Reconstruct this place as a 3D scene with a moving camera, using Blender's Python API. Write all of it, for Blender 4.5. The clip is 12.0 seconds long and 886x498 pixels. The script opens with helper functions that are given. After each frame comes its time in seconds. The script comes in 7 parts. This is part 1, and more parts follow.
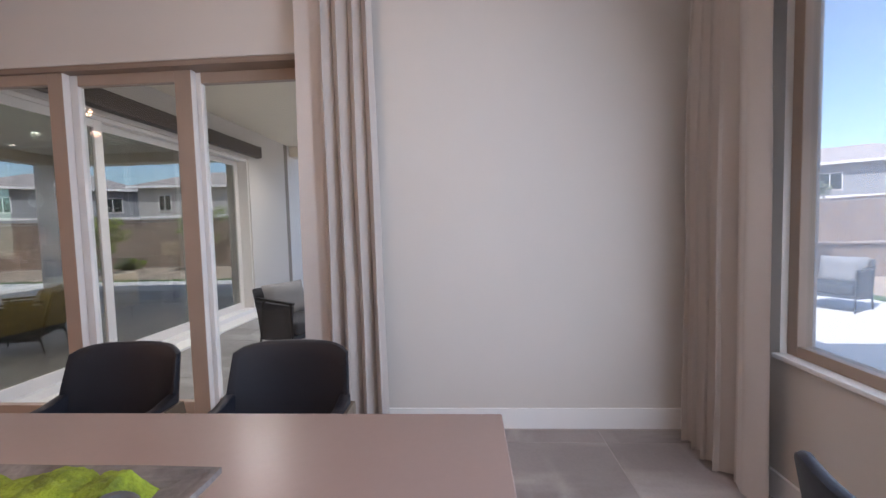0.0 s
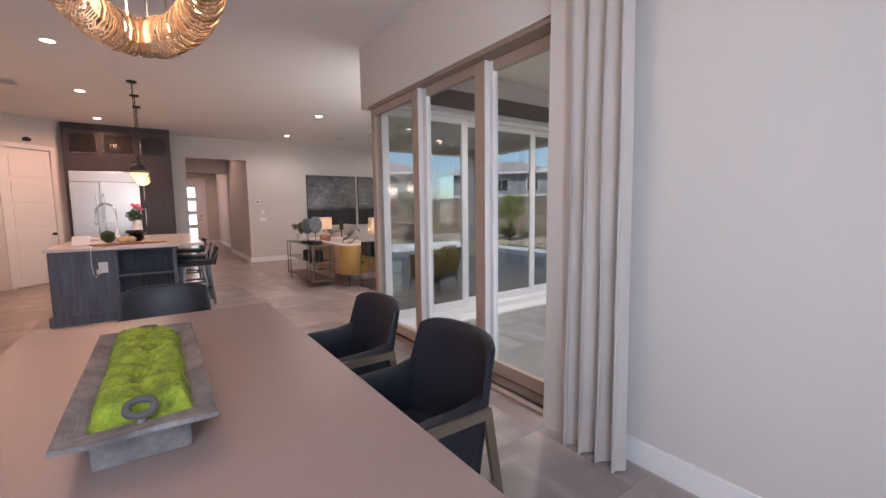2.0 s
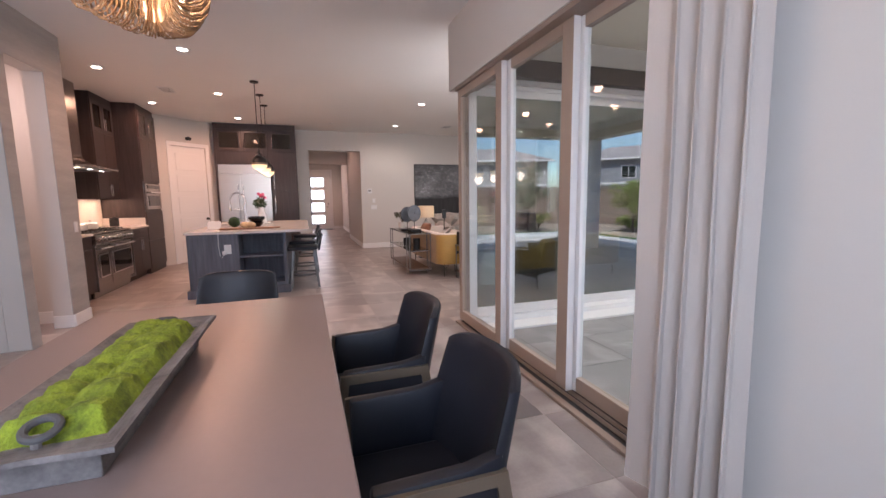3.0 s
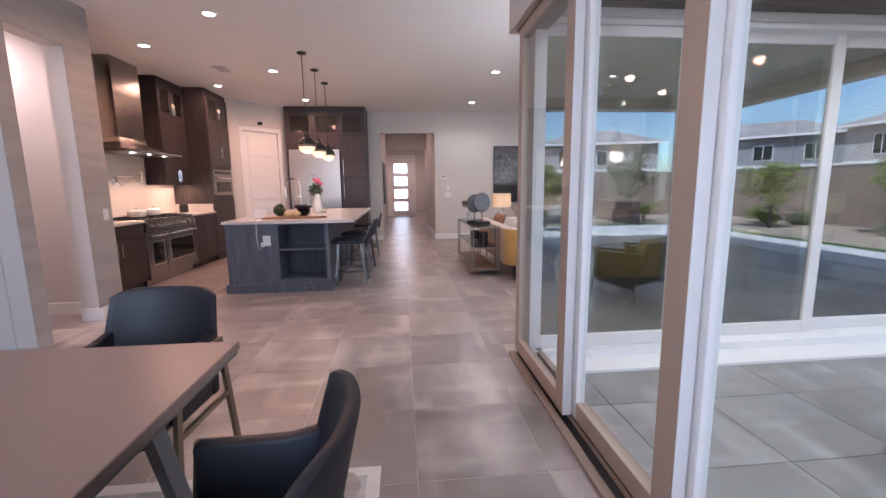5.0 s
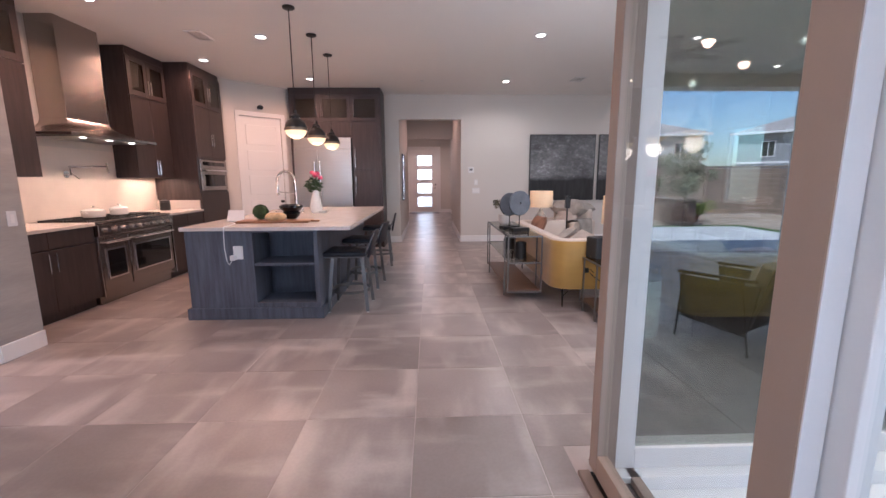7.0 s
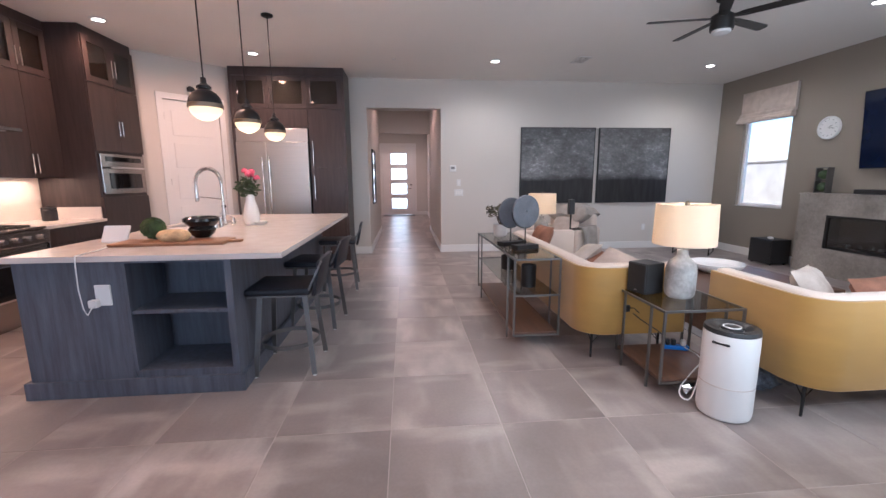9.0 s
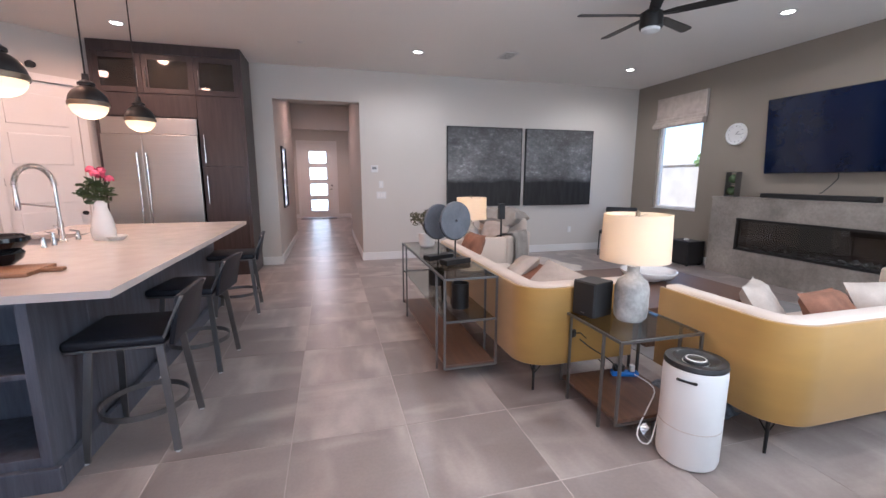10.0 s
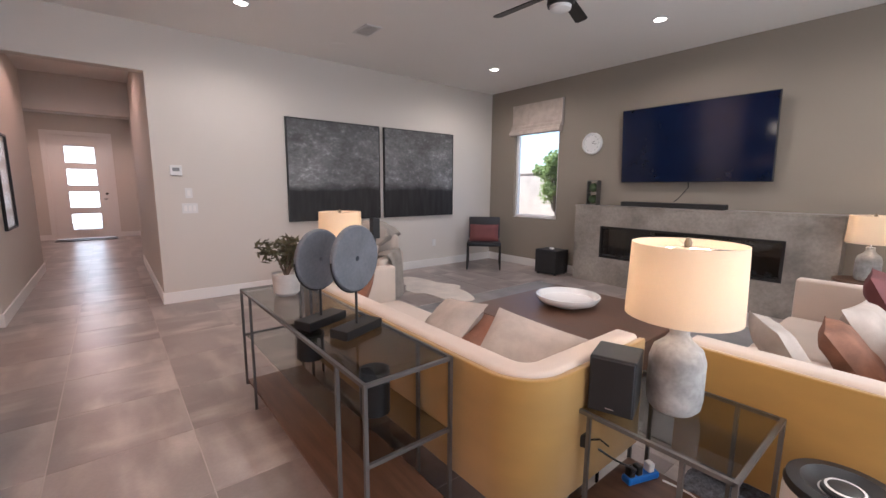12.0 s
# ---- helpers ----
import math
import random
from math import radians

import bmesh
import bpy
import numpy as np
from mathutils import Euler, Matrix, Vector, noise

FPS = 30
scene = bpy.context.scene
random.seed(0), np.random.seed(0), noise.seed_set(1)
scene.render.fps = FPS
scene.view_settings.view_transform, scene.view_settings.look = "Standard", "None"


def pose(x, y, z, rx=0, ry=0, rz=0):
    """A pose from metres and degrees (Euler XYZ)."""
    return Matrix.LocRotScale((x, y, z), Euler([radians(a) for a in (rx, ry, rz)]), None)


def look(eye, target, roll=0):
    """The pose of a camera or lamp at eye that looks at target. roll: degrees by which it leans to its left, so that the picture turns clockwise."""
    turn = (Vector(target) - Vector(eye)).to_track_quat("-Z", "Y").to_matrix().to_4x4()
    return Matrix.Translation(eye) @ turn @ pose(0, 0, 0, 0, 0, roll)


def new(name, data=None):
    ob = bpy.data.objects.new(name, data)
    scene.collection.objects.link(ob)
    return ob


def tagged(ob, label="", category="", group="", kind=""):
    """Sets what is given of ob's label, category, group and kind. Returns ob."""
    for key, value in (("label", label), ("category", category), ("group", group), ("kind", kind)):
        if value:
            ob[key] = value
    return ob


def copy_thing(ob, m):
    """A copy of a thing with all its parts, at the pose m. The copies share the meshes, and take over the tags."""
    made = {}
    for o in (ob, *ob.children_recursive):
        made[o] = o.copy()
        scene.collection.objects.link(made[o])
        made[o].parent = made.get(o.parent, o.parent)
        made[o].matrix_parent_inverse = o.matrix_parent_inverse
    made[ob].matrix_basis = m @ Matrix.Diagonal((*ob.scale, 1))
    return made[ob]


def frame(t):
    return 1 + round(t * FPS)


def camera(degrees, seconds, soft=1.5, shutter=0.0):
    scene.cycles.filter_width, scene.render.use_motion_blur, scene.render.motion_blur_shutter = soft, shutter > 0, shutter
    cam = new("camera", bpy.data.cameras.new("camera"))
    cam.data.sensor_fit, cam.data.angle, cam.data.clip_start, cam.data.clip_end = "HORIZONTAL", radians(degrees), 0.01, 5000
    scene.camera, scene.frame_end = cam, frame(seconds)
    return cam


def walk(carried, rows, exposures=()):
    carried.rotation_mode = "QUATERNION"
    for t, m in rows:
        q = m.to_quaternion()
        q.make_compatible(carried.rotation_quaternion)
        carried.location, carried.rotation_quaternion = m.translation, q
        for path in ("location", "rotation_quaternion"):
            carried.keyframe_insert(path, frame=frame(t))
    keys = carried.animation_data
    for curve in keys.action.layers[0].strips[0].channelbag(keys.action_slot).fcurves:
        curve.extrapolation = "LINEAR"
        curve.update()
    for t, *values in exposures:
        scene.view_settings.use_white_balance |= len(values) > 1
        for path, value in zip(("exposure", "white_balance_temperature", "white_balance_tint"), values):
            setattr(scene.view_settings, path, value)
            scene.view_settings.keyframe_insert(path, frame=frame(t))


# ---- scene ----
cam = camera(94.4, 12.0)
PATH = [
    (0, (-0.034, 0.299, 1.335), (-0.155, 2.292, 1.218), -1.5),
    (0.5, (0.206, 0.375, 1.335), (-0.503, 2.24, 1.206), -1.1),
    (1, (0.359, 0.555, 1.325), (-0.748, 2.214, 1.168), -1.2),
    (1.5, (0.447, 0.748, 1.331), (-0.951, 2.168, 1.155), -0.8),
    (2, (0.531, 0.962, 1.337), (-1.106, 2.094, 1.14), -0.8),
    (2.5, (0.492, 1.194, 1.326), (-1.304, 2.044, 1.103), -1.0),
    (3, (0.365, 1.414, 1.332), (-1.517, 2.043, 1.088), -0.8),
    (5, (-0.645, 2.097, 1.324), (-2.614, 2.284, 1.022), -0.7),
    (5.5, (-0.932, 2.153, 1.32), (-2.904, 2.267, 1.007), -0.5),
    (6, (-1.252, 2.176, 1.344), (-3.224, 2.248, 1.017), -0.5),
    (6.5, (-1.631, 2.223, 1.355), (-3.602, 2.283, 1.023), -0.3),
    (8.5, (-3.026, 2.231, 1.353), (-4.995, 2.333, 1.018), -0.3),
    (9, (-3.344, 2.234, 1.364), (-5.308, 2.412, 1.029), -0.3),
    (9.5, (-3.636, 2.318, 1.388), (-5.582, 2.635, 1.051), -0.1),
    (10, (-3.922, 2.383, 1.391), (-5.824, 2.903, 1.055), 0.1),
    (10.5, (-4.258, 2.394, 1.391), (-6.095, 3.113, 1.061), 0.0),
    (11, (-4.605, 2.431, 1.411), (-6.372, 3.311, 1.091), 0.2),
    (11.5, (-4.969, 2.476, 1.393), (-6.642, 3.528, 1.083), 0.3),
    (12, (-5.319, 2.486, 1.387), (-6.855, 3.732, 1.09), 0.4),
]
walk(cam, [(t, look(eye, target, roll)) for t, eye, target, roll in PATH],
     [(0.0, 1.07, 5850, 15), (2.5, 1.21, 5800, 16), (4.9, 1.36, 5250, 14), (5.5, 1.29, 5450, 19), (8.5, 1.45, 4980, 9), (10.0, 1.5, 5020, 9), (11.4, 1.6, 5300, 11), (12.0, 1.47, 5450, 12)])

# ---- light ----
world = bpy.data.worlds.new("world")
scene.world = world
world.use_nodes = True
wn = world.node_tree
sky = wn.nodes.new("ShaderNodeTexSky")
sky.sky_type, sky.sun_disc = "NISHITA", False
sky.sun_elevation, sky.sun_rotation = radians(55), radians(230)
wn.links.new(sky.outputs[0], wn.nodes["Background"].inputs[0])
wn.nodes["Background"].inputs[1].default_value = 0.15


def lamp(name, kind, m, power, colour, **more):
    data = bpy.data.lights.new(name, kind)
    data.energy, data.color = power * (1.0 if kind == "SUN" else 0.39), colour
    if kind == "AREA":
        data.shape, data.size, data.size_y = "RECTANGLE", more["size"][0], more["size"][1]
    elif kind == "SPOT":
        data.spot_size, data.spot_blend, data.shadow_soft_size = radians(more["cone"]), 0.6, more["radius"]
    elif kind == "POINT":
        data.shadow_soft_size = more["radius"]
    elif kind == "SUN":
        data.angle = radians(0.53)
    ob = new(name, data)
    ob.matrix_world = m
    return ob


SUN_AZ, SUN_EL = radians(-140), radians(55)
sun_way = Vector((math.cos(SUN_EL) * math.cos(SUN_AZ), math.cos(SUN_EL) * math.sin(SUN_AZ), math.sin(SUN_EL)))
lamp("sun", "SUN", look(sun_way * 50, (0, 0, 0)), 4.8, (1.0, 0.95, 0.88))
WARM = (1.0, 0.50, 0.29)
SPOTS = [(-7.41, 3.62), (-9.82, 3.63), (-5.06, 3.60), (-9.82, 7.09), (-7.44, 7.07), (-5.06, 7.07), (-5.41, 0.15), (-6.45, -1.09),
         (-7.53, 0.15), (-8.54, -1.09), (-9.68, 0.15)]
for sx, sy in SPOTS:
    warm = sy < 2
    lamp("downlight_lamp", "SPOT", pose(sx, sy, 3.085), 74 if warm else 60, WARM if warm else (1.0, 0.83, 0.68), cone=172, radius=0.07)
# Added fill inside the slider, tilted up to brighten the living room ceiling.
lamp("living_fill", "AREA", look((-4.24, 5.0, 1.6), (-9, 5.0, 3.4)), 66, (1.0, 0.96, 0.88), size=(3.7, 2.0))
# Unseen ceiling lamps; the last is added to brighten the passage wall.
UNSEEN_SPOTS = [(-13.0, 2.24), (-17.4, 1.9), (-4.86, -2.4)]
for sx, sy in UNSEEN_SPOTS:
    lamp("unseen_spot_lamp", "SPOT", pose(sx, sy, 3.085), 230 if sy < 0 else 34 if sx > -15 else 85, (1.0, 0.70, 0.58) if sy < 0 else (1.0, 0.56, 0.40), cone=165, radius=0.05)
lamp("chandelier_lamp", "POINT", pose(-1.0, 0.95, 2.12), 30, (1.0, 0.66, 0.40), radius=0.2)
# dining window skylight as an area lamp; warm fill added above front door
lamp("dining_window_light", "AREA", look((1.46, 0.45, 1.75), (-3, 0.45, 0.0)), 92, (0.86, 0.92, 1.0), size=(1.9, 1.9))
lamp("foyer_fill", "AREA", look((-19.3, 2.0, 2.75), (-15, 2.0, 0.0)), 12, (1.0, 0.75, 0.6), size=(1.0, 0.25))

# ---- materials ----
def nodes_of(name):
    m = bpy.data.materials.new(name)
    m.use_nodes = True
    t = m.node_tree
    return m, t, t.nodes["Principled BSDF"], t.nodes["Material Output"]


def noise_node(t, scale, detail=4.0, stretch=(1, 1, 1), rough=0.55, coord="Object"):
    tc = t.nodes.new("ShaderNodeTexCoord")
    mp = t.nodes.new("ShaderNodeMapping")
    mp.inputs["Scale"].default_value = stretch
    n = t.nodes.new("ShaderNodeTexNoise")
    n.inputs["Scale"].default_value, n.inputs["Detail"].default_value, n.inputs["Roughness"].default_value = scale, detail, rough
    t.links.new(tc.outputs[coord], mp.inputs[0])
    t.links.new(mp.outputs[0], n.inputs["Vector"])
    return n


def ramp(t, src, stops):
    r = t.nodes.new("ShaderNodeValToRGB")
    e = r.color_ramp.elements
    while len(e) < len(stops):
        e.new(0.5)
    for el, (p, c) in zip(e, stops):
        el.position, el.color = p, (*c, 1) if len(c) == 3 else c
    t.links.new(src, r.inputs[0])
    return r


def mixed(t, fac, a, b, mode="MIX"):
    m = t.nodes.new("ShaderNodeMix")
    m.data_type, m.blend_type = "RGBA", mode
    for sock, v in ((m.inputs[0], fac), (m.inputs[6], a), (m.inputs[7], b)):
        if hasattr(v, "links") or hasattr(v, "is_linked"):
            t.links.new(v, sock)
        else:
            sock.default_value = v if isinstance(v, (int, float)) else (*v, 1)
    return m.outputs[2]


def surf(name, c, var=0.15, scale=3.0, fine=60.0, rough=0.5, rvar=0.12, bump=0.15, metal=0.0, stretch=(1, 1, 1), sheen=0.0, coat=0.0, dist=0.002):
    """A painted, woven, cast or grained surface: broad tone and fine grain of one colour."""
    m, t, b, _ = nodes_of(name)
    big, small = noise_node(t, scale, 3, stretch), noise_node(t, fine, 5, stretch)
    lo, hi = [v * (1 - var) for v in c], [min(1, v * (1 + var)) for v in c]
    r1 = ramp(t, big.outputs[0], [(0.3, lo), (0.7, hi)])
    r2 = ramp(t, small.outputs[0], [(0.3, [1 - var * 0.6] * 3), (0.7, [1.0] * 3)])
    t.links.new(mixed(t, 1.0, r1.outputs[0], r2.outputs[0], "MULTIPLY"), b.inputs["Base Color"])
    mr = t.nodes.new("ShaderNodeMapRange")
    mr.inputs["To Min"].default_value, mr.inputs["To Max"].default_value = max(0.02, rough - rvar), min(1, rough + rvar)
    t.links.new(big.outputs[0], mr.inputs[0])
    t.links.new(mr.outputs[0], b.inputs["Roughness"])
    b.inputs["Metallic"].default_value = metal
    b.inputs["Sheen Weight"].default_value = sheen
    b.inputs["Coat Weight"].default_value = coat
    if bump:
        bp = t.nodes.new("ShaderNodeBump")
        bp.inputs["Strength"].default_value, bp.inputs["Distance"].default_value = bump, dist
        t.links.new(small.outputs[0], bp.inputs["Height"])
        t.links.new(bp.outputs[0], b.inputs["Normal"])
    return m


def glass(name, tint, ior):
    """Clear or tinted sheet: what shows through it, and a mirror image that Fresnel strengthens."""
    m, t, b, out = nodes_of(name)
    t.nodes.remove(b)
    tr, gl, mx, fr, pw, mr = (t.nodes.new("ShaderNode" + k) for k in ("BsdfTransparent", "BsdfGlossy", "MixShader", "LayerWeight", "Math", "MapRange"))
    tr.inputs[0].default_value = (*tint, 1)
    gl.inputs["Roughness"].default_value = 0.0
    pw.operation = "POWER"
    pw.inputs[1].default_value = 5.0
    mr.inputs["To Min"].default_value, mr.inputs["To Max"].default_value = ((ior - 1) / (ior + 1)) ** 2, 0.9
    t.links.new(fr.outputs["Facing"], pw.inputs[0])
    t.links.new(pw.outputs[0], mr.inputs[0])
    t.links.new(mr.outputs[0], mx.inputs[0])
    t.links.new(tr.outputs[0], mx.inputs[1])
    t.links.new(gl.outputs[0], mx.inputs[2])
    t.links.new(mx.outputs[0], out.inputs[0])
    return m


def glow(name, colour, strength):
    m, t, b, _ = nodes_of(name)
    b.inputs["Base Color"].default_value = (*colour, 1)
    b.inputs["Emission Color"].default_value = (*colour, 1)
    b.inputs["Emission Strength"].default_value = strength
    return m


def cloth_lit(name, c, through_part=0.5):
    """Thin cloth or frosted glass that lets light through."""
    m, t, b, out = nodes_of(name)
    n = noise_node(t, 260, 2, (1, 1, 4))
    r = ramp(t, n.outputs[0], [(0.3, [v * 0.9 for v in c]), (0.7, c)])
    tl, mx = t.nodes.new("ShaderNodeBsdfTranslucent"), t.nodes.new("ShaderNodeMixShader")
    mx.inputs[0].default_value = through_part
    t.links.new(r.outputs[0], b.inputs["Base Color"])
    t.links.new(r.outputs[0], tl.inputs[0])
    b.inputs["Roughness"].default_value = 0.8
    t.links.new(b.outputs[0], mx.inputs[1])
    t.links.new(tl.outputs[0], mx.inputs[2])
    t.links.new(mx.outputs[0], out.inputs[0])
    return m


def veil(name, c, cover):
    """Haze sheet: partly clear to what lies behind, partly pale and scattering daylight."""
    m, t, b, out = nodes_of(name)
    t.nodes.remove(b)
    tr, tl, mx = (t.nodes.new("ShaderNode" + k) for k in ("BsdfTransparent", "BsdfTranslucent", "MixShader"))
    tl.inputs[0].default_value, mx.inputs[0].default_value = (*c, 1), cover
    t.links.new(tr.outputs[0], mx.inputs[1])
    t.links.new(tl.outputs[0], mx.inputs[2])
    t.links.new(mx.outputs[0], out.inputs[0])
    return m


def tile_mat(name, lo, hi, pale, rough):
    """Large porcelain tiles: soft clouds and paler drifts that differ from tile to tile."""
    m, t, b, _ = nodes_of(name)
    info, geo = t.nodes.new("ShaderNodeObjectInfo"), t.nodes.new("ShaderNodeNewGeometry")
    mix = t.nodes.new("ShaderNodeMath")
    mix.operation = "ADD"
    fr = t.nodes.new("ShaderNodeMath")
    fr.operation = "FRACT"
    t.links.new(info.outputs["Random"], mix.inputs[0])
    t.links.new(geo.outputs["Random Per Island"], mix.inputs[1])
    t.links.new(mix.outputs[0], fr.inputs[0])
    seed = t.nodes.new("ShaderNodeMath")
    seed.operation = "MULTIPLY"
    seed.inputs[1].default_value = 40.0
    t.links.new(fr.outputs[0], seed.inputs[0])

    def cloud(scale, detail, stretch, low, high, rough_n=0.5):
        mp = t.nodes.new("ShaderNodeMapping")
        mp.inputs["Scale"].default_value = stretch
        t.links.new(geo.outputs["Position"], mp.inputs["Vector"])
        n = t.nodes.new("ShaderNodeTexNoise")
        n.noise_dimensions = "4D"
        n.inputs["Scale"].default_value, n.inputs["Detail"].default_value, n.inputs["Roughness"].default_value = scale, detail, rough_n
        t.links.new(mp.outputs[0], n.inputs["Vector"])
        t.links.new(seed.outputs[0], n.inputs["W"])
        r = t.nodes.new("ShaderNodeMapRange")
        r.interpolation_type = "SMOOTHSTEP"
        r.inputs["From Min"].default_value, r.inputs["From Max"].default_value = low, high
        t.links.new(n.outputs[0], r.inputs[0])
        return r.outputs[0], n.outputs[0]

    base, _n = cloud(1.6, 2.0, (1, 1, 1), 0.25, 0.75)
    drift, dn = cloud(2.2, 3.0, (0.55, 1.7, 1), 0.47, 0.76, 0.45)
    drift2, _n = cloud(2.4, 3.0, (1.8, 0.6, 1), 0.50, 0.80, 0.45)
    grain, gn = cloud(60, 4.0, (1, 1, 1), 0.3, 0.7)
    c = mixed(t, base, lo, hi)
    c = mixed(t, drift, c, pale)
    c = mixed(t, drift2, c, pale)
    tone = mixed(t, fr.outputs[0], (0.88, 0.87, 0.87), (1.08, 1.08, 1.08))
    c = mixed(t, 1.0, c, tone, "MULTIPLY")
    c = mixed(t, 1.0, c, mixed(t, grain, (0.93, 0.93, 0.93), (1, 1, 1)), "MULTIPLY")
    t.links.new(c, b.inputs["Base Color"])
    mr = t.nodes.new("ShaderNodeMapRange")
    mr.inputs["To Min"].default_value, mr.inputs["To Max"].default_value = rough - 0.02, rough + 0.08
    t.links.new(dn, mr.inputs[0])
    t.links.new(mr.outputs[0], b.inputs["Roughness"])
    bp = t.nodes.new("ShaderNodeBump")
    bp.inputs["Strength"].default_value, bp.inputs["Distance"].default_value = 0.08, 0.002
    t.links.new(gn, bp.inputs["Height"])
    t.links.new(bp.outputs[0], b.inputs["Normal"])
    return m


def painting_mat(name, seed):
    """Abstract canvas: silvery upper field that breaks up over a dark lower band."""
    m, t, b, _ = nodes_of(name)
    tc, sep = t.nodes.new("ShaderNodeTexCoord"), t.nodes.new("ShaderNodeSeparateXYZ")
    t.links.new(tc.outputs["Generated"], sep.inputs[0])
    n1, n2 = noise_node(t, 1.5, 6, (1, 1, 1.5), 0.55), noise_node(t, 13, 10, (0.8, 1, 1.2), 0.72)
    n3 = noise_node(t, 16, 3, (1, 1, 0.12), 0.5)
    for n in (n1, n2, n3):
        n.noise_dimensions = "4D"
        n.inputs["W"].default_value = seed
    add = t.nodes.new("ShaderNodeMath")
    add.operation = "MULTIPLY_ADD"
    t.links.new(n1.outputs[0], add.inputs[0])
    add.inputs[1].default_value = 0.14
    t.links.new(sep.outputs[2], add.inputs[2])
    band = ramp(t, add.outputs[0], [(0.37, (0, 0, 0)), (0.455, (1, 1, 1))])
    up = ramp(t, n2.outputs[0], [(0.30, (0.085, 0.084, 0.086)), (0.55, (0.185, 0.187, 0.192)), (0.78, (0.52, 0.52, 0.54))])
    cloud = ramp(t, n1.outputs[0], [(0.32, (0.55, 0.55, 0.55)), (0.68, (1.2, 1.2, 1.2))])
    up = mixed(t, 1.0, up.outputs[0], cloud.outputs[0], "MULTIPLY")
    fade = ramp(t, sep.outputs[2], [(0.42, (1.12, 1.12, 1.12)), (0.75, (0.95, 0.95, 0.95)), (1.0, (0.6, 0.6, 0.6))])
    up = mixed(t, 1.0, up, fade.outputs[0], "MULTIPLY")
    low = ramp(t, n3.outputs[0], [(0.38, (0.008, 0.007, 0.008)), (0.72, (0.026, 0.024, 0.024))])
    t.links.new(mixed(t, band.outputs[0], low.outputs[0], up), b.inputs["Base Color"])
    b.inputs["Roughness"].default_value = 0.55
    bp = t.nodes.new("ShaderNodeBump")
    bp.inputs["Strength"].default_value, bp.inputs["Distance"].default_value = 0.3, 0.003
    t.links.new(n2.outputs[0], bp.inputs["Height"])
    t.links.new(bp.outputs[0], b.inputs["Normal"])
    return m


WALL = surf("wall_paint", (0.615, 0.575, 0.53), 0.02, 0.6, 160, 0.75, 0.05, 0.12)
PLASTER = surf("streaked_grey_plaster", (0.40, 0.375, 0.35), 0.14, 1.6, 22, 0.6, 0.08, 0.12, stretch=(0.7, 0.7, 5))
CEIL = surf("ceiling_paint", (0.79, 0.765, 0.735), 0.02, 0.6, 120, 0.85, 0.04, 0.15)
TAUPE = surf("taupe_paint", (0.27, 0.233, 0.192), 0.03, 0.6, 160, 0.75, 0.05, 0.12)
TRIM = surf("white_trim", (0.80, 0.78, 0.76), 0.02, 1.0, 90, 0.4, 0.06, 0.03)
FRAMEW = surf("white_slider_frame", (0.74, 0.71, 0.68), 0.03, 2.0, 120, 0.4, 0.06, 0.04)
FRAME = surf("slider_frame", (0.36, 0.275, 0.215), 0.04, 2.0, 120, 0.4, 0.06, 0.04)
TANFR = surf("tan_jamb", (0.27, 0.20, 0.155), 0.05, 2.0, 120, 0.45, 0.06, 0.04)
GASKET = surf("black_gasket", (0.015, 0.015, 0.016), 0.1, 5, 80, 0.5, 0.1, 0.05)
GROUT = surf("grout", (0.46, 0.40, 0.37), 0.1, 4, 200, 0.85, 0.08, 0.3)
TILE = tile_mat("floor_tile", (0.225, 0.190, 0.177), (0.33, 0.284, 0.265), (0.50, 0.445, 0.41), 0.29)
PAVER = tile_mat("patio_tile", (0.22, 0.213, 0.21), (0.30, 0.29, 0.285), (0.43, 0.42, 0.415), 0.55)
FRIDGE = surf("satin_fridge_steel", (0.56, 0.535, 0.49), 0.03, 2, 40, 0.3, 0.03, 0.01, metal=1.0, stretch=(1, 1, 30))
CAB = surf("dark_stained_wood", (0.046, 0.032, 0.030), 0.28, 3.0, 26, 0.42, 0.08, 0.25, stretch=(9, 9, 0.7))
ISLW = surf("charcoal_stained_wood", (0.100, 0.106, 0.132), 0.30, 3.0, 26, 0.5, 0.08, 0.3, stretch=(9, 9, 0.7))
QUARTZ = surf("white_quartz", (0.60, 0.54, 0.50), 0.02, 9, 140, 0.22, 0.05, 0.02)
STEEL = surf("brushed_steel", (0.36, 0.33, 0.31), 0.03, 2, 40, 0.24, 0.03, 0.01, metal=1.0, stretch=(1, 1, 30))
STEELH = surf("brushed_hood_steel", (0.36, 0.33, 0.31), 0.02, 2, 40, 0.24, 0.02, 0.0, metal=1.0, stretch=(30, 30, 1))
CHROME = surf("chrome", (0.75, 0.74, 0.73), 0.03, 2, 40, 0.14, 0.04, 0.0, metal=1.0)
BLACKM = surf("black_metal", (0.018, 0.017, 0.017), 0.15, 4, 90, 0.42, 0.1, 0.06, metal=0.3)
GUNM = surf("gunmetal", (0.19, 0.185, 0.18), 0.12, 4, 90, 0.36, 0.08, 0.06, metal=0.85)
BLACKP = surf("black_plastic", (0.014, 0.014, 0.015), 0.1, 4, 150, 0.4, 0.08, 0.08)
WHITEP = surf("white_plastic", (0.70, 0.695, 0.69), 0.02, 3, 150, 0.35, 0.05, 0.03)
DARKGL = surf("black_glass", (0.008, 0.008, 0.009), 0.1, 3, 50, 0.06, 0.03, 0.0)
CLEAR = glass("clear_pane", (0.93, 0.95, 0.95), 1.35)
SLIDE = glass("slider_pane", (0.93, 0.95, 0.945), 1.38)
TINTED = glass("tinted_slider_pane", (0.52, 0.58, 0.55), 3.3)
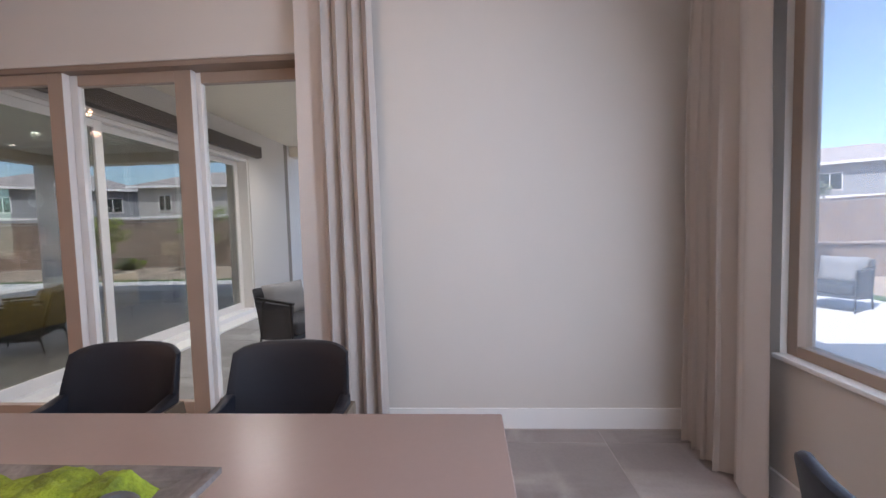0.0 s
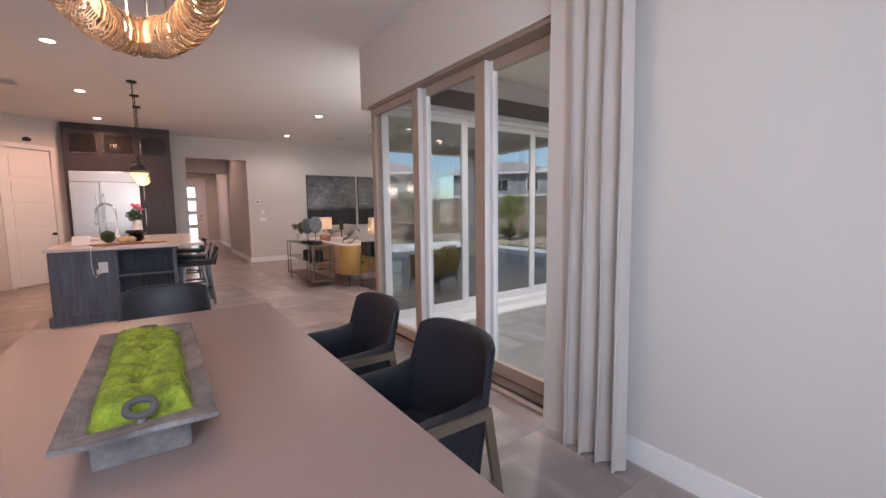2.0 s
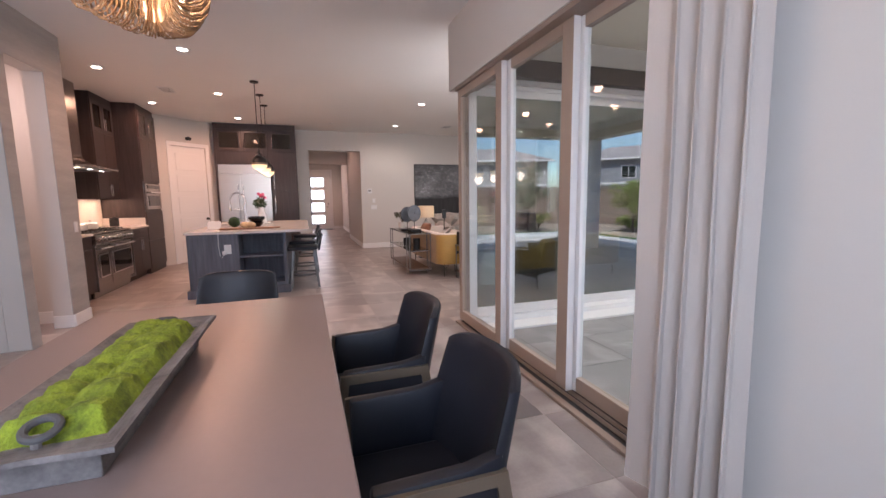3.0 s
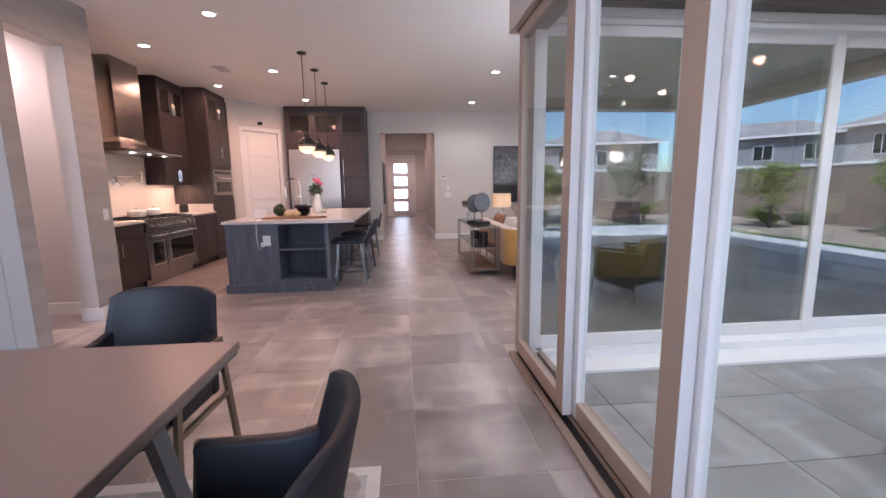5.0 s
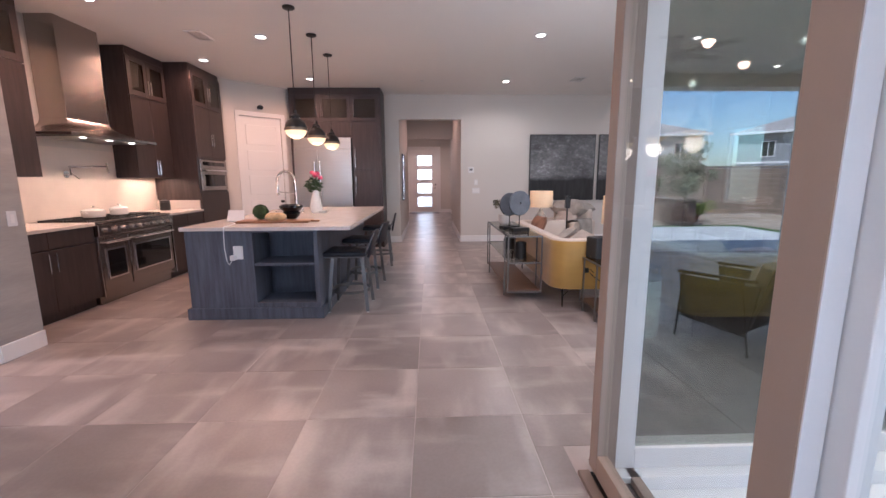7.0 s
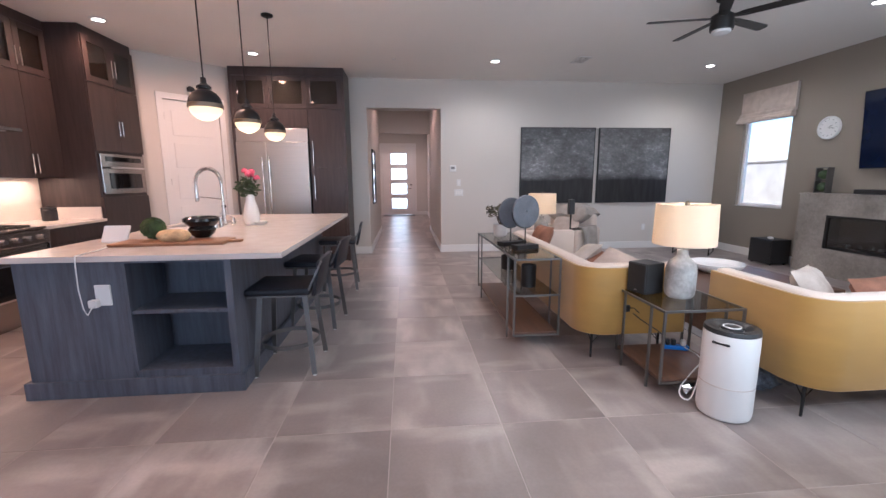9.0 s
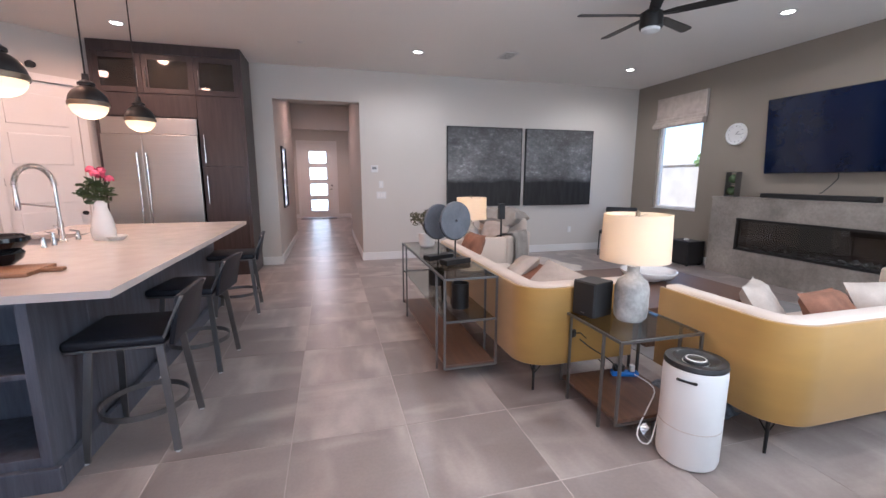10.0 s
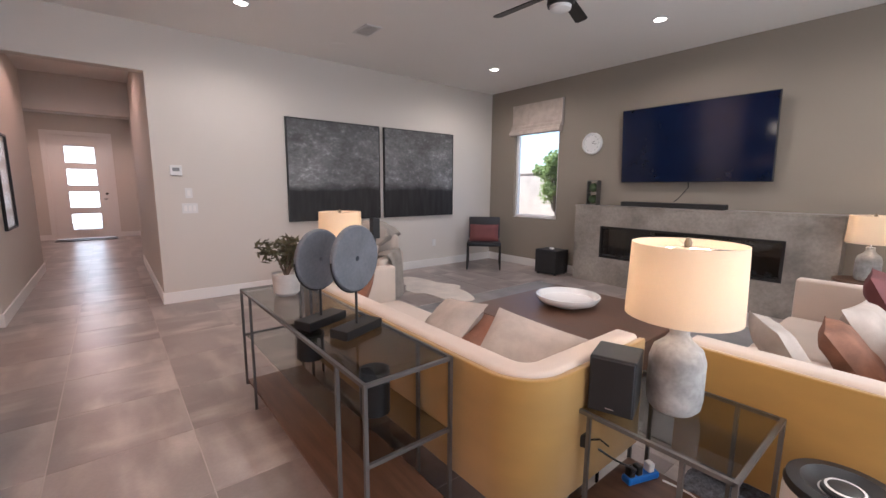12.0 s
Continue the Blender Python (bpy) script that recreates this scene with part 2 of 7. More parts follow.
SMOKE = glass("smoked_glass", (0.76, 0.76, 0.73), 1.6)
FIREGL = glass("fireplace_glass", (0.88, 0.88, 0.86), 1.75)
FLEECE = surf("blue_grey_fleece", (0.16, 0.18, 0.22), 0.5, 30, 120, 0.95, 0.03, 1.0, dist=0.008)
SUCCUL = surf("olive_succulent_leaf", (0.105, 0.095, 0.045), 0.5, 12, 60, 0.5, 0.1, 0.15)
HAZE = veil("window_haze", (0.92, 0.92, 0.93), 0.24)
BULB = glow("lamp_glow", (1.0, 0.84, 0.66), 8.0)

TABLE = surf("grey_brown_table_top", (0.235, 0.165, 0.143), 0.05, 1.5, 45, 0.33, 0.05, 0.05)
TEDGE = surf("grey_table_edge", (0.16, 0.15, 0.15), 0.08, 3, 60, 0.5, 0.06, 0.06)
LEATHER = surf("navy_black_leather", (0.0065, 0.0075, 0.013), 0.18, 5, 170, 0.50, 0.06, 0.22)
BRONZE = surf("bronze_metal", (0.24, 0.19, 0.135), 0.08, 3, 120, 0.42, 0.06, 0.05, metal=0.75)
CURTAIN = surf("linen_curtain", (0.51, 0.455, 0.41), 0.07, 2, 320, 0.9, 0.05, 0.35, stretch=(1, 1, 0.25), sheen=0.3)
MOSS = surf("green_moss", (0.185, 0.235, 0.012), 0.5, 26, 150, 0.95, 0.03, 1.0, dist=0.006)
STONET = surf("cast_stone_tray", (0.15, 0.132, 0.125), 0.45, 11, 90, 0.8, 0.08, 0.5)
RUGM = surf("faded_grey_rug", (0.42, 0.40, 0.39), 0.35, 9, 40, 0.95, 0.03, 0.4)
RUGB = surf("pale_rug_border", (0.62, 0.58, 0.55), 0.08, 6, 200, 0.95, 0.03, 0.4)
COIL = surf("champagne_glass_coil", (0.50, 0.31, 0.17), 0.3, 12, 90, 0.24, 0.08, 0.0, metal=0.6)
WARMGL = glow("candle_glow", (1.0, 0.72, 0.42), 5.0)
PENDGL = glow("opal_globe", (1.0, 0.74, 0.36), 0.42)
GOLD = surf("mustard_velvet", (0.33, 0.18, 0.030), 0.10, 2.5, 260, 0.62, 0.08, 0.2, stretch=(1, 1, 3), sheen=0.4)
CREAM = surf("cream_upholstery", (0.60, 0.50, 0.42), 0.06, 3, 240, 0.9, 0.04, 0.3, sheen=0.2)
PILLOWW = surf("oatmeal_pillow", (0.47, 0.40, 0.345), 0.14, 8, 220, 0.92, 0.04, 0.4)
PILLOWB = surf("rust_brown_pillow", (0.27, 0.12, 0.07), 0.32, 7, 220, 0.75, 0.06, 0.3)
PILLOWM = surf("maroon_pillow", (0.15, 0.045, 0.045), 0.14, 6, 220, 0.75, 0.06, 0.3)
THROW = surf("grey_knit_throw", (0.38, 0.34, 0.30), 0.15, 8, 120, 0.95, 0.03, 0.6)
SHADE = cloth_lit("lamp_shade_linen", (0.84, 0.73, 0.58), 0.45)
CONCR = surf("mottled_concrete", (0.38, 0.365, 0.35), 0.4, 7, 50, 0.75, 0.1, 0.4)
FIREST = surf("dark_fire_glass", (0.05, 0.05, 0.052), 0.3, 20, 90, 0.25, 0.0, 0.2)
MARBLE = surf("grey_stone_surround", (0.30, 0.268, 0.238), 0.38, 2.2, 30, 0.4, 0.08, 0.08)
WALNUT = surf("walnut_shelf", (0.12, 0.062, 0.038), 0.25, 3, 30, 0.45, 0.08, 0.2, stretch=(1, 12, 12))
BOARD = surf("acacia_board", (0.28, 0.13, 0.06), 0.3, 4, 30, 0.5, 0.08, 0.2, stretch=(12, 1, 12))
DISC = surf("slate_disc", (0.145, 0.155, 0.175), 0.2, 9, 70, 0.6, 0.1, 0.3)
CERAM = surf("white_ceramic", (0.78, 0.76, 0.74), 0.03, 4, 60, 0.25, 0.05, 0.03)
POTC = surf("stoneware_pot", (0.52, 0.49, 0.46), 0.12, 8, 90, 0.8, 0.08, 0.3)
LEAF = surf("plant_leaf", (0.060, 0.095, 0.035), 0.4, 9, 60, 0.5, 0.1, 0.15)
FLOWER = surf("pink_flower", (0.62, 0.09, 0.16), 0.25, 30, 80, 0.7, 0.08, 0.2)
BREAD = surf("bread_crust", (0.62, 0.42, 0.22), 0.3, 18, 70, 0.8, 0.08, 0.4)
LETTUCE = surf("green_lettuce", (0.05, 0.085, 0.022), 0.5, 18, 60, 0.7, 0.1, 0.5)
BLUEP = surf("blue_plastic", (0.02, 0.16, 0.55), 0.08, 5, 90, 0.4, 0.06, 0.05)
HIDE = surf("cream_cowhide", (0.66, 0.58, 0.50), 0.12, 5, 260, 0.95, 0.03, 0.5, sheen=0.4)
LIVRUG = surf("grey_blue_rug", (0.25, 0.24, 0.24), 0.18, 3, 150, 0.97, 0.02, 0.4)
BACKSP = surf("pale_slab_splash", (0.70, 0.62, 0.56), 0.05, 3, 60, 0.3, 0.06, 0.03)
PATIOC = surf("patio_ceiling_stucco", (0.82, 0.74, 0.60), 0.03, 2, 90, 0.85, 0.05, 0.4)
STUCCO = surf("white_stucco", (0.74, 0.71, 0.68), 0.04, 2, 80, 0.9, 0.04, 0.5)
BRONZED = surf("dark_bronze_cassette", (0.075, 0.058, 0.048), 0.1, 3, 90, 0.5, 0.06, 0.05)
GRAVEL = surf("tan_gravel", (0.40, 0.31, 0.23), 0.3, 2, 35, 0.95, 0.03, 0.8, dist=0.02)
LAWN = surf("green_lawn", (0.07, 0.13, 0.025), 0.35, 3, 120, 0.95, 0.03, 0.8, dist=0.02)
DECK = surf("pale_pool_deck", (0.60, 0.57, 0.54), 0.06, 2, 50, 0.85, 0.05, 0.2)
BLOCK = surf("tan_block_wall", (0.30, 0.22, 0.17), 0.2, 3, 50, 0.95, 0.03, 0.4)
HOUSEG = surf("grey_house_stucco", (0.27, 0.265, 0.275), 0.06, 1, 40, 0.9, 0.04, 0.3)
HOUSET = surf("taupe_house_stucco", (0.42, 0.39, 0.37), 0.06, 1, 40, 0.9, 0.04, 0.3)
ROOFT = surf("concrete_roof_tile", (0.36, 0.31, 0.29), 0.2, 2, 20, 0.9, 0.04, 0.4)
BARK = surf("bark", (0.14, 0.10, 0.07), 0.3, 9, 60, 0.95, 0.03, 0.8, stretch=(3, 3, 0.6))
# Strong sunlight on the window tree is put into this paler leaf.
FOLIP = cloth_lit("pale_sunlit_leaf", (0.26, 0.32, 0.11), 0.4)
FOLI = cloth_lit("shrub_leaf", (0.21, 0.28, 0.045), 0.4)
FOLI3 = cloth_lit("yellow_green_leaf", (0.25, 0.29, 0.06), 0.4)
FOLI2 = surf("grey_green_leaf", (0.15, 0.16, 0.085), 0.4, 1.5, 60, 0.7, 0.1, 0.1)
# Blue window light mirrored in the screen is put into its colour.
TVGL = surf("blue_reflection_screen", (0.005, 0.010, 0.032), 0.1, 3, 50, 0.08, 0.0, 0.0)
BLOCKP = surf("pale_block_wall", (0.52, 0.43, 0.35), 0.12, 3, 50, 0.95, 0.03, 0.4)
IRON = surf("dark_cast_iron", (0.06, 0.056, 0.055), 0.2, 8, 90, 0.7, 0.1, 0.4)
WICKER = surf("charcoal_wicker", (0.045, 0.047, 0.055), 0.25, 6, 90, 0.8, 0.08, 0.8)

# ---- builders ----
def thing(name, label, category, at=(0, 0, 0), rz=0, group="", kind=""):
    ob = new(name)
    ob.matrix_world = pose(*at, 0, 0, rz)
    return tagged(ob, label, category, group, kind)


def part(name, bm, material, parent=None, label="", world_of=None, smooth=False):
    """Links bm as one mesh under parent; world_of: the place of the thing, where bm is in world coordinates."""
    if world_of is not None:
        bmesh.ops.translate(bm, verts=bm.verts, vec=-Vector(world_of))
    bmesh.ops.recalc_face_normals(bm, faces=bm.faces)
    me = bpy.data.meshes.new(name)
    bm.to_mesh(me)
    bm.free()
    me.materials.append(material)
    if smooth:
        for p in me.polygons:
            p.use_smooth = True
        me.set_sharp_from_angle(angle=radians(38))
    ob = new(name, me)
    ob.parent = parent
    if label:
        ob["label"] = label
    return ob


def box(x0, x1, y0, y1, z0, z1, bev=0.0, bm=None, seg=2):
    bm = bm or bmesh.new()
    one = bmesh.new()
    m = Matrix.Translation(((x0 + x1) / 2, (y0 + y1) / 2, (z0 + z1) / 2)) @ Matrix.Diagonal((abs(x1 - x0), abs(y1 - y0), abs(z1 - z0), 1))
    bmesh.ops.create_cube(one, size=1, matrix=m)
    if bev:
        bmesh.ops.bevel(one, geom=one.edges[:], offset=bev, segments=seg, affect="EDGES", profile=0.5)
    return join(bm, one)


def join(bm, one, m=None):
    if m is not None:
        bmesh.ops.transform(one, matrix=m, verts=one.verts)
    vs = {v: bm.verts.new(v.co) for v in one.verts}
    for f in one.faces:
        try:
            bm.faces.new([vs[v] for v in f.verts])
        except ValueError:
            pass
    one.free()
    return bm


def lathe(profile, n=28, at=(0, 0, 0), bm=None):
    """A turned body from (radius, height) pairs; radius 0 closes an end."""
    bm = bm or bmesh.new()
    rings = []
    for r, z in profile:
        if r < 1e-6:
            rings.append([bm.verts.new((at[0], at[1], at[2] + z))])
        else:
            rings.append([bm.verts.new((at[0] + r * math.cos(2 * math.pi * k / n), at[1] + r * math.sin(2 * math.pi * k / n), at[2] + z)) for k in range(n)])
    for a, b in zip(rings, rings[1:]):
        for k in range(n):
            p, q = (k, (k + 1) % n)
            if len(a) == 1 and len(b) == 1:
                continue
            if len(a) == 1:
                bm.faces.new((a[0], b[q], b[p]))
            elif len(b) == 1:
                bm.faces.new((a[p], a[q], b[0]))
            else:
                bm.faces.new((a[p], a[q], b[q], b[p]))
    return bm


def tube(points, r, n=8, bm=None, closed=False):
    """A round bar along points; r: one radius, or one for each point."""
    bm = bm or bmesh.new()
    pts = [Vector(p) for p in points]
    rs = r if isinstance(r, (list, tuple)) else [r] * len(pts)
    rings, up = [], None
    for i, p in enumerate(pts):
        a = pts[i - 1] if (i or closed) else p
        b = pts[(i + 1) % len(pts)] if (i < len(pts) - 1 or closed) else p
        d = (b - a).normalized()
        if up is None:
            up = d.orthogonal().normalized()
        up = (up - d * up.dot(d)).normalized()
        side = d.cross(up)
        rings.append([bm.verts.new(p + rs[i] * (math.cos(2 * math.pi * k / n) * up + math.sin(2 * math.pi * k / n) * side)) for k in range(n)])
    pairs = list(zip(rings, rings[1:])) + ([(rings[-1], rings[0])] if closed else [])
    for a, b in pairs:
        for k in range(n):
            bm.faces.new((a[k], a[(k + 1) % n], b[(k + 1) % n], b[k]))
    if not closed:
        bm.faces.new(rings[0])
        bm.faces.new(rings[-1][::-1])
    return bm


def bar(a, b, w, h, bm=None, up=(0, 0, 1)):
    """A rectangular bar from a to b."""
    bm = bm or bmesh.new()
    a, b = Vector(a), Vector(b)
    d = (b - a).normalized()
    u = Vector(up)
    if abs(d.dot(u)) > 0.98:
        u = Vector((0, 1, 0))
    s = d.cross(u).normalized()
    u = s.cross(d)
    vs = [[bm.verts.new(p + s * (w / 2 * i) + u * (h / 2 * j)) for i, j in ((-1, -1), (1, -1), (1, 1), (-1, 1))] for p in (a, b)]
    for k in range(4):
        bm.faces.new((vs[0][k], vs[0][(k + 1) % 4], vs[1][(k + 1) % 4], vs[1][k]))
    bm.faces.new(vs[0][::-1])
    bm.faces.new(vs[1])
    return bm


def prism(outline, z0, z1, bm=None, bev=0.0):
    """An upright slab over an outline in x and y."""
    bm = bm or bmesh.new()
    one = bmesh.new()
    f = one.faces.new([one.verts.new((x, y, z0)) for x, y in outline])
    up = bmesh.ops.extrude_face_region(one, geom=[f])
    bmesh.ops.translate(one, verts=[v for v in up["geom"] if isinstance(v, bmesh.types.BMVert)], vec=(0, 0, z1 - z0))
    bmesh.ops.recalc_face_normals(one, faces=one.faces)
    if bev:
        bmesh.ops.bevel(one, geom=[e for e in one.edges if e.calc_face_angle(0) > 0.6], offset=bev, segments=2, affect="EDGES", profile=0.5)
    return join(bm, one)


def cushion(w, d, h, n=10, pinch=0.35):
    """A stuffed pillow, flat on the ground, with pinched corners."""
    bm = bmesh.new()
    grid = {}
    for side in (1, -1):
        for i in range(n + 1):
            for j in range(n + 1):
                u, v = 2 * i / n - 1, 2 * j / n - 1
                edge = i in (0, n) or j in (0, n)
                if edge and side < 0:
                    grid[side, i, j] = grid[1, i, j]
                    continue
                t = max(0.0, (1 - u ** 4) * (1 - v ** 4)) ** 0.6
                k = 1 - 0.10 * pinch * (1 - abs(u) ** 2) * abs(v) ** 3 - 0
                l = 1 - 0.10 * pinch * (1 - abs(v) ** 2) * abs(u) ** 3
                wob = 0.012 * noise.noise((3 * u + w, 3 * v + d, side))
                grid[side, i, j] = bm.verts.new((u * w / 2 * l, v * d / 2 * k, side * (h / 2 * t + (0 if edge else wob))))
        for i in range(n):
            for j in range(n):
                q = [grid[side, i, j], grid[side, i + 1, j], grid[side, i + 1, j + 1], grid[side, i, j + 1]]
                bm.faces.new(q if side > 0 else q[::-1])
    return bm


def structure(name, bm, material, label, category=""):
    return tagged(part(name, bm, material), label, category, "", "structure")


def holes_wall(axis, c0, c1, a0, a1, z0, z1, holes):
    """A wall with rectangular openings. axis 'x': it runs along x with its thickness c0..c1 in y. holes: (a0, a1, z0, z1)."""
    bm = bmesh.new()
    cuts = sorted({a0, a1, *[h[0] for h in holes], *[h[1] for h in holes]})
    for p, q in zip(cuts, cuts[1:]):
        zs = [(z0, z1)]
        for h in holes:
            if h[0] <= p + 1e-6 and h[1] >= q - 1e-6:
                zs = [s for lo, hi in zs for s in ((lo, min(hi, h[2])), (max(lo, h[3]), hi)) if s[1] - s[0] > 1e-4]
        for lo, hi in zs:
            if axis == "x":
                box(p, q, c0, c1, lo, hi, bm=bm)
            else:
                box(c0, c1, p, q, lo, hi, bm=bm)
    bmesh.ops.remove_doubles(bm, verts=bm.verts, dist=0.0003)
    return bm


# ---- structure ----
CZ = 3.12
floor_bm = box(-20.2, 1.55, -4.2, 2.99, -0.25, -0.0016)
box(-11.1, -3.8, 2.99, 8.45, -0.25, -0.0016, bm=floor_bm)
floor = structure("floor", floor_bm, GROUT, "taupe cement-look porcelain tile floor with pale joints", "floor")
structure("wall_west", holes_wall("y", -11.17, -11.02, -2.3, 8.44, 0, CZ, [(1.58, 2.90, 0, 2.62)]), WALL, "off-white painted wall with a cased hall opening", "wall")
structure("wall_north_living", holes_wall("x", 8.29, 8.44, -11.02, -3.62, 0, CZ, [(-10.42, -9.48, 0.87, 2.75)]), TAUPE, "taupe accent wall behind fireplace and television", "wall")
structure("wall_east_living", holes_wall("y", -3.90, -3.62, 3.05, 8.29, 0, CZ, [(3.05, 6.95, 0, 2.50)]), WALL, "off-white wall over the glass sliding doors", "wall")
structure("wall_north_dining", holes_wall("x", 2.93, 3.16, -3.90, 1.40, 0, CZ, [(-3.90, -1.00, 0, 2.456)]), WALL, "off-white dining wall beside the sliding doors", "wall")
structure("wall_east_dining", holes_wall("y", 1.40, 1.55, -4.2, 3.16, 0, CZ, [(-0.6, 2.26, 0.70, 2.72)]), WALL, "off-white dining wall with a large window", "wall")
structure("wall_south_dining", box(-4.44, 1.40, -1.50, -1.35, 0, CZ), WALL, "off-white painted dining wall", "wall")
structure("wall_stub", holes_wall("x", -1.20, -1.03, -5.39, -4.30, 0, CZ, [(-5.03, -4.44, 0, 2.66)]), WALL, "off-white wall end beside the kitchen", "wall")
structure("trim_stub_cladding", holes_wall("x", -1.0295, -1.023, -5.392, -4.288, 0.0, CZ - 0.001, [(-5.03, -4.44, -0.1, 2.66)]), PLASTER, "streaked grey plaster cladding on the wall end", "cladding")
structure("wall_stub_return", box(-4.44, -4.29, -1.352, -1.20, 0, CZ), WALL, "off-white wall return at the passage", "wall")
structure("wall_passage", box(-5.39, -5.30, -4.2, -1.20, 0, CZ), WALL, "off-white passage wall", "wall")
structure("wall_passage_end", box(-5.39, 1.40, -4.35, -4.2, 0, CZ), WALL, "off-white passage end wall", "wall")
structure("wall_kitchen", box(-9.70, -5.39, -2.23, -2.08, 0, CZ), WALL, "off-white wall behind the kitchen range", "wall")
# the slanted pantry wall runs at 45 degrees between the oven tower and the refrigerator wall
DG = Vector((-9.81, -1.229, 0))
DU, DN = Vector((-1, 1, 0)).normalized(), Vector((1, 1, 0)).normalized()


def on_diag(u, n, z):
    return DG + DU * u + DN * n + Vector((0, 0, z))


def diag_box(u0, u1, n0, n1, z0, z1, bev=0.0, bm=None):
    one = box(u0, u1, n0, n1, z0, z1, bev)
    m = Matrix.Translation(DG) @ Matrix(((DU.x, DN.x, 0, 0), (DU.y, DN.y, 0, 0), (0, 0, 1, 0), (0, 0, 0, 1)))
    return join(bm or bmesh.new(), one, m)


pan = diag_box(-0.62, 0.03, -0.13, 0.0, 0, CZ)
diag_box(0.80, 1.25, -0.13, 0.0, 0, CZ, bm=pan)
diag_box(0.03, 0.80, -0.13, 0.0, 2.53, CZ, bm=pan)
structure("wall_pantry", pan, WALL, "slanted off-white wall with the pantry door", "wall")
structure("wall_pantry_back", box(-11.02, -9.7, -2.45, -2.3, 0, CZ), WALL, "plain wall closing the pantry", "wall")
# hall to the front door
structure("wall_hall_south", box(-14.47, -11.17, 1.43, 1.58, 0, CZ), WALL, "off-white hall wall", "wall")
structure("wall_hall_north", box(-14.47, -11.17, 2.90, 3.05, 0, CZ), WALL, "off-white hall wall", "wall")
structure("wall_hall_portal", holes_wall("y", -14.62, -14.47, 0.5, 3.6, 0, CZ, [(1.55, 2.89, 0, 2.55)]), WALL, "off-white portal between hall and foyer", "wall")
structure("wall_foyer_south", box(-19.5, -14.62, 0.35, 0.5, 0, CZ), WALL, "off-white foyer wall", "wall")
structure("wall_foyer_north", box(-19.5, -14.62, 3.1, 3.25, 0, CZ), WALL, "off-white foyer wall", "wall")
structure("wall_foyer_west", holes_wall("y", -19.65, -19.5, 0.5, 3.1, 0, CZ, [(1.40, 2.58, 0, 2.62)]), WALL, "off-white entrance wall round the front door", "wall")
ce = box(-11.17, 1.55, -4.35, 2.93, CZ, CZ + 0.15)
box(-11.17, -3.62, 2.93, 8.44, CZ, CZ + 0.15, bm=ce)
box(-19.65, -11.17, 0.35, 3.6, CZ, CZ + 0.15, bm=ce)
structure("ceiling", ce, CEIL, "smooth off-white ceiling", "ceiling")


def skirting(name, bm):
    return structure(name, bm, TRIM, "tall white painted baseboard", "baseboard")


def base_run(runs):
    bm = bmesh.new()
    for x0, x1, y0, y1 in runs:
        box(x0, x1, y0, y1, 0, 0.135, 0.004, bm=bm)
    return bm


B = 0.016
skirting("baseboard_west", base_run([(-11.02, -11.02 + B, 2.90 - B, 8.29), (-11.02, -11.02 + B, 1.30, 1.58 + B), (-11.17, -11.02, 1.58, 1.58 + B), (-11.17, -11.02, 2.90 - B, 2.90)]))
skirting("baseboard_north_living", base_run([(-11.0, -8.95, 8.29 - B, 8.29), (-5.93, -3.9, 8.29 - B, 8.29)]))
skirting("baseboard_dining", base_run([(-1.0, 1.40, 2.93 - B, 2.93), (1.40 - B, 1.40, -1.35, 2.91), (-4.29, 1.38, -1.35, -1.35 + B)]))
skirting("baseboard_passage", base_run([(-5.30, -5.30 + B, -4.2, -1.2), (-5.03, -5.03 + B, -1.2, -1.03 + B), (-5.39, -5.03, -1.022, -1.022 + B), (-4.44, -4.44 + B, -1.35, -1.03)]))
skirting("baseboard_hall", base_run([(-14.47, -11.17, 1.58, 1.58 + B), (-14.47, -11.17, 2.90 - B, 2.90), (-19.5, -14.62, 3.1 - B, 3.1), (-19.5, -14.62, 0.5, 0.5 + B), (-19.5, -19.5 + B, 0.5 + B, 1.30), (-19.5, -19.5 + B, 2.68, 3.1 - B)]))


# ---- openings ----
def slider_panel(tag, axis, a0, a1, c, z0, z1, pane_mat, stile=0.095, stile2=0.095, deep=0.042):
    """One sliding glass panel; a0..a1 along the wall, c its track's middle."""
    fm = FRAMEW if axis == "y" else FRAME

    def bxx(p, q, lo, hi, d=deep, bev=0.004):
        return box(p, q, c - d / 2, c + d / 2, lo, hi, bev) if axis == "x" else box(c - d / 2, c + d / 2, p, q, lo, hi, bev)
    top = thing(tag, "pale painted frame of a tall sliding glass door panel", "sliding door", ((a0 + a1) / 2, c, z0) if axis == "x" else (c, (a0 + a1) / 2, z0), group="sliding door panels", kind="structure")
    at = top.matrix_world.translation
    part("stile", bxx(a0, a0 + stile, z0, z1), fm if a0 < -3.5 else FRAMEW, top, world_of=at)
    lock = part("stile", bxx(a1 - stile2, a1 - 0.004, z0, z1), fm, top, world_of=at)
    # Window light on this end face is put into a white cap.
    part("lit_edge", bxx(a1 - 0.004, a1, z0, z1, deep, 0.001), FRAMEW, lock, "closing edge, window light put into its white", world_of=at)
    part("bottom_rail", bxx(a0 + stile, a1 - stile2, z0, z0 + 0.10), fm, top, world_of=at)
    part("top_rail", bxx(a0 + stile, a1 - stile2, z1 - 0.075, z1), fm, top, world_of=at)
    pane = part("pane", bxx(a0 + stile - 0.004, a1 - stile2 + 0.004, z0 + 0.096, z1 - 0.071, 0.008, 0), pane_mat, top, "clear glass pane", world_of=at)
    pane.visible_shadow = False
    return top


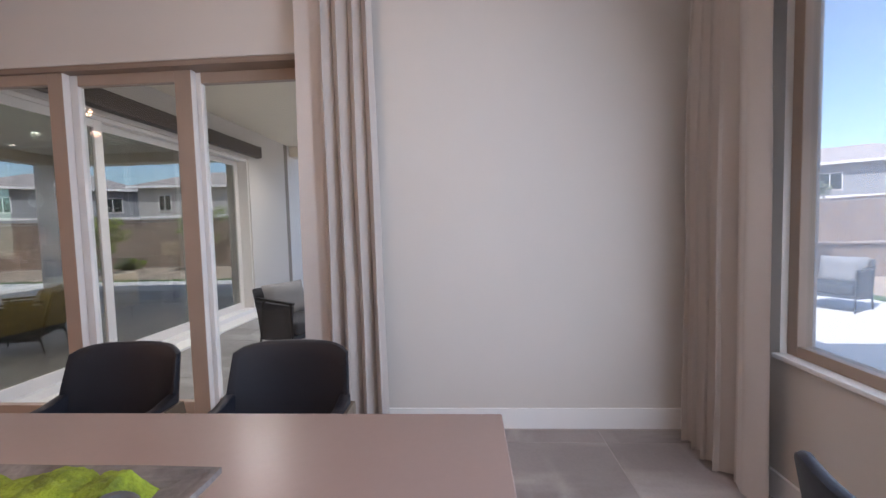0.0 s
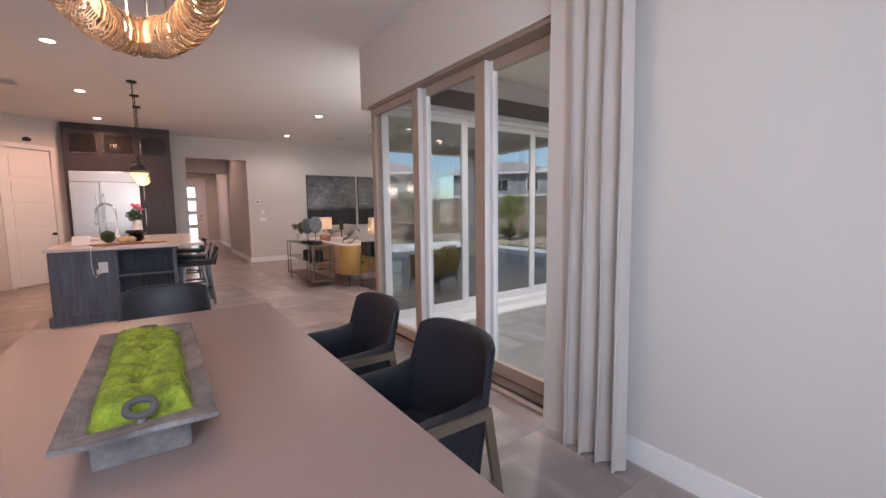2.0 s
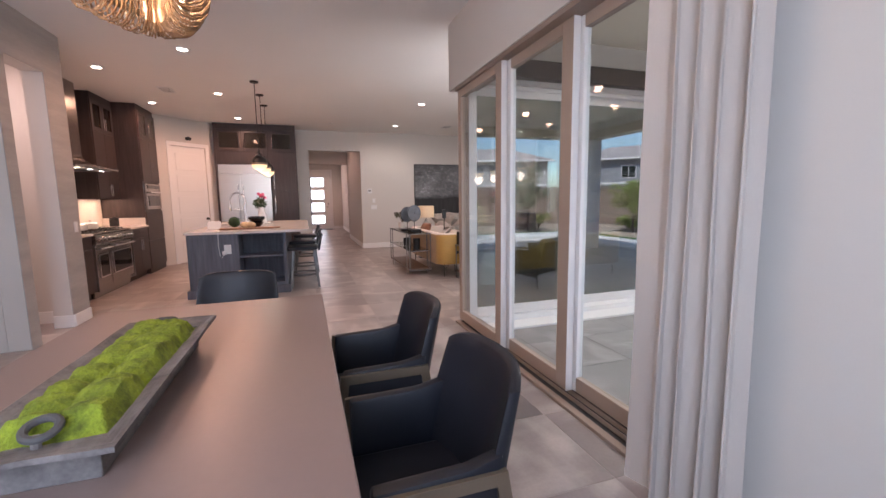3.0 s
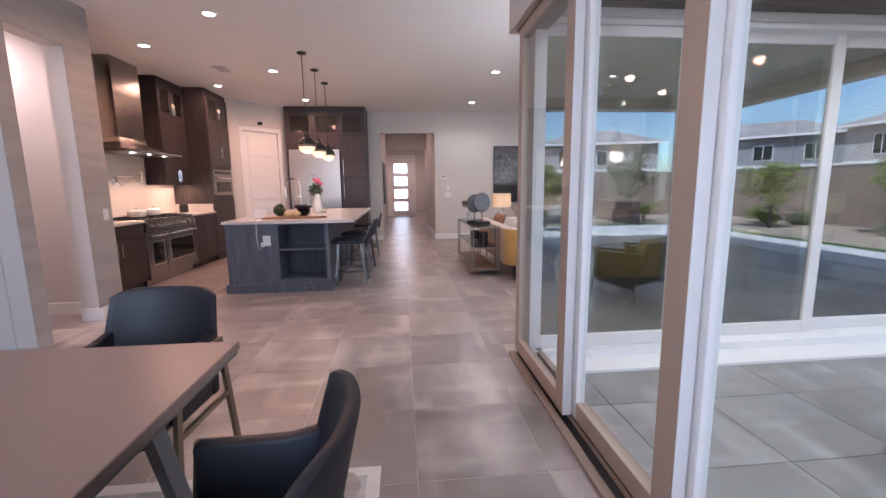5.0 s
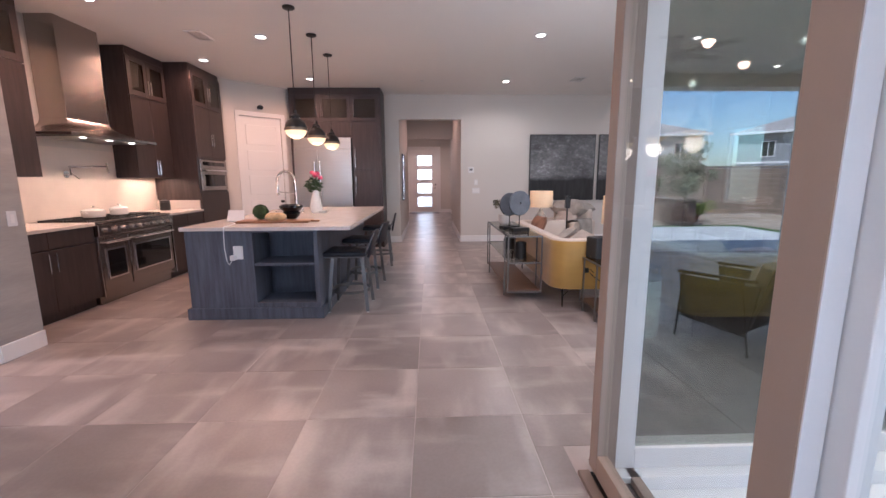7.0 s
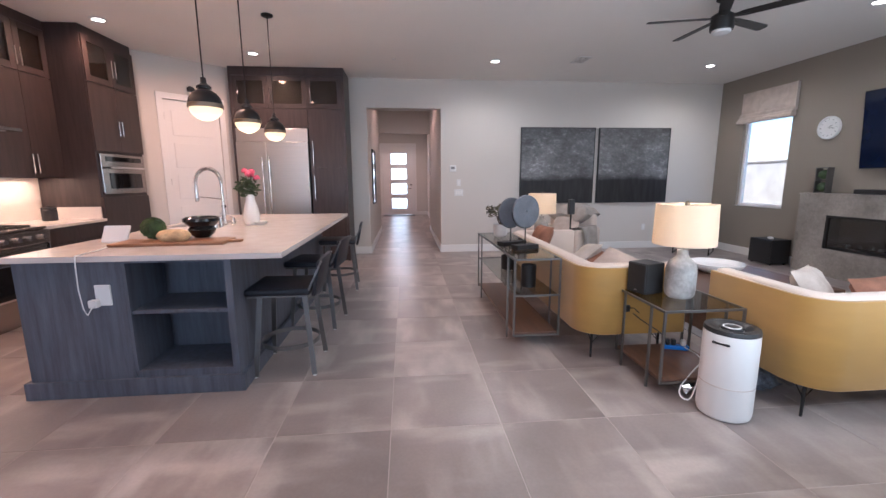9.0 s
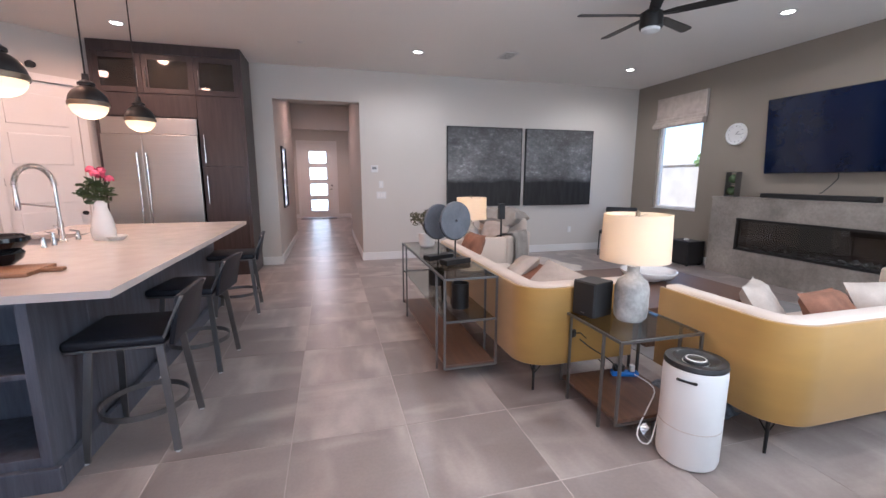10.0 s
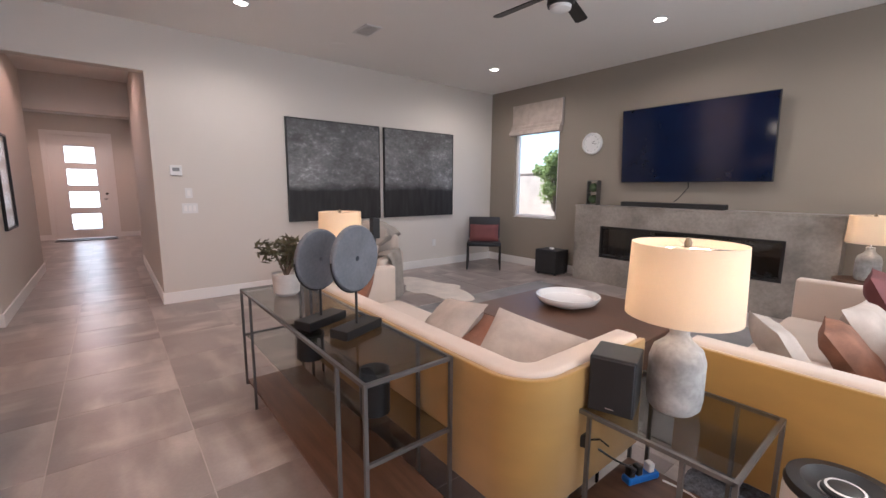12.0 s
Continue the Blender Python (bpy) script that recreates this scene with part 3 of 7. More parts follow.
slider_panel("sliding_door_1", "x", -3.715, -2.725, 2.985, 0.035, 2.42, SLIDE, 0.08, 0.11, 0.05)
slider_panel("sliding_door_1", "x", -2.785, -1.865, 3.04, 0.035, 2.42, SLIDE, 0.11, 0.12, 0.05)
slider_panel("sliding_door_1", "x", -1.935, -1.00, 3.095, 0.035, 2.42, SLIDE, 0.10, 0.095, 0.05)
slider_panel("sliding_door_2", "y", 3.06, 4.28, -3.70, 0.035, 2.46, TINTED)
slider_panel("sliding_door_2", "y", 4.20, 5.60, -3.77, 0.035, 2.46, TINTED)
slider_panel("sliding_door_2", "y", 5.50, 6.92, -3.82, 0.035, 2.46, TINTED)
tr = box(-3.74, -0.98, 2.94, 3.16, 2.42, 2.456, 0.003)
structure("trim_slider_head", tr, TANFR, "tan head track of the dining sliding door", "trim")
tr = box(-3.725, -3.655, 3.012, 3.058, 0, 2.456, 0.004)
structure("trim_slider_post", tr, TANFR, "tan corner post between the two sliding doors", "trim")
sill = box(-3.70, -0.98, 2.905, 2.955, -0.004, 0.02, 0.003)
box(-3.70, -0.98, 3.055, 3.066, 0, 0.034, 0.002, bm=sill)
box(-3.70, -0.98, 3.115, 3.16, 0, 0.034, 0.002, bm=sill)
box(-3.70, -0.98, 3.005, 3.012, 0, 0.034, 0.002, bm=sill)
structure("trim_slider_track", sill, TANFR, "tan floor track of the dining sliding door", "trim")
structure("trim_track_groove", box(-3.70, -0.98, 2.956, 3.12, -0.004, 0.006), GASKET, "dark groove of the floor track", "trim")
structure("trim_living_head", box(-3.86, -3.66, 3.06, 6.95, 2.46, 2.50, 0.003), FRAMEW, "pale head track of the living room sliding door", "trim")
lsill = box(-3.86, -3.62, 3.06, 6.95, -0.25, 0.034, 0.004)
box(-3.62, -3.38, 3.16, 7.05, -0.25, -0.03, 0.004, bm=lsill)
structure("trim_living_sill", lsill, TRIM, "white stepped sill under the living room sliding door", "trim")
structure("trim_living_jamb", box(-3.88, -3.64, 6.92, 6.95, 0.034, 2.46), FRAMEW, "pale end jamb of the living room sliding door", "trim")

# ---- outdoors ----
structure("ground", box(-150, 160, -150, 160, -0.6, -0.10), GRAVEL, "tan desert gravel ground", "ground")
patio = structure("pavement_patio", box(-3.62, 2.4, 3.16, 9.6, -0.30, -0.062), GROUT, "grey porcelain tiled covered patio floor", "pavement")
structure("pavement_deck", box(-3.0, 6.5, 9.6, 11.4, -0.30, -0.055), DECK, "pale pool deck paving", "pavement")
structure("pavement_deck_side", box(2.4, 6.5, -6.0, 9.6, -0.30, -0.055), DECK, "pale pool deck paving", "pavement")
structure("lawn", box(-3.0, 7.0, 11.4, 11.9, -0.30, -0.07), LAWN, "narrow strip of green lawn", "lawn")
structure("lawn_side", box(6.5, 7.0, -6.0, 11.4, -0.30, -0.07), LAWN, "narrow strip of green lawn", "lawn")
pc = box(-3.62, 1.7, 3.16, 8.9, 3.00, 3.12)
box(-3.62, 1.7, 8.55, 8.9, 2.80, 3.00, bm=pc)
box(1.35, 1.7, 3.16, 8.55, 2.80, 3.00, bm=pc)
structure("ceiling_patio", pc, PATIOC, "cream stucco patio ceiling with dropped beams", "ceiling")
structure("wall_patio_column", box(1.28, 1.74, 8.5, 8.95, -0.06, 2.80, 0.01), STUCCO, "square white stucco patio column", "column")
structure("wall_house_corner", box(-4.2, -3.62, 8.44, 9.1, -0.06, 3.12), STUCCO, "white stucco outer corner of the house", "wall")
# Unseen roof; eaves lengthened to keep direct sun off window and door.
structure("wall_roof_sunblock", box(-22.5, 1.9, 3.3, 9.0, 3.30, 3.5, bm=box(-22.5, 3.4, -6.5, 3.3, 3.30, 3.5)), ROOFT, "unseen house roof slab, eaves drawn out to block the sun", "roof")
cas = thing("shade_cassette", "dark bronze roller shade cassette over the sliding door", "shade cassette", (-3.55, 5.2, 2.55))
part("cassette", box(-3.62, -3.50, 3.2, 7.15, 2.55, 2.73, 0.01), BRONZED, cas, world_of=(-3.55, 5.2, 2.55))
part("end_cap", box(-3.625, -3.495, 7.15, 7.165, 2.545, 2.735, 0.004), BLACKM, cas, world_of=(-3.55, 5.2, 2.55))
# Added lights make up for daylight bounced off the deck.
for px, py in ((-2.4, 4.6), (-2.4, 6.6), (-0.3, 5.4), (0.9, 4.2), (0.9, 7.4)):
    dl = thing("patio_downlight", "added round patio ceiling light, fills in for daylight bounce", "downlight", (px, py, 3.0), group="patio downlights")
    part("trim_ring", lathe([(0.04, -0.002), (0.075, -0.004), (0.08, -0.010), (0.045, -0.012), (0.04, -0.002)], 20), WHITEP, dl)
    part("lens", lathe([(0, -0.006), (0.042, -0.006), (0.042, -0.003), (0, -0.003)], 16), BULB, dl, "glowing lens")
    lamp("patio_fill_lamp", "SPOT", pose(px, py, 2.975), 135, (1.0, 0.90, 0.78), cone=150, radius=0.05)


def leaves(bm, centre, radius, count, size, rng, squash=0.8):
    """Scatters bent leaves through a ball, denser to its skin."""
    for _ in range(count):
        d = Vector((rng.gauss(0, 1), rng.gauss(0, 1), rng.gauss(0, 1))).normalized()
        p = Vector(centre) + Vector((d.x, d.y, d.z * squash)) * radius * rng.uniform(0.45, 1.0)
        a = Vector((rng.gauss(0, 1), rng.gauss(0, 1), rng.gauss(0, 0.6))).normalized()
        b = a.orthogonal().normalized() * size * rng.uniform(0.25, 0.45)
        a = a * size * rng.uniform(0.6, 1.2)
        q = [bm.verts.new(p - a), bm.verts.new(p + b), bm.verts.new(p + a), bm.verts.new(p - b)]
        bm.faces.new(q)
    return bm


def tree(name, label, at, height, spread, seed, leaf_mat, clumps=9, per=170, leaf=0.07, trunk=0.05):
    rng = random.Random(seed)
    t = thing(name, label, name.split("_")[-1], at)
    tb, cr = bmesh.new(), bmesh.new()
    if trunk:
        tube([(0, 0, -0.05), (0.03, 0.02, height * 0.3), (-0.02, 0.03, height * 0.6)], [trunk, trunk * 0.8, trunk * 0.5], 7, tb)
    for k in range(clumps):
        a = rng.uniform(0, 6.28)
        r = spread * rng.uniform(0.15, 0.75)
        z = height * (rng.uniform(0.45, 0.92) if trunk else rng.uniform(0.25, 0.8))
        c = (r * math.cos(a), r * math.sin(a), z)
        tube([(0, 0, height * (0.35 if trunk else 0.0)), (c[0] * 0.5, c[1] * 0.5, z * 0.75), c], [0.02, 0.014, 0.006], 5, tb)
        leaves(cr, c, spread * rng.uniform(0.28, 0.5), per, leaf, rng)
    part("trunk", tb, BARK, t)
    tagged(part("crown", cr, leaf_mat, t), kind="stuff")
    return t


rng = random.Random(5)
for k, (tx, ty, h, s, m) in enumerate([(2.2, 15.0, 2.3, 1.0, FOLI), (5.0, 13.6, 2.0, 0.9, FOLI3), (-1.0, 15.2, 2.2, 0.9, FOLI), (-4.2, 13.6, 2.4, 1.0, FOLI), (6.8, 9.9, 2.7, 0.9, FOLI2),
                                     (10.2, 6.5, 3.0, 1.3, FOLI2), (9.9, 3.8, 2.7, 1.1, FOLI3), (10.4, 0.5, 2.2, 1.0, FOLI), (9.4, 7.9, 2.4, 0.9, FOLI3), (-11.75, 11.4, 2.5, 0.6, FOLIP)]):
    tree("garden_tree", "small green garden tree in gravel bed", (tx, ty, -0.1), h, s, k, m, clumps=13)
for k in range(19):
    side = k % 2
    tree("garden_shrub", "low rounded shrub in gravel bed", ((rng.uniform(-4, 9), rng.uniform(14.2, 15.6), -0.1) if side else (rng.uniform(7.7, 10.4), rng.uniform(-3, 12), -0.1)),
         rng.uniform(0.5, 0.9), rng.uniform(0.4, 0.7), 40 + k, FOLI3 if k % 3 else FOLI2, clumps=7, per=110, leaf=0.05, trunk=0)


def block_wall(name, axis, a0, a1, c, h, mat_b=None):
    """Garden wall of split concrete blocks with a cap course."""
    w = structure(name, box(a0, a1, c, c + 0.15, -0.1, h - 0.05) if axis == "x" else box(c, c + 0.15, a0, a1, -0.1, h - 0.05), mat_b or GROUT, "tan concrete block garden wall", "garden wall")
    bm = bmesh.new()
    rows = 0 if mat_b else int(h / 0.2)
    for r in range(rows):
        a = a0 + (0.2 if r % 2 else 0)
        while a < a1 - 0.1:
            e = min(a + 0.39, a1)
            args = (a, e, c - 0.012, c + 0.02, r * 0.2 - 0.05, r * 0.2 + 0.14)
            if axis == "x":
                box(*args, bm=bm)
            else:
                box(c - 0.012, c + 0.02, a, e, args[4], args[5], bm=bm)
            a += 0.4
    if rows:
        tagged(part("blocks", bm, BLOCK, w), kind="stuff")
    cap = box(a0, a1, c - 0.03, c + 0.18, h - 0.05, h, 0.01) if axis == "x" else box(c - 0.03, c + 0.18, a0, a1, h - 0.05, h, 0.01)
    part("cap", cap, mat_b or BLOCK, w)


block_wall("garden_wall_north", "x", -14, 11.2, 16.2, 1.85)
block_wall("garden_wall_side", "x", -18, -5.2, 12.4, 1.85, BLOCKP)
block_wall("garden_wall_east", "y", -12, 16.2, 11.2, 1.85)


def house(at, rz, w, d, h, wall_mat, seed):
    """A two-storey neighbour with a hipped tile roof, eaves and framed windows on its front (towards local -y)."""
    rng = random.Random(seed)
    t = thing("neighbour_house", "two-storey stucco house with hipped tile roof", "house", at, rz, group="neighbour houses")
    part("wall", box(-w / 2, w / 2, 0, d, 0, h), wall_mat, t)
    part("band", box(-w / 2 - 0.03, w / 2 + 0.03, -0.04, 0.02, h * 0.5, h * 0.5 + 0.2), STUCCO, t)
    bm = bmesh.new()
    e, rise = 0.6, 1.7
    b = [bm.verts.new(p) for p in ((-w / 2 - e, -e, h), (w / 2 + e, -e, h), (w / 2 + e, d + e, h), (-w / 2 - e, d + e, h))]
    r = [bm.verts.new((-w / 2 + d * 0.45, d / 2, h + rise)), bm.verts.new((w / 2 - d * 0.45, d / 2, h + rise))]
    for f in ((b[0], b[1], r[1], r[0]), (b[1], b[2], r[1]), (b[2], b[3], r[0], r[1]), (b[3], b[0], r[0]), (b[3], b[2], b[1], b[0])):
        bm.faces.new(f)
    roof = part("roof", bm, ROOFT, t)
    part("fascia", box(-w / 2 - e, w / 2 + e, -e - 0.04, -e, h - 0.18, h + 0.02), STUCCO, roof)
    for wx in (-w * 0.33, -w * 0.02, w * 0.3):
        for wz in (h * 0.62, h * 0.14):
            ww, wh = rng.choice((0.9, 1.4)), 1.3
            win = part("window", box(wx - ww / 2 - 0.08, wx + ww / 2 + 0.08, -0.06, 0.0, wz - 0.08, wz + wh + 0.08), STUCCO, t, "white trimmed window")
            part("pane", box(wx - ww / 2, wx + ww / 2, -0.075, -0.06, wz, wz + wh), DARKGL, win)
            part("mullion", box(wx - 0.03, wx + 0.03, -0.085, -0.075, wz, wz + wh), STUCCO, win)


house((2.0, 37.0, -0.2), 0, 11, 8, 5.6, HOUSEG, 1)
house((16.0, 36.0, -0.2), -10, 11, 8, 5.6, HOUSET, 2)
house((-13.0, 37.0, -0.2), 0, 11, 8, 5.4, HOUSET, 3)
house((34.0, 22.0, -0.2), -75, 11, 8, 5.6, HOUSET, 4)
house((33.0, 7.0, -0.2), -90, 11, 8, 5.6, HOUSEG, 5)
house((33.0, -8.0, -0.2), -90, 11, 8, 5.4, HOUSET, 6)
house((30.0, 36.0, -0.2), -40, 12, 8, 5.8, HOUSEG, 7)


def patio_chair():
    """Low armchair facing local -y: dark tube frame, woven sides and a slanted back with loose cushions."""
    t = thing("patio_chair", "charcoal woven patio armchair with grey cushions", "chair", group="patio chairs")
    for sx in (-1, 1):
        side = bar((sx * 0.33, -0.30, 0.60), (sx * 0.33, 0.30, 0.62), 0.035, 0.025)
        part("arm_rail", side, BLACKM, t)
        one = bmesh.new()
        f = one.faces.new([one.verts.new((sx * 0.315, y, z)) for y, z in ((-0.24, 0.20), (0.27, 0.16), (0.33, 0.58), (-0.29, 0.575))])
        up = bmesh.ops.extrude_face_region(one, geom=[f])
        bmesh.ops.translate(one, verts=[v for v in up["geom"] if isinstance(v, bmesh.types.BMVert)], vec=(sx * 0.02, 0, 0))
        bmesh.ops.recalc_face_normals(one, faces=one.faces)
        part("side_panel", one, WICKER, t, "woven side panel")
        for y, lean in ((-0.27, -0.02), (0.25, 0.05)):
            part("leg", tube([(sx * 0.33, y - lean, 0.60), (sx * 0.33, y + lean, 0.0)], [0.013, 0.011], 8), BLACKM, t)
    part("seat_deck", box(-0.315, 0.315, -0.27, 0.27, 0.20, 0.25, 0.01), WICKER, t)
    part("seat", box(-0.305, 0.305, -0.29, 0.22, 0.25, 0.40, 0.045, seg=3), WICKER, t, "charcoal seat cushion", smooth=True)
    part("backrest", box(-0.315, 0.315, -0.02, 0.02, 0, 0.52, 0.012), WICKER, t, smooth=True).matrix_basis = pose(0, 0.27, 0.22, -16, 0, 0)
    part("back_cushion", cushion(0.56, 0.42, 0.16), LIVRUG, t, "grey back cushion", smooth=True).matrix_basis = pose(0, 0.24, 0.56, 72, 0, 0)
    return t


pch = patio_chair()
pch.matrix_world = pose(-1.98, 4.88, -0.055, 0, 0, 62)
copy_thing(pch, pose(5.4, 6.7, -0.055, 0, 0, -60))
copy_thing(pch, pose(6.0, 5.4, -0.055, 0, 0, -110))
pl = thing("planter_wall", "low tan block planter beyond the deck", "planter", (8.6, 10.4, -0.1))
part("wall", box(-1.3, 1.3, -0.2, 0.2, 0, 0.75, 0.01), BLOCK, pl)
part("cap", box(-1.35, 1.35, -0.25, 0.25, 0.75, 0.8, 0.01), BLOCK, pl)

# ---- dining room ----
w1 = thing("window_1", "large dining window with pale frame and sill", "window", (1.45, 0.75, 0.72), kind="structure")
at = (1.45, 0.75, 0.72)
wf = box(1.43, 1.51, 2.20, 2.26, 0.70, 2.72, 0.004)
box(1.43, 1.51, -0.6, -0.54, 0.70, 2.72, 0.004, bm=wf)
box(1.43, 1.51, -0.54, 2.20, 0.70, 0.75, 0.004, bm=wf)
box(1.43, 1.51, -0.54, 2.20, 2.66, 2.72, 0.004, bm=wf)
part("window_frame", wf, FRAME, w1, world_of=at)
part("window_sill", box(1.37, 1.43, -0.62, 2.27, 0.68, 0.702, 0.004), TRIM, w1, world_of=at)
pn = part("pane", box(1.466, 1.474, -0.54, 2.20, 0.75, 2.66), CLEAR, w1, world_of=at)
pn.visible_shadow = False
# Added sheet: bright haze over the view, put in as a pale layer.
sc_ = part("haze_sheet", box(1.492, 1.494, -0.54, 2.20, 0.75, 2.66), HAZE, w1, "added pale sheet that hazes the view", world_of=at)
sc_.visible_shadow = False


def curtain(at, rz, width, height, folds, seed, label):
    """A hanging linen panel with soft uneven folds that narrow to the heading."""
    rng = random.Random(seed)
    t = thing("curtain", label, "curtain", at, rz)
    bm = bmesh.new()
    cols, rows = folds * 20, 26
    ph = [rng.uniform(-0.5, 0.5) for _ in range(folds + 2)]
    grid = []
    for j in range(rows + 1):
        v = j / rows
        line = []
        for i in range(cols + 1):
            u = i / cols
            k = 0.55 * u / 0.34 if u < 0.34 else 0.55 + (folds - 0.55) * (u - 0.34) / 0.66
            a = 2 * math.pi * k + ph[int(k)] * 0.8 * (1 - v * 0.5)
            amp = (0.042 + 0.028 * (1 - v)) * (0.45 if k < 0.5 else 1.0)
            x = (u - 0.5) * width * (1 - 0.10 * v) + 0.016 * math.sin(2 * a) * (1 - v * 0.4) + 0.012 * noise.noise((u * 3, v * 2.2, seed))
            y = amp * math.sin(a) + 0.014 * noise.noise((u * 4, v * 3, seed + 9))
            line.append((x, y, v * height))
        grid.append(line)
    for off in (0.0, 0.006):
        vs = [[bm.verts.new((x, y + off, z)) for x, y, z in line] for line in grid]
        for j in range(rows):
            for i in range(cols):
                bm.faces.new((vs[j][i], vs[j][i + 1], vs[j + 1][i + 1], vs[j + 1][i]))
    part("cloth", bm, CURTAIN, t, smooth=True)
    part("heading", box(-width * 0.46, width * 0.46, -0.03, 0.035, height - 0.02, height + 0.0), CURTAIN, t)
    return t


curtain((-0.815, 2.80, 0.012), 0, 0.52, 3.09, 4, 3, "floor-length beige linen curtain beside the sliding door")
curtain((1.29, 2.50, 0.012), 90, 0.66, 3.09, 5, 8, "floor-length beige linen curtain beside the dining window")

rug = thing("area_rug", "faded grey patterned rug with pale border under the dining table", "rug", (-1.0, 0.95, 0.0))
part("field", box(-1.385, 1.2, -0.95, 0.95, 0.001, 0.010), RUGM, rug)
bd = box(-1.445, -1.385, -1.01, 1.01, 0.001, 0.011)
box(1.2, 1.26, -1.01, 1.01, 0.001, 0.011, bm=bd)
box(-1.385, 1.2, 0.95, 1.01, 0.001, 0.011, bm=bd)
box(-1.385, 1.2, -1.01, -0.95, 0.001, 0.011, bm=bd)
part("border", bd, RUGB, rug, "pale border band")
mt = bmesh.new()
for i in range(8):
    for j in range(6):
        if rng.random() < 0.75:
            x, y = -1.3 + i * 0.34 + rng.uniform(-0.05, 0.05), -0.85 + j * 0.33
            lathe([(0, 0.0102), (0.07, 0.0102), (0.10, 0.0122), (0.12, 0.0122), (0.13, 0.0102)], 8, (x, y, 0), mt)
tagged(part("motif", mt, THROW, rug, "worn grey medallion motifs"), kind="stuff")

dt = thing("dining_table", "long grey-brown dining table with splayed metal legs", "table", (-1.03, 0.94, 0))
part("tabletop", box(-1.115, 1.085, -0.547, 0.547, 0.745, 0.775, 0.004), TABLE, dt)
part("apron", box(-0.95, 0.95, -0.42, 0.42, 0.665, 0.745, 0.004), TEDGE, dt, "dark grey apron")
ed = box(-1.108, 1.078, -0.54, 0.54, 0.728, 0.745, 0.003)
part("under_edge", ed, TEDGE, dt, "dark recessed edge")
for sx in (-1, 1):
    for sy in (-1, 1):
        part("leg", bar((sx * 0.80, sy * 0.38, 0.73), (sx * 0.95, sy * 0.44, 0.012), 0.055, 0.045), TEDGE, dt)


def dining_chair():
    """Faces local -y; leather shell with flush arms on a bronze angle frame."""
    t = thing("dining_chair", "navy-black leather dining armchair with bronze metal frame", "chair", group="dining chairs")
    bm = bmesh.new()
    n, rows = 16, 8
    out = []
    for j in range(rows + 1):
        v = j / rows
        z = 0.40 + 0.465 * v
        lean = 0.10 * v
        half = 0.264 - 0.026 * v
        line = []
        for i in range(n + 1):
            u = 2 * i / n - 1
            y = 0.235 + lean - 0.075 * abs(u) ** 2.2
            drop = 0.03 * abs(u) ** 7 * v ** 3
            line.append(Vector((u * half, y, z - drop)))
        out.append(line)
    fr = [[bm.verts.new(p - Vector((0, 0.055 * (1 - 0.35 * j / rows), 0))) for p in line] for j, line in enumerate(out)]
    bk = [[bm.verts.new(p) for p in line] for line in out]
    for j in range(rows):
        for i in range(n):
            bm.faces.new((fr[j][i], fr[j][i + 1], fr[j + 1][i + 1], fr[j + 1][i]))
            bm.faces.new((bk[j][i + 1], bk[j][i], bk[j + 1][i], bk[j + 1][i + 1]))
        bm.faces.new((fr[j][0], fr[j + 1][0], bk[j + 1][0], bk[j][0]))
        bm.faces.new((fr[j][n], bk[j][n], bk[j + 1][n], fr[j + 1][n]))
    for i in range(n):
        bm.faces.new((fr[rows][i], fr[rows][i + 1], bk[rows][i + 1], bk[rows][i]))
        bm.faces.new((fr[0][i + 1], fr[0][i], bk[0][i], bk[0][i + 1]))
    bmesh.ops.recalc_face_normals(bm, faces=bm.faces)
    bmesh.ops.bevel(bm, geom=[e for e in bm.edges if e.calc_face_angle(0) > 1.0], offset=0.012, segments=2, affect="EDGES", profile=0.5)
    part("backrest", bm, LEATHER, t, smooth=True)
    part("seat", box(-0.214, 0.214, -0.27, 0.22, 0.375, 0.47, 0.03, seg=3), LEATHER, t, smooth=True)
    for s in (-1, 1):
        arm = bmesh.new()
        one = bmesh.new()
        prof = [(-0.135, 0.40), (0.17, 0.40), (0.205, 0.685), (0.11, 0.662), (-0.135, 0.655)]
        f = one.faces.new([one.verts.new((s * 0.212, y, z)) for y, z in prof])
        up = bmesh.ops.extrude_face_region(one, geom=[f])
        bmesh.ops.translate(one, verts=[v for v in up["geom"] if isinstance(v, bmesh.types.BMVert)], vec=(s * 0.045, 0, 0))
        bmesh.ops.recalc_face_normals(one, faces=one.faces)
        bmesh.ops.bevel(one, geom=one.edges[:], offset=0.012, segments=2, affect="EDGES", profile=0.5)
        part("arm", join(arm, one), LEATHER, t, smooth=True)
        fm = bar((s * 0.262, -0.14, 0.628), (s * 0.262, 0.20, 0.628), 0.016, 0.036)
        part("arm_rail", fm, BRONZE, t, "bronze arm rail")
        part("leg", bar((s * 0.262, 0.19, 0.644), (s * 0.258, 0.30, 0.0), 0.018, 0.034, up=(0, 1, 0)), BRONZE, t, "bronze rear leg")
        part("leg", bar((s * 0.262, -0.13, 0.644), (s * 0.258, -0.20, 0.0), 0.018, 0.034, up=(0, 1, 0)), BRONZE, t, "bronze front leg")
        part("stretcher", bar((s * 0.262, -0.165, 0.36), (s * 0.262, 0.25, 0.36), 0.014, 0.025), BRONZE, t)
    return t


ch = dining_chair()
ch.matrix_world = pose(-0.765, 1.66, 0)
for x, y, r in ((-1.475, 1.66, 0), (-2.38, 0.955, 86), (0.905, 0.95, 90), (-0.775, 0.25, 180), (-1.475, 0.25, 180)):
    copy_thing(ch, pose(x, y, 0, 0, 0, r))

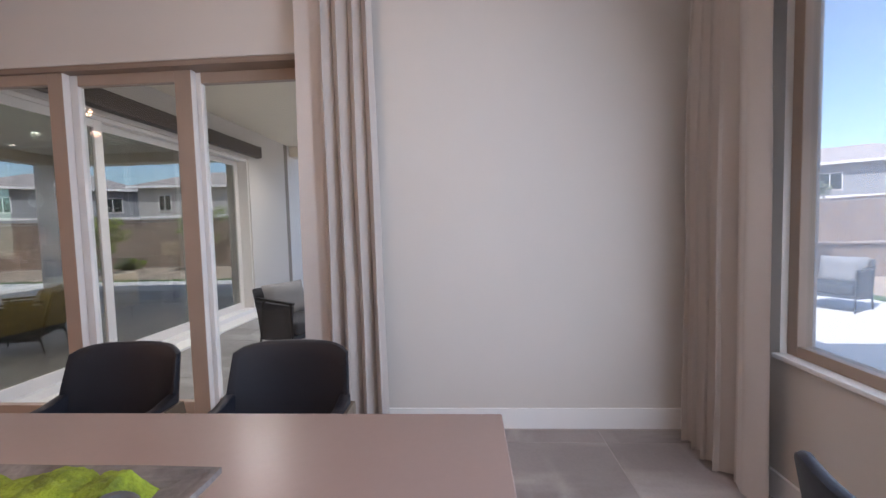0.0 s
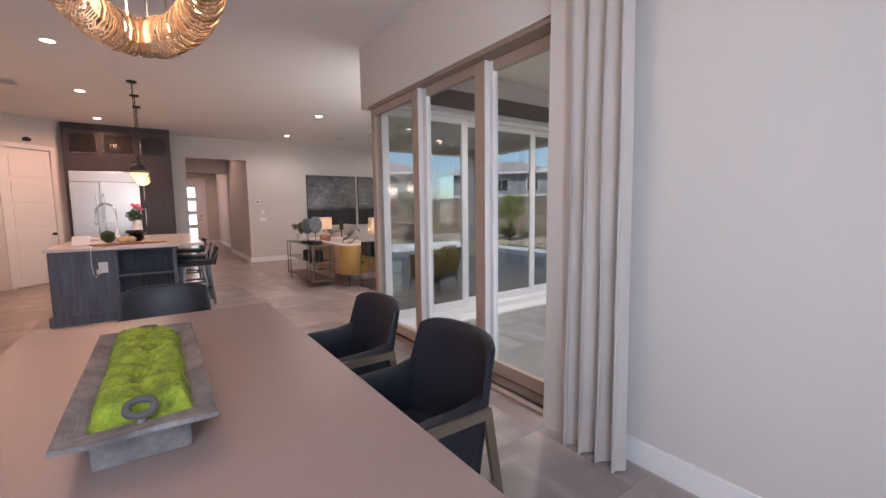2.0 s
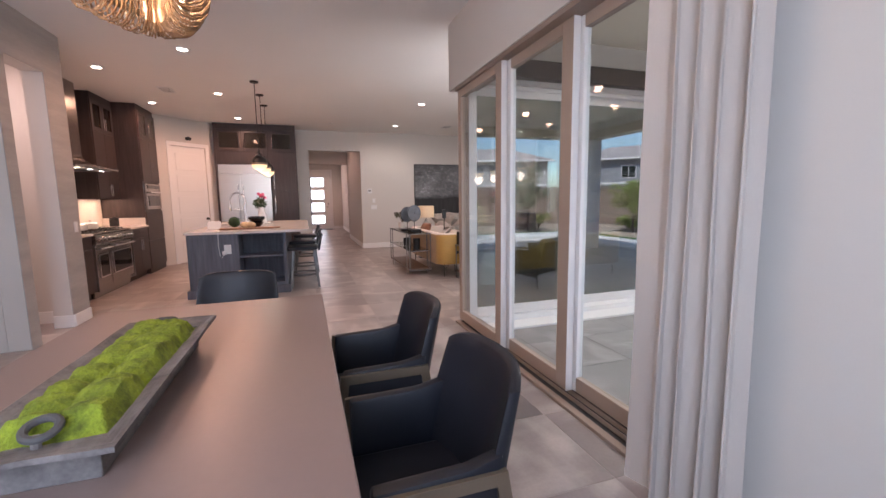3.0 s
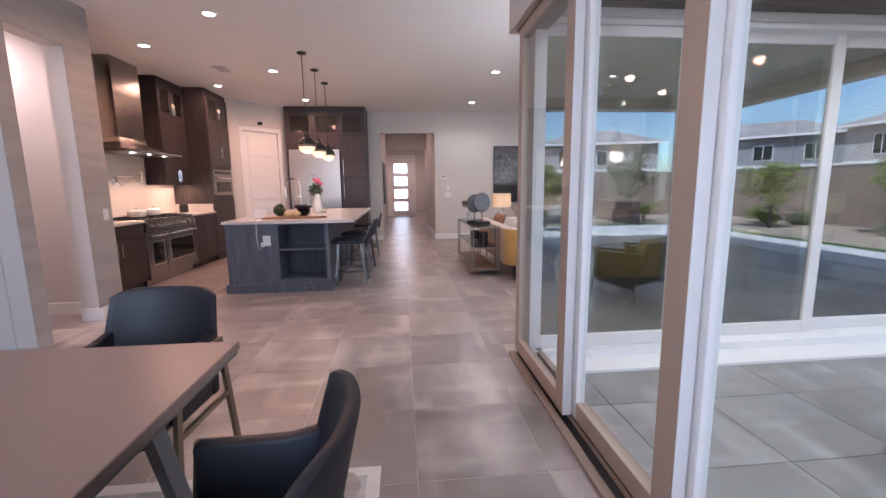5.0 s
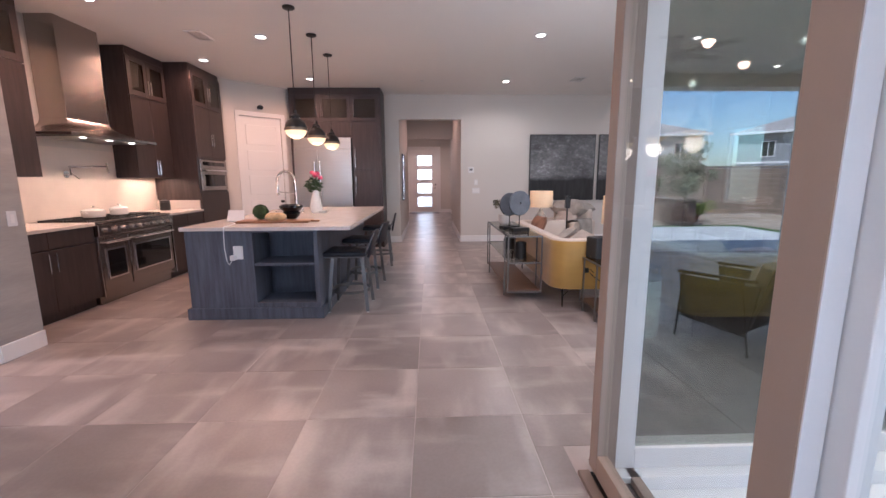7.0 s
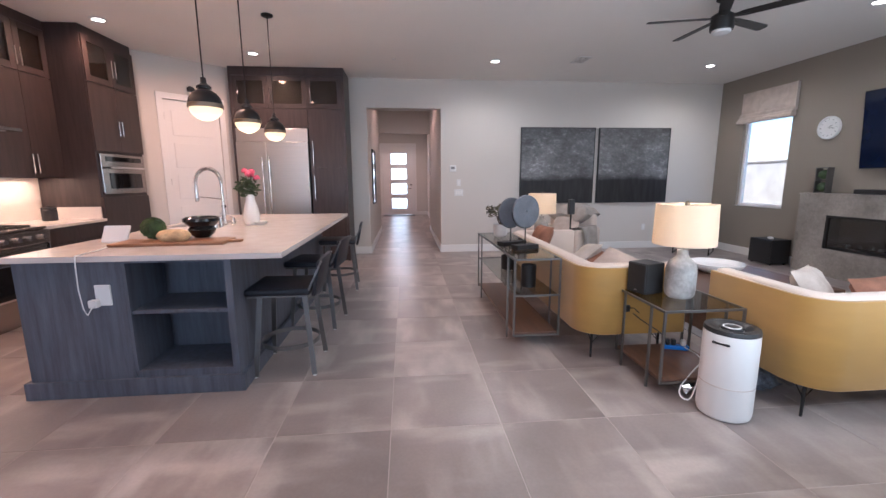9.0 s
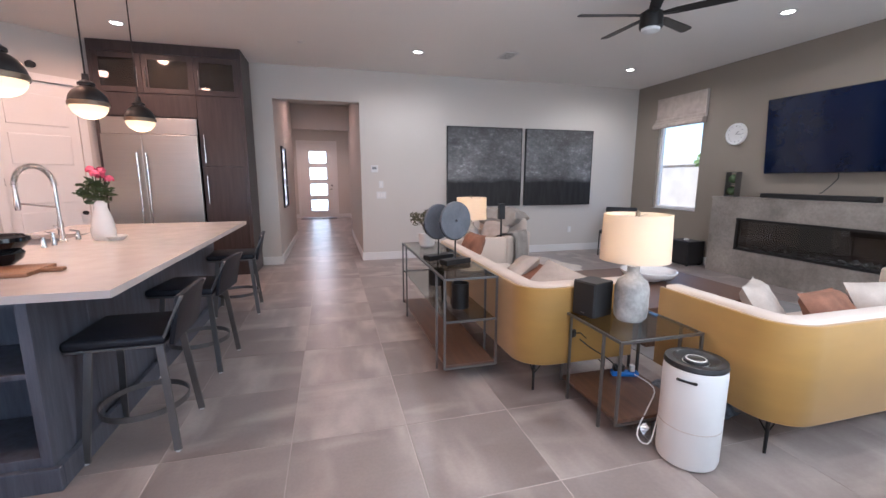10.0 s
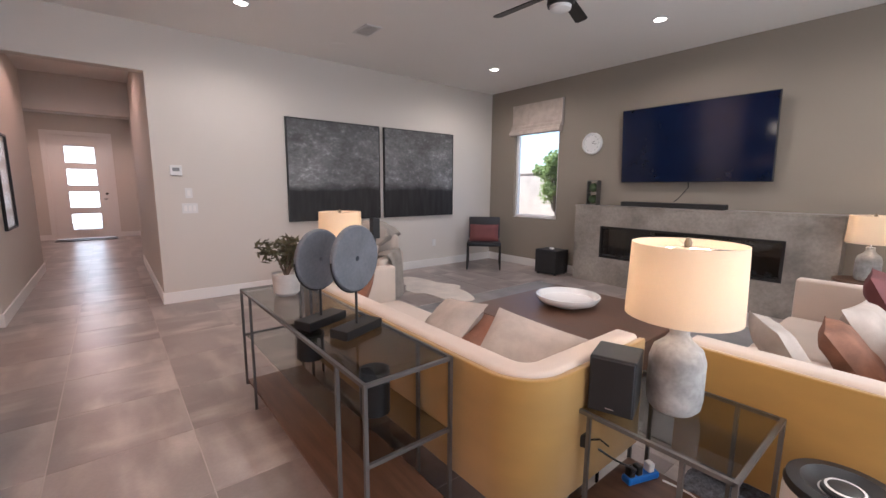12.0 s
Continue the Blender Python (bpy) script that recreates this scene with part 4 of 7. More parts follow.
ty = thing("moss_tray", "long cast stone tray with ring handles, filled with green moss", "tray", (-1.0, 0.90, 0.775))
tb = bmesh.new()
lo = [(-0.405, -0.095), (0.405, -0.095), (0.405, 0.095), (-0.405, 0.095)]
prism(lo, 0.0, 0.07, tb, 0.004)
one = bmesh.new()
rim = [((-0.475, -0.148, 0.088), (-0.385, -0.10, 0.072)), ((0.475, -0.148, 0.088), (0.385, -0.10, 0.072)), ((0.475, 0.148, 0.088), (0.385, 0.10, 0.072)), ((-0.475, 0.148, 0.088), (-0.385, 0.10, 0.072))]
ov, iv = [one.verts.new(a) for a, _ in rim], [one.verts.new(b) for _, b in rim]
for k in range(4):
    q = (k + 1) % 4
    one.faces.new((ov[k], ov[q], iv[q], iv[k]))
bmesh.ops.subdivide_edges(one, edges=one.edges[:], cuts=5, use_grid_fill=True)
for v in one.verts:
    v.co.z += 0.006 * noise.noise(v.co * 34)
    v.co.xy = v.co.xy * (1 + 0.014 * noise.noise(v.co * 27 + Vector((5, 1, 2))))
ex = bmesh.ops.extrude_face_region(one, geom=one.faces[:])
bmesh.ops.translate(one, verts=[v for v in ex["geom"] if isinstance(v, bmesh.types.BMVert)], vec=(0, 0, 0.012))
part("body", tb, STONET, ty)
part("rim", join(bmesh.new(), one), STONET, ty, "worn flared stone rim")
ms = bmesh.new()
nx, ny = 190, 52
rngm = random.Random(12)
mounds = [(-0.345 + 0.086 * i + rngm.uniform(-0.02, 0.02), -0.045 + 0.09 * j + rngm.uniform(-0.02, 0.02), rngm.uniform(0.058, 0.078)) for i in range(9) for j in range(2)]
gr = []
for i in range(nx + 1):
    row = []
    for j in range(ny + 1):
        x, y = -0.395 + 0.79 * i / nx, -0.107 + 0.214 * j / ny
        z = 0.0
        for mx_, my_, mr_ in mounds:
            d2 = ((x - mx_) ** 2 + (y - my_) ** 2) / mr_ ** 2
            if d2 < 1:
                z = max(z, 0.006 + mr_ * 0.72 * math.sqrt(1 - d2))
        edge = min(1, (0.5 - abs(i / nx - 0.5)) * 18, (0.5 - abs(j / ny - 0.5)) * 9)
        z = 0.079 + (z + 0.0045 * noise.noise((x * 60, y * 60, 0)) + 0.003 * noise.noise((x * 210, y * 210, 3))) * edge
        row.append(ms.verts.new((x, y, z)))
    gr.append(row)
for i in range(nx):
    for j in range(ny):
        ms.faces.new((gr[i][j], gr[i + 1][j], gr[i + 1][j + 1], gr[i][j + 1]))
part("moss", ms, MOSS, ty, "bright green preserved moss mounds", smooth=True)
for s in (-1, 1):
    c = Vector((s * 0.392, 0, 0.118))
    ring = [(c.x + 0.025 * math.cos(a), 0.028 * math.sin(a), c.z + 0.010 * math.cos(a) * -s) for a in [2 * math.pi * k / 20 for k in range(20)]]
    part("ring_handle", tube(ring, 0.0085, 8, closed=True), IRON, ty, "dark cast ring handle", smooth=True)
    part("handle_post", tube([(s * 0.415, 0, 0.08), (s * 0.412, 0, 0.114)], 0.009, 8), STONET, ty)

chd = thing("chandelier", "oval chandelier of champagne glass coils, lit", "chandelier", (-1.0, 0.95, CZ))
RA, RB, RZ, RT = 0.465, 0.172, -1.118, 0.056


def oval(a, k=1.0, z=0.0):
    return Vector((RA * k * math.cos(a), RB * k * math.sin(a), z))


cb = bmesh.new()
loops = 118
rngc = random.Random(31)
for k in range(loops):
    a = 2 * math.pi * k / loops
    c = oval(a, 1, RZ)
    out = Vector((math.cos(a) / RA, math.sin(a) / RB, 0)).normalized()
    r = RT * rngc.uniform(0.94, 1.07)
    tube([c + out * (r * math.cos(b)) + Vector((0, 0, 1.25 * r * math.sin(b))) for b in [2 * math.pi * q / 12 for q in range(12)]], 0.0034, 4, cb, closed=True)
tagged(part("coil", cb, COIL, chd, "champagne glass coils"), kind="stuff")
part("frame_ring", tube([oval(2 * math.pi * k / 48, 1, RZ) for k in range(48)], 0.012, 6, closed=True), BRONZE, chd)
for k in range(16):
    a = 2 * math.pi * (k + 0.5) / 16
    p = oval(a, 0.93, RZ + 0.03)
    part("rod", tube([p, Vector((p.x * 0.9, p.y * 0.9, RZ + 0.62))], 0.006, 6), CHROME, chd, "thin chrome rod")
part("upper_ring", tube([oval(2 * math.pi * k / 40, 0.84, RZ + 0.62) for k in range(40)], 0.012, 6, closed=True), BRONZE, chd)
for s in (-1, 1):
    part("suspension_rod", tube([(s * 0.25, 0, RZ + 0.62), (s * 0.25, 0, -0.02)], 0.006, 6), BRONZE, chd)
    part("cross_bar", bar((s * 0.25, -RB * 0.7, RZ + 0.62), (s * 0.25, RB * 0.7, RZ + 0.62), 0.012, 0.012), BRONZE, chd)
part("canopy", lathe([(0, 0), (0.09, 0), (0.09, -0.02), (0.07, -0.028), (0, -0.028)], 24), BRONZE, chd)
for k in range(8):
    a = 2 * math.pi * k / 8 + 0.2
    part("bulb", lathe([(0, 0.05), (0.008, 0.04), (0.012, 0.015), (0.009, -0.01), (0, -0.012)], 8, oval(a, 0.99, RZ)), WARMGL, chd, "glowing candle bulb")

# ---- kitchen ----
def pull(x, y, z0, z1, out, parent, at):
    """A straight bar pull; out: the way it stands off its door."""
    o = Vector(out) * 0.03
    bm = tube([Vector((x, y, z0)) + o, Vector((x, y, z1)) + o], 0.006, 8)
    for z in (z0 + 0.02, z1 - 0.02):
        tube([(x, y, z), Vector((x, y, z)) + o], 0.004, 6, bm)
    part("handle", bm, CHROME, parent, "brushed steel bar handle", world_of=at, smooth=True)


def front(name, axis, a0, a1, c, z0, z1, parent, at, mat, glazed=False):
    """A slab door (or a framed glass door) on a cabinet; c: its outer face, standing 20 mm proud."""
    def bb(p, q, lo, hi, d=0.02, bev=0.002):
        return box(p, q, c - d, c, lo, hi, bev) if axis == "x" else box(c - d, c, p, q, lo, hi, bev)
    g = 0.002
    if not glazed:
        return part(name, bb(a0 + g, a1 - g, z0 + g, z1 - g), mat, parent, world_of=at)
    bm = bb(a0 + g, a0 + 0.075, z0 + g, z1 - g)
    for extra in (bb(a1 - 0.075, a1 - g, z0 + g, z1 - g), bb(a0 + 0.075, a1 - 0.075, z0 + g, z0 + 0.075), bb(a0 + 0.075, a1 - 0.075, z1 - 0.075, z1 - g)):
        join(bm, extra)
    d = part(name, bm, mat, parent, world_of=at)
    part("pane", bb(a0 + 0.07, a1 - 0.07, z0 + 0.07, z1 - 0.07, 0.006, 0), SMOKE, d, "smoky glass pane", world_of=at)
    return d


# back splash and worktops
structure("trim_backsplash", box(-8.64, -5.39, -2.08, -2.066, 0.92, 1.75), BACKSP, "pale slab backsplash, lit from above", "backsplash")
for x0, x1 in ((-6.49, -5.40), (-8.64, -7.79)):
    at = ((x0 + x1) / 2, -1.72, 0)
    c = thing("base_cabinet", "dark-stained base cabinet with slab fronts", "cabinet", at, group="kitchen base cabinets")
    part("body", box(x0, x1, -2.06, -1.40, 0.10, 0.888), CAB, c, world_of=at)
    part("plinth", box(x0, x1, -2.06, -1.46, 0, 0.10), CAB, c, world_of=at)
    mid = (x0 + x1) / 2
    for p, q, hx in ((x0, mid, mid - 0.04), (mid, x1, mid + 0.04)):
        d = front("door", "x", p, q, -1.378, 0.11, 0.71, c, at, CAB)
        pull(hx, -1.378, 0.50, 0.68, (0, 1, 0), d, at)
        front("drawer", "x", p, q, -1.378, 0.72, 0.885, c, at, CAB)
    w = thing("worktop", "white quartz worktop beside the range", "worktop", (mid, -1.72, 0.888), group="kitchen worktops")
    part("slab", box(x0 - (0.0 if x0 < -8 else 0.0), x1, -2.06, -1.355, 0.888, 0.92, 0.003), QUARTZ, w, world_of=(mid, -1.72, 0.888))
up = thing("worktop_upstand", "white quartz upstand against the oven tower", "worktop", (-8.63, -1.7, 0.92))
part("slab", box(-8.64, -8.62, -2.06, -1.40, 0.92, 1.06, 0.002), QUARTZ, up, world_of=(-8.63, -1.7, 0.92))

at = (-7.14, -1.72, 0)
rg = thing("range_cooker", "wide stainless steel range with two ovens", "range", at)
part("body", box(-7.785, -6.495, -2.05, -1.39, 0.10, 0.90), STEEL, rg, world_of=at)
part("cooktop", box(-7.785, -6.495, -2.06, -1.36, 0.90, 0.925, 0.004), STEEL, rg, world_of=at)
part("control_panel", prism([(-7.785, -1.39), (-6.495, -1.39), (-6.495, -1.33), (-7.785, -1.33)], 0.765, 0.895, None, 0.008), STEEL, rg, "steel control panel", world_of=at)
part("kick_plate", box(-7.77, -6.51, -2.0, -1.43, 0.0, 0.10), STEELH, rg, world_of=at)
for k in range(9):
    kx = -6.60 - k * 0.135
    kn = lathe([(0, 0.035), (0.024, 0.035), (0.027, 0.0), (0, 0.0)], 14)
    bmesh.ops.rotate(kn, verts=kn.verts, matrix=Matrix.Rotation(radians(-90), 3, "X"))
    bmesh.ops.translate(kn, verts=kn.verts, vec=(kx, -1.33, 0.83))
    part("knob", kn, CHROME, rg, "steel control knob", world_of=at, smooth=True)
for x0, x1 in ((-6.94, -6.52), (-7.765, -6.96)):
    d = part("oven_door", box(x0, x1, -1.40, -1.36, 0.16, 0.75, 0.006), STEEL, rg, world_of=at)
    part("oven_window", box(x0 + 0.08, x1 - 0.08, -1.362, -1.354, 0.30, 0.60, 0.003), DARKGL, d, "dark oven glass", world_of=at)
    part("window_trim", holes_wall("x", -1.361, -1.350, x0 + 0.062, x1 - 0.062, 0.282, 0.618, [(x0 + 0.08, x1 - 0.08, 0.30, 0.60)]), CHROME, d, "bright steel window trim", world_of=at)
    h = tube([(x0 + 0.03, -1.31, 0.695), (x1 - 0.03, -1.31, 0.695)], 0.014, 10)
    for hx in (x0 + 0.06, x1 - 0.06):
        tube([(hx, -1.36, 0.695), (hx, -1.31, 0.695)], 0.009, 8, h)
    part("handle", h, CHROME, d, "steel towel-bar handle", world_of=at, smooth=True)
# Bright strips stand in for the highlight along the range's edges.
for ex in (-7.788, -6.494):
    part("edge_glint", box(ex - 0.004, ex + 0.004, -1.40, -1.352, 0.10, 0.76, 0.001), CHROME, rg, "bright strip put in for the edge highlight", world_of=at)
gb = bmesh.new()
for k in range(4):
    gx = -6.65 - k * 0.31
    for s in (-0.12, 0, 0.12):
        box(gx + s - 0.006, gx + s + 0.006, -1.98, -1.44, 0.926, 0.945, bm=gb)
    for yy in (-1.96, -1.71, -1.46):
        box(gx - 0.14, gx + 0.14, yy - 0.006, yy + 0.006, 0.926, 0.944, bm=gb)
part("grate", gb, BLACKM, rg, "black cast iron grates", world_of=at)
for px, py, r in ((-6.95, -1.72, 0.115), (-7.38, -1.74, 0.10)):
    p = thing("cooking_pot", "white enamel cooking pot with lid on the range", "pot", (px, py, 0.945), group="pots on the range")
    part("body", lathe([(0, 0), (r * 0.9, 0), (r, 0.015), (r, 0.07), (r * 1.04, 0.075), (r * 0.96, 0.075), (r * 0.94, 0.02), (0, 0.015)], 24), CERAM, p, smooth=True)
    part("lid", lathe([(r * 1.0, 0.076), (r * 0.9, 0.088), (r * 0.4, 0.104), (0, 0.106)], 24), CERAM, p, smooth=True)
    part("lid_knob", lathe([(0.006, 0.10), (0.008, 0.118), (0.018, 0.122), (0.016, 0.13), (0, 0.132)], 12), CHROME, p)
    for s in (-1, 1):
        part("handle", tube([(s * r, -0.025, 0.055), (s * (r + 0.028), -0.02, 0.06), (s * (r + 0.028), 0.02, 0.06), (s * r, 0.025, 0.055)], 0.006, 6), CERAM, p)

at = (-7.13, -1.75, 1.70)
hd = thing("range_hood", "tall stainless steel chimney range hood", "range hood", at)
HZ = 1.84
hb = bmesh.new()
prof = [(-6.47, -1.44), (-7.80, -1.44), (-7.80, -2.06), (-6.47, -2.06)]
tops = [(-6.83, -1.76), (-7.43, -1.76), (-7.43, -2.06), (-6.83, -2.06)]
rings = []
for k, (f, z) in enumerate(((0, HZ), (0, HZ + 0.026), (0.24, HZ + 0.046), (0.54, HZ + 0.078), (0.80, HZ + 0.115), (0.94, HZ + 0.155), (1.0, HZ + 0.21))):
    rings.append([hb.verts.new((a[0] + (b[0] - a[0]) * f, a[1] + (b[1] - a[1]) * f, z)) for a, b in zip(prof, tops)])
for a, b in zip(rings, rings[1:]):
    for k in range(4):
        hb.faces.new((a[k], a[(k + 1) % 4], b[(k + 1) % 4], b[k]))
hb.faces.new(rings[0])
part("canopy", hb, STEELH, hd, "flared steel canopy", world_of=at, smooth=True)
part("chimney", box(-7.43, -6.83, -2.06, -1.76, HZ + 0.21, CZ, 0.003), STEELH, hd, "brushed steel chimney", world_of=at)
part("filter", box(-7.7, -6.57, -2.0, -1.5, HZ - 0.008, HZ + 0.002), GUNM, hd, world_of=at)
for lx in (-6.75, -7.13, -7.5):
    part("hood_light", lathe([(0, -0.012), (0.03, -0.012), (0.03, 0.0), (0, 0.0)], 14, (lx, -1.56, HZ + 0.002)), BULB, hd, "glowing hood lamp", world_of=at)
    lamp("hood_lamp", "SPOT", pose(lx, -1.60, 1.81), 16, (1.0, 0.62, 0.38), cone=120, radius=0.02)


def upper(x0, x1, y1, z0, z1, label, doors=2):
    at = ((x0 + x1) / 2, y1 - 0.15, z0)
    c = thing("wall_cabinet", label, "cabinet", at, group="kitchen wall cabinets")
    part("body", box(x0, x1, -2.06, y1 - 0.022, z0, z1), CAB, c, world_of=at)
    w = (x1 - x0) / doors
    for k in range(doors):
        p, q = x0 + k * w, x0 + (k + 1) * w
        hx = (q - 0.03) if k % 2 == 0 else (p + 0.03)
        d = front("door", "x", p, q, y1, z0, 2.50, c, at, CAB)
        pull(hx, y1, z0 + 0.05, z0 + 0.25, (0, 1, 0), d, at)
        d = front("glass_door", "x", p, q, y1, 2.505, z1 - 0.10, c, at, CAB, True)
        pull(hx, y1, 2.56, 2.74, (0, 1, 0), d, at)
    part("crown_panel", box(x0, x1, y1 - 0.022, y1 - 0.002, z1 - 0.098, z1), CAB, c, world_of=at)
    return c


upper(-8.64, -7.85, -1.75, 1.405, CZ - 0.005, "tall dark-stained wall cabinet with glass-fronted upper doors")
upper(-6.42, -5.40, -1.75, 1.405, CZ - 0.005, "tall dark-stained wall cabinet beside the hood")
for lx in (-8.25, -5.9):
    lamp("under_cabinet_lamp", "AREA", look((lx, -1.9, 1.395), (lx, -1.9, 0)), 5.5, (1.0, 0.60, 0.36), size=(0.6, 0.05))
    s = thing("under_cabinet_light", "slim warm light strip under the wall cabinet", "light strip", (lx, -1.86, 1.405), group="under-cabinet lights")
    part("housing", box(-0.32, 0.32, -0.015, 0.015, -0.008, 0.0, 0.002), CHROME, s)

at = (-9.09, -1.72, 0)
ot = thing("oven_tower", "tall dark-stained cabinet holding a built-in steel oven", "cabinet", at)
part("body", box(-9.535, -8.645, -2.06, -1.392, 0, CZ - 0.005), CAB, ot, world_of=at)
for p, q, hx in ((-9.535, -9.09, -9.12), (-9.09, -8.645, -9.06)):
    d = front("door", "x", p, q, -1.37, 1.72, 2.50, ot, at, CAB)
    pull(hx, -1.37, 1.92, 2.10, (0, 1, 0), d, at)
    d = front("glass_door", "x", p, q, -1.37, 2.505, CZ - 0.1, ot, at, CAB, True)
    pull(hx, -1.37, 2.62, 2.82, (0, 1, 0), d, at)
front("drawer", "x", -9.535, -8.645, -1.37, 0.11, 0.62, ot, at, CAB)
front("drawer", "x", -9.535, -8.645, -1.37, 0.63, 1.17, ot, at, CAB)
ov = part("oven", box(-9.50, -8.68, -1.40, -1.36, 1.205, 1.69, 0.006), STEEL, ot, "built-in stainless steel oven", world_of=at)
part("control_strip", box(-9.42, -8.76, -1.362, -1.352, 1.60, 1.66, 0.003), DARKGL, ov, "dark control display", world_of=at)
part("oven_glass", box(-9.40, -8.80, -1.362, -1.352, 1.27, 1.46, 0.003), DARKGL, ov, "dark oven glass", world_of=at)
h = tube([(-9.45, -1.305, 1.525), (-8.73, -1.305, 1.525)], 0.013, 10)
for hx in (-9.4, -8.78):
    tube([(hx, -1.36, 1.525), (hx, -1.305, 1.525)], 0.008, 8, h)
part("handle", h, CHROME, ov, "steel bar handle", world_of=at, smooth=True)

pf = thing("pot_filler", "chrome wall-mounted folding pot filler tap", "tap", (-7.06, -2.066, 1.44))
part("wall_plate", lathe([(0, 0), (0.042, 0), (0.042, 0.012), (0, 0.012)], 18), CHROME, pf).matrix_basis = pose(0, 0, 0, -90, 0, 0)
part("arm", tube([(0, 0, 0), (0, 0.06, 0), (0, 0.06, 0.09), (-0.27, 0.09, 0.09), (-0.27, 0.09, 0.105), (-0.56, 0.07, 0.105)], 0.013, 8), CHROME, pf, smooth=True)
part("spout", tube([(-0.56, 0.07, 0.15), (-0.56, 0.07, 0.10), (-0.565, 0.07, 0.02)], 0.013, 8), CHROME, pf, smooth=True)
part("lever", tube([(0, 0.06, 0.02), (-0.07, 0.09, -0.05)], 0.009, 6), CHROME, pf)
jr = thing("canister", "black lidded canister on the worktop", "canister", (-8.40, -1.80, 0.92))
part("body", lathe([(0, 0), (0.065, 0), (0.07, 0.01), (0.07, 0.12), (0.062, 0.128), (0, 0.128)], 22), BLACKP, jr, smooth=True)
part("lid", lathe([(0.068, 0.129), (0.068, 0.15), (0.02, 0.156), (0.02, 0.17), (0, 0.172)], 22), BLACKP, jr, smooth=True)

# pantry door on the slanted wall
pdm = thing("door_pantry", "white five-panel pantry door with black knob, closed", "door", on_diag(0.415, 0, 0), kind="structure")
at = on_diag(0.415, 0, 0)
cs = diag_box(-0.05, 0.03, 0.0, 0.02, 0, 2.53, 0.003)
diag_box(0.80, 0.88, 0.0, 0.02, 0, 2.53, 0.003, cs)
diag_box(-0.05, 0.88, 0.0, 0.02, 2.53, 2.615, 0.003, cs)
part("casing", cs, TRIM, pdm, world_of=at)
part("leaf", diag_box(0.033, 0.797, -0.055, -0.02, 0.01, 2.527), TRIM, pdm, world_of=at)
for k in range(5):
    z = 0.16 + k * 0.465
    part("panel", diag_box(0.13, 0.70, -0.022, -0.012, z, z + 0.36, 0.007), TRIM, pdm, world_of=at)
kb = lathe([(0.026, 0), (0.026, 0.006), (0.009, 0.012), (0.009, 0.035), (0.026, 0.045), (0.027, 0.06), (0.018, 0.07), (0, 0.072)], 18)
kb.transform(Matrix.Translation(on_diag(0.735, -0.02, 0.95)) @ Matrix.Rotation(radians(-45), 4, "Z") @ Matrix.Rotation(radians(-90), 4, "X"))
part("door_handle", kb, BLACKM, pdm, "black door knob", world_of=at, smooth=True)
for z in (0.35, 1.3, 2.25):
    part("hinge", diag_box(0.028, 0.04, -0.02, -0.008, z, z + 0.09), BLACKM, pdm, world_of=at)
sc = thing("security_camera", "small black security camera above the pantry door", "camera", on_diag(0.40, 0.0, 2.70))
part("bracket", box(-0.035, 0.035, -0.02, 0.03, -0.03, 0.03, 0.008), BLACKP, sc)
part("housing", lathe([(0, -0.05), (0.035, -0.045), (0.04, 0.02), (0.03, 0.03), (0, 0.032)], 16), BLACKP, sc, smooth=True).matrix_basis = pose(0.05, 0.05, 0.0, 75, 0, -45)

# refrigerator wall: tall cabinets round a steel refrigerator
at = (-10.69, 0.39, 0)
fc = thing("refrigerator_surround", "dark-stained tall cabinets round the refrigerator", "cabinet", at)
part("side_panel", box(-11.015, -10.36, -0.48, -0.44, 0, CZ - 0.005), CAB, fc, world_of=at)
part("side_panel", box(-11.015, -10.36, 1.25, 1.285, 0, CZ - 0.005), CAB, fc, world_of=at)
part("tall_body", box(-11.015, -10.382, 0.70, 1.25, 0, CZ - 0.005), CAB, fc, world_of=at)
part("upper_body", box(-11.015, -10.382, -0.44, 0.70, 2.19, CZ - 0.005), CAB, fc, world_of=at)
d = front("door", "y", 0.70, 1.25, -10.36, 0.10, 1.55, fc, at, CAB)
pull(-10.36, 0.76, 1.05, 1.43, (1, 0, 0), d, at)
d = front("door", "y", 0.70, 1.25, -10.36, 1.555, 2.48, fc, at, CAB)
pull(-10.36, 0.76, 1.60, 1.98, (1, 0, 0), d, at)
for p, q, hy in ((-0.44, 0.10, 0.05), (0.10, 0.70, 0.15), (0.70, 1.25, 0.76)):
    d = front("glass_door", "y", p, q, -10.36, 2.49, 2.98, fc, at, CAB, True)
    pull(-10.36, hy, 2.56, 2.80, (1, 0, 0), d, at)
front("lift_door", "y", -0.44, 0.70, -10.36, 2.20, 2.485, fc, at, CAB)
part("crown_panel", box(-10.382, -10.362, -0.44, 1.25, 2.985, CZ - 0.005), CAB, fc, world_of=at)
at = (-10.67, 0.13, 0)
rf = thing("refrigerator", "wide stainless steel side-by-side refrigerator", "refrigerator", at)
part("body", box(-11.0, -10.36, -0.425, 0.685, 0.0, 2.18), STEELH, rf, world_of=at)
part("grille", box(-10.36, -10.335, -0.425, 0.685, 1.97, 2.18, 0.004), FRIDGE, rf, "steel top grille", world_of=at)
part("kick_plate", box(-10.36, -10.345, -0.425, 0.685, 0.0, 0.10), STEELH, rf, world_of=at)
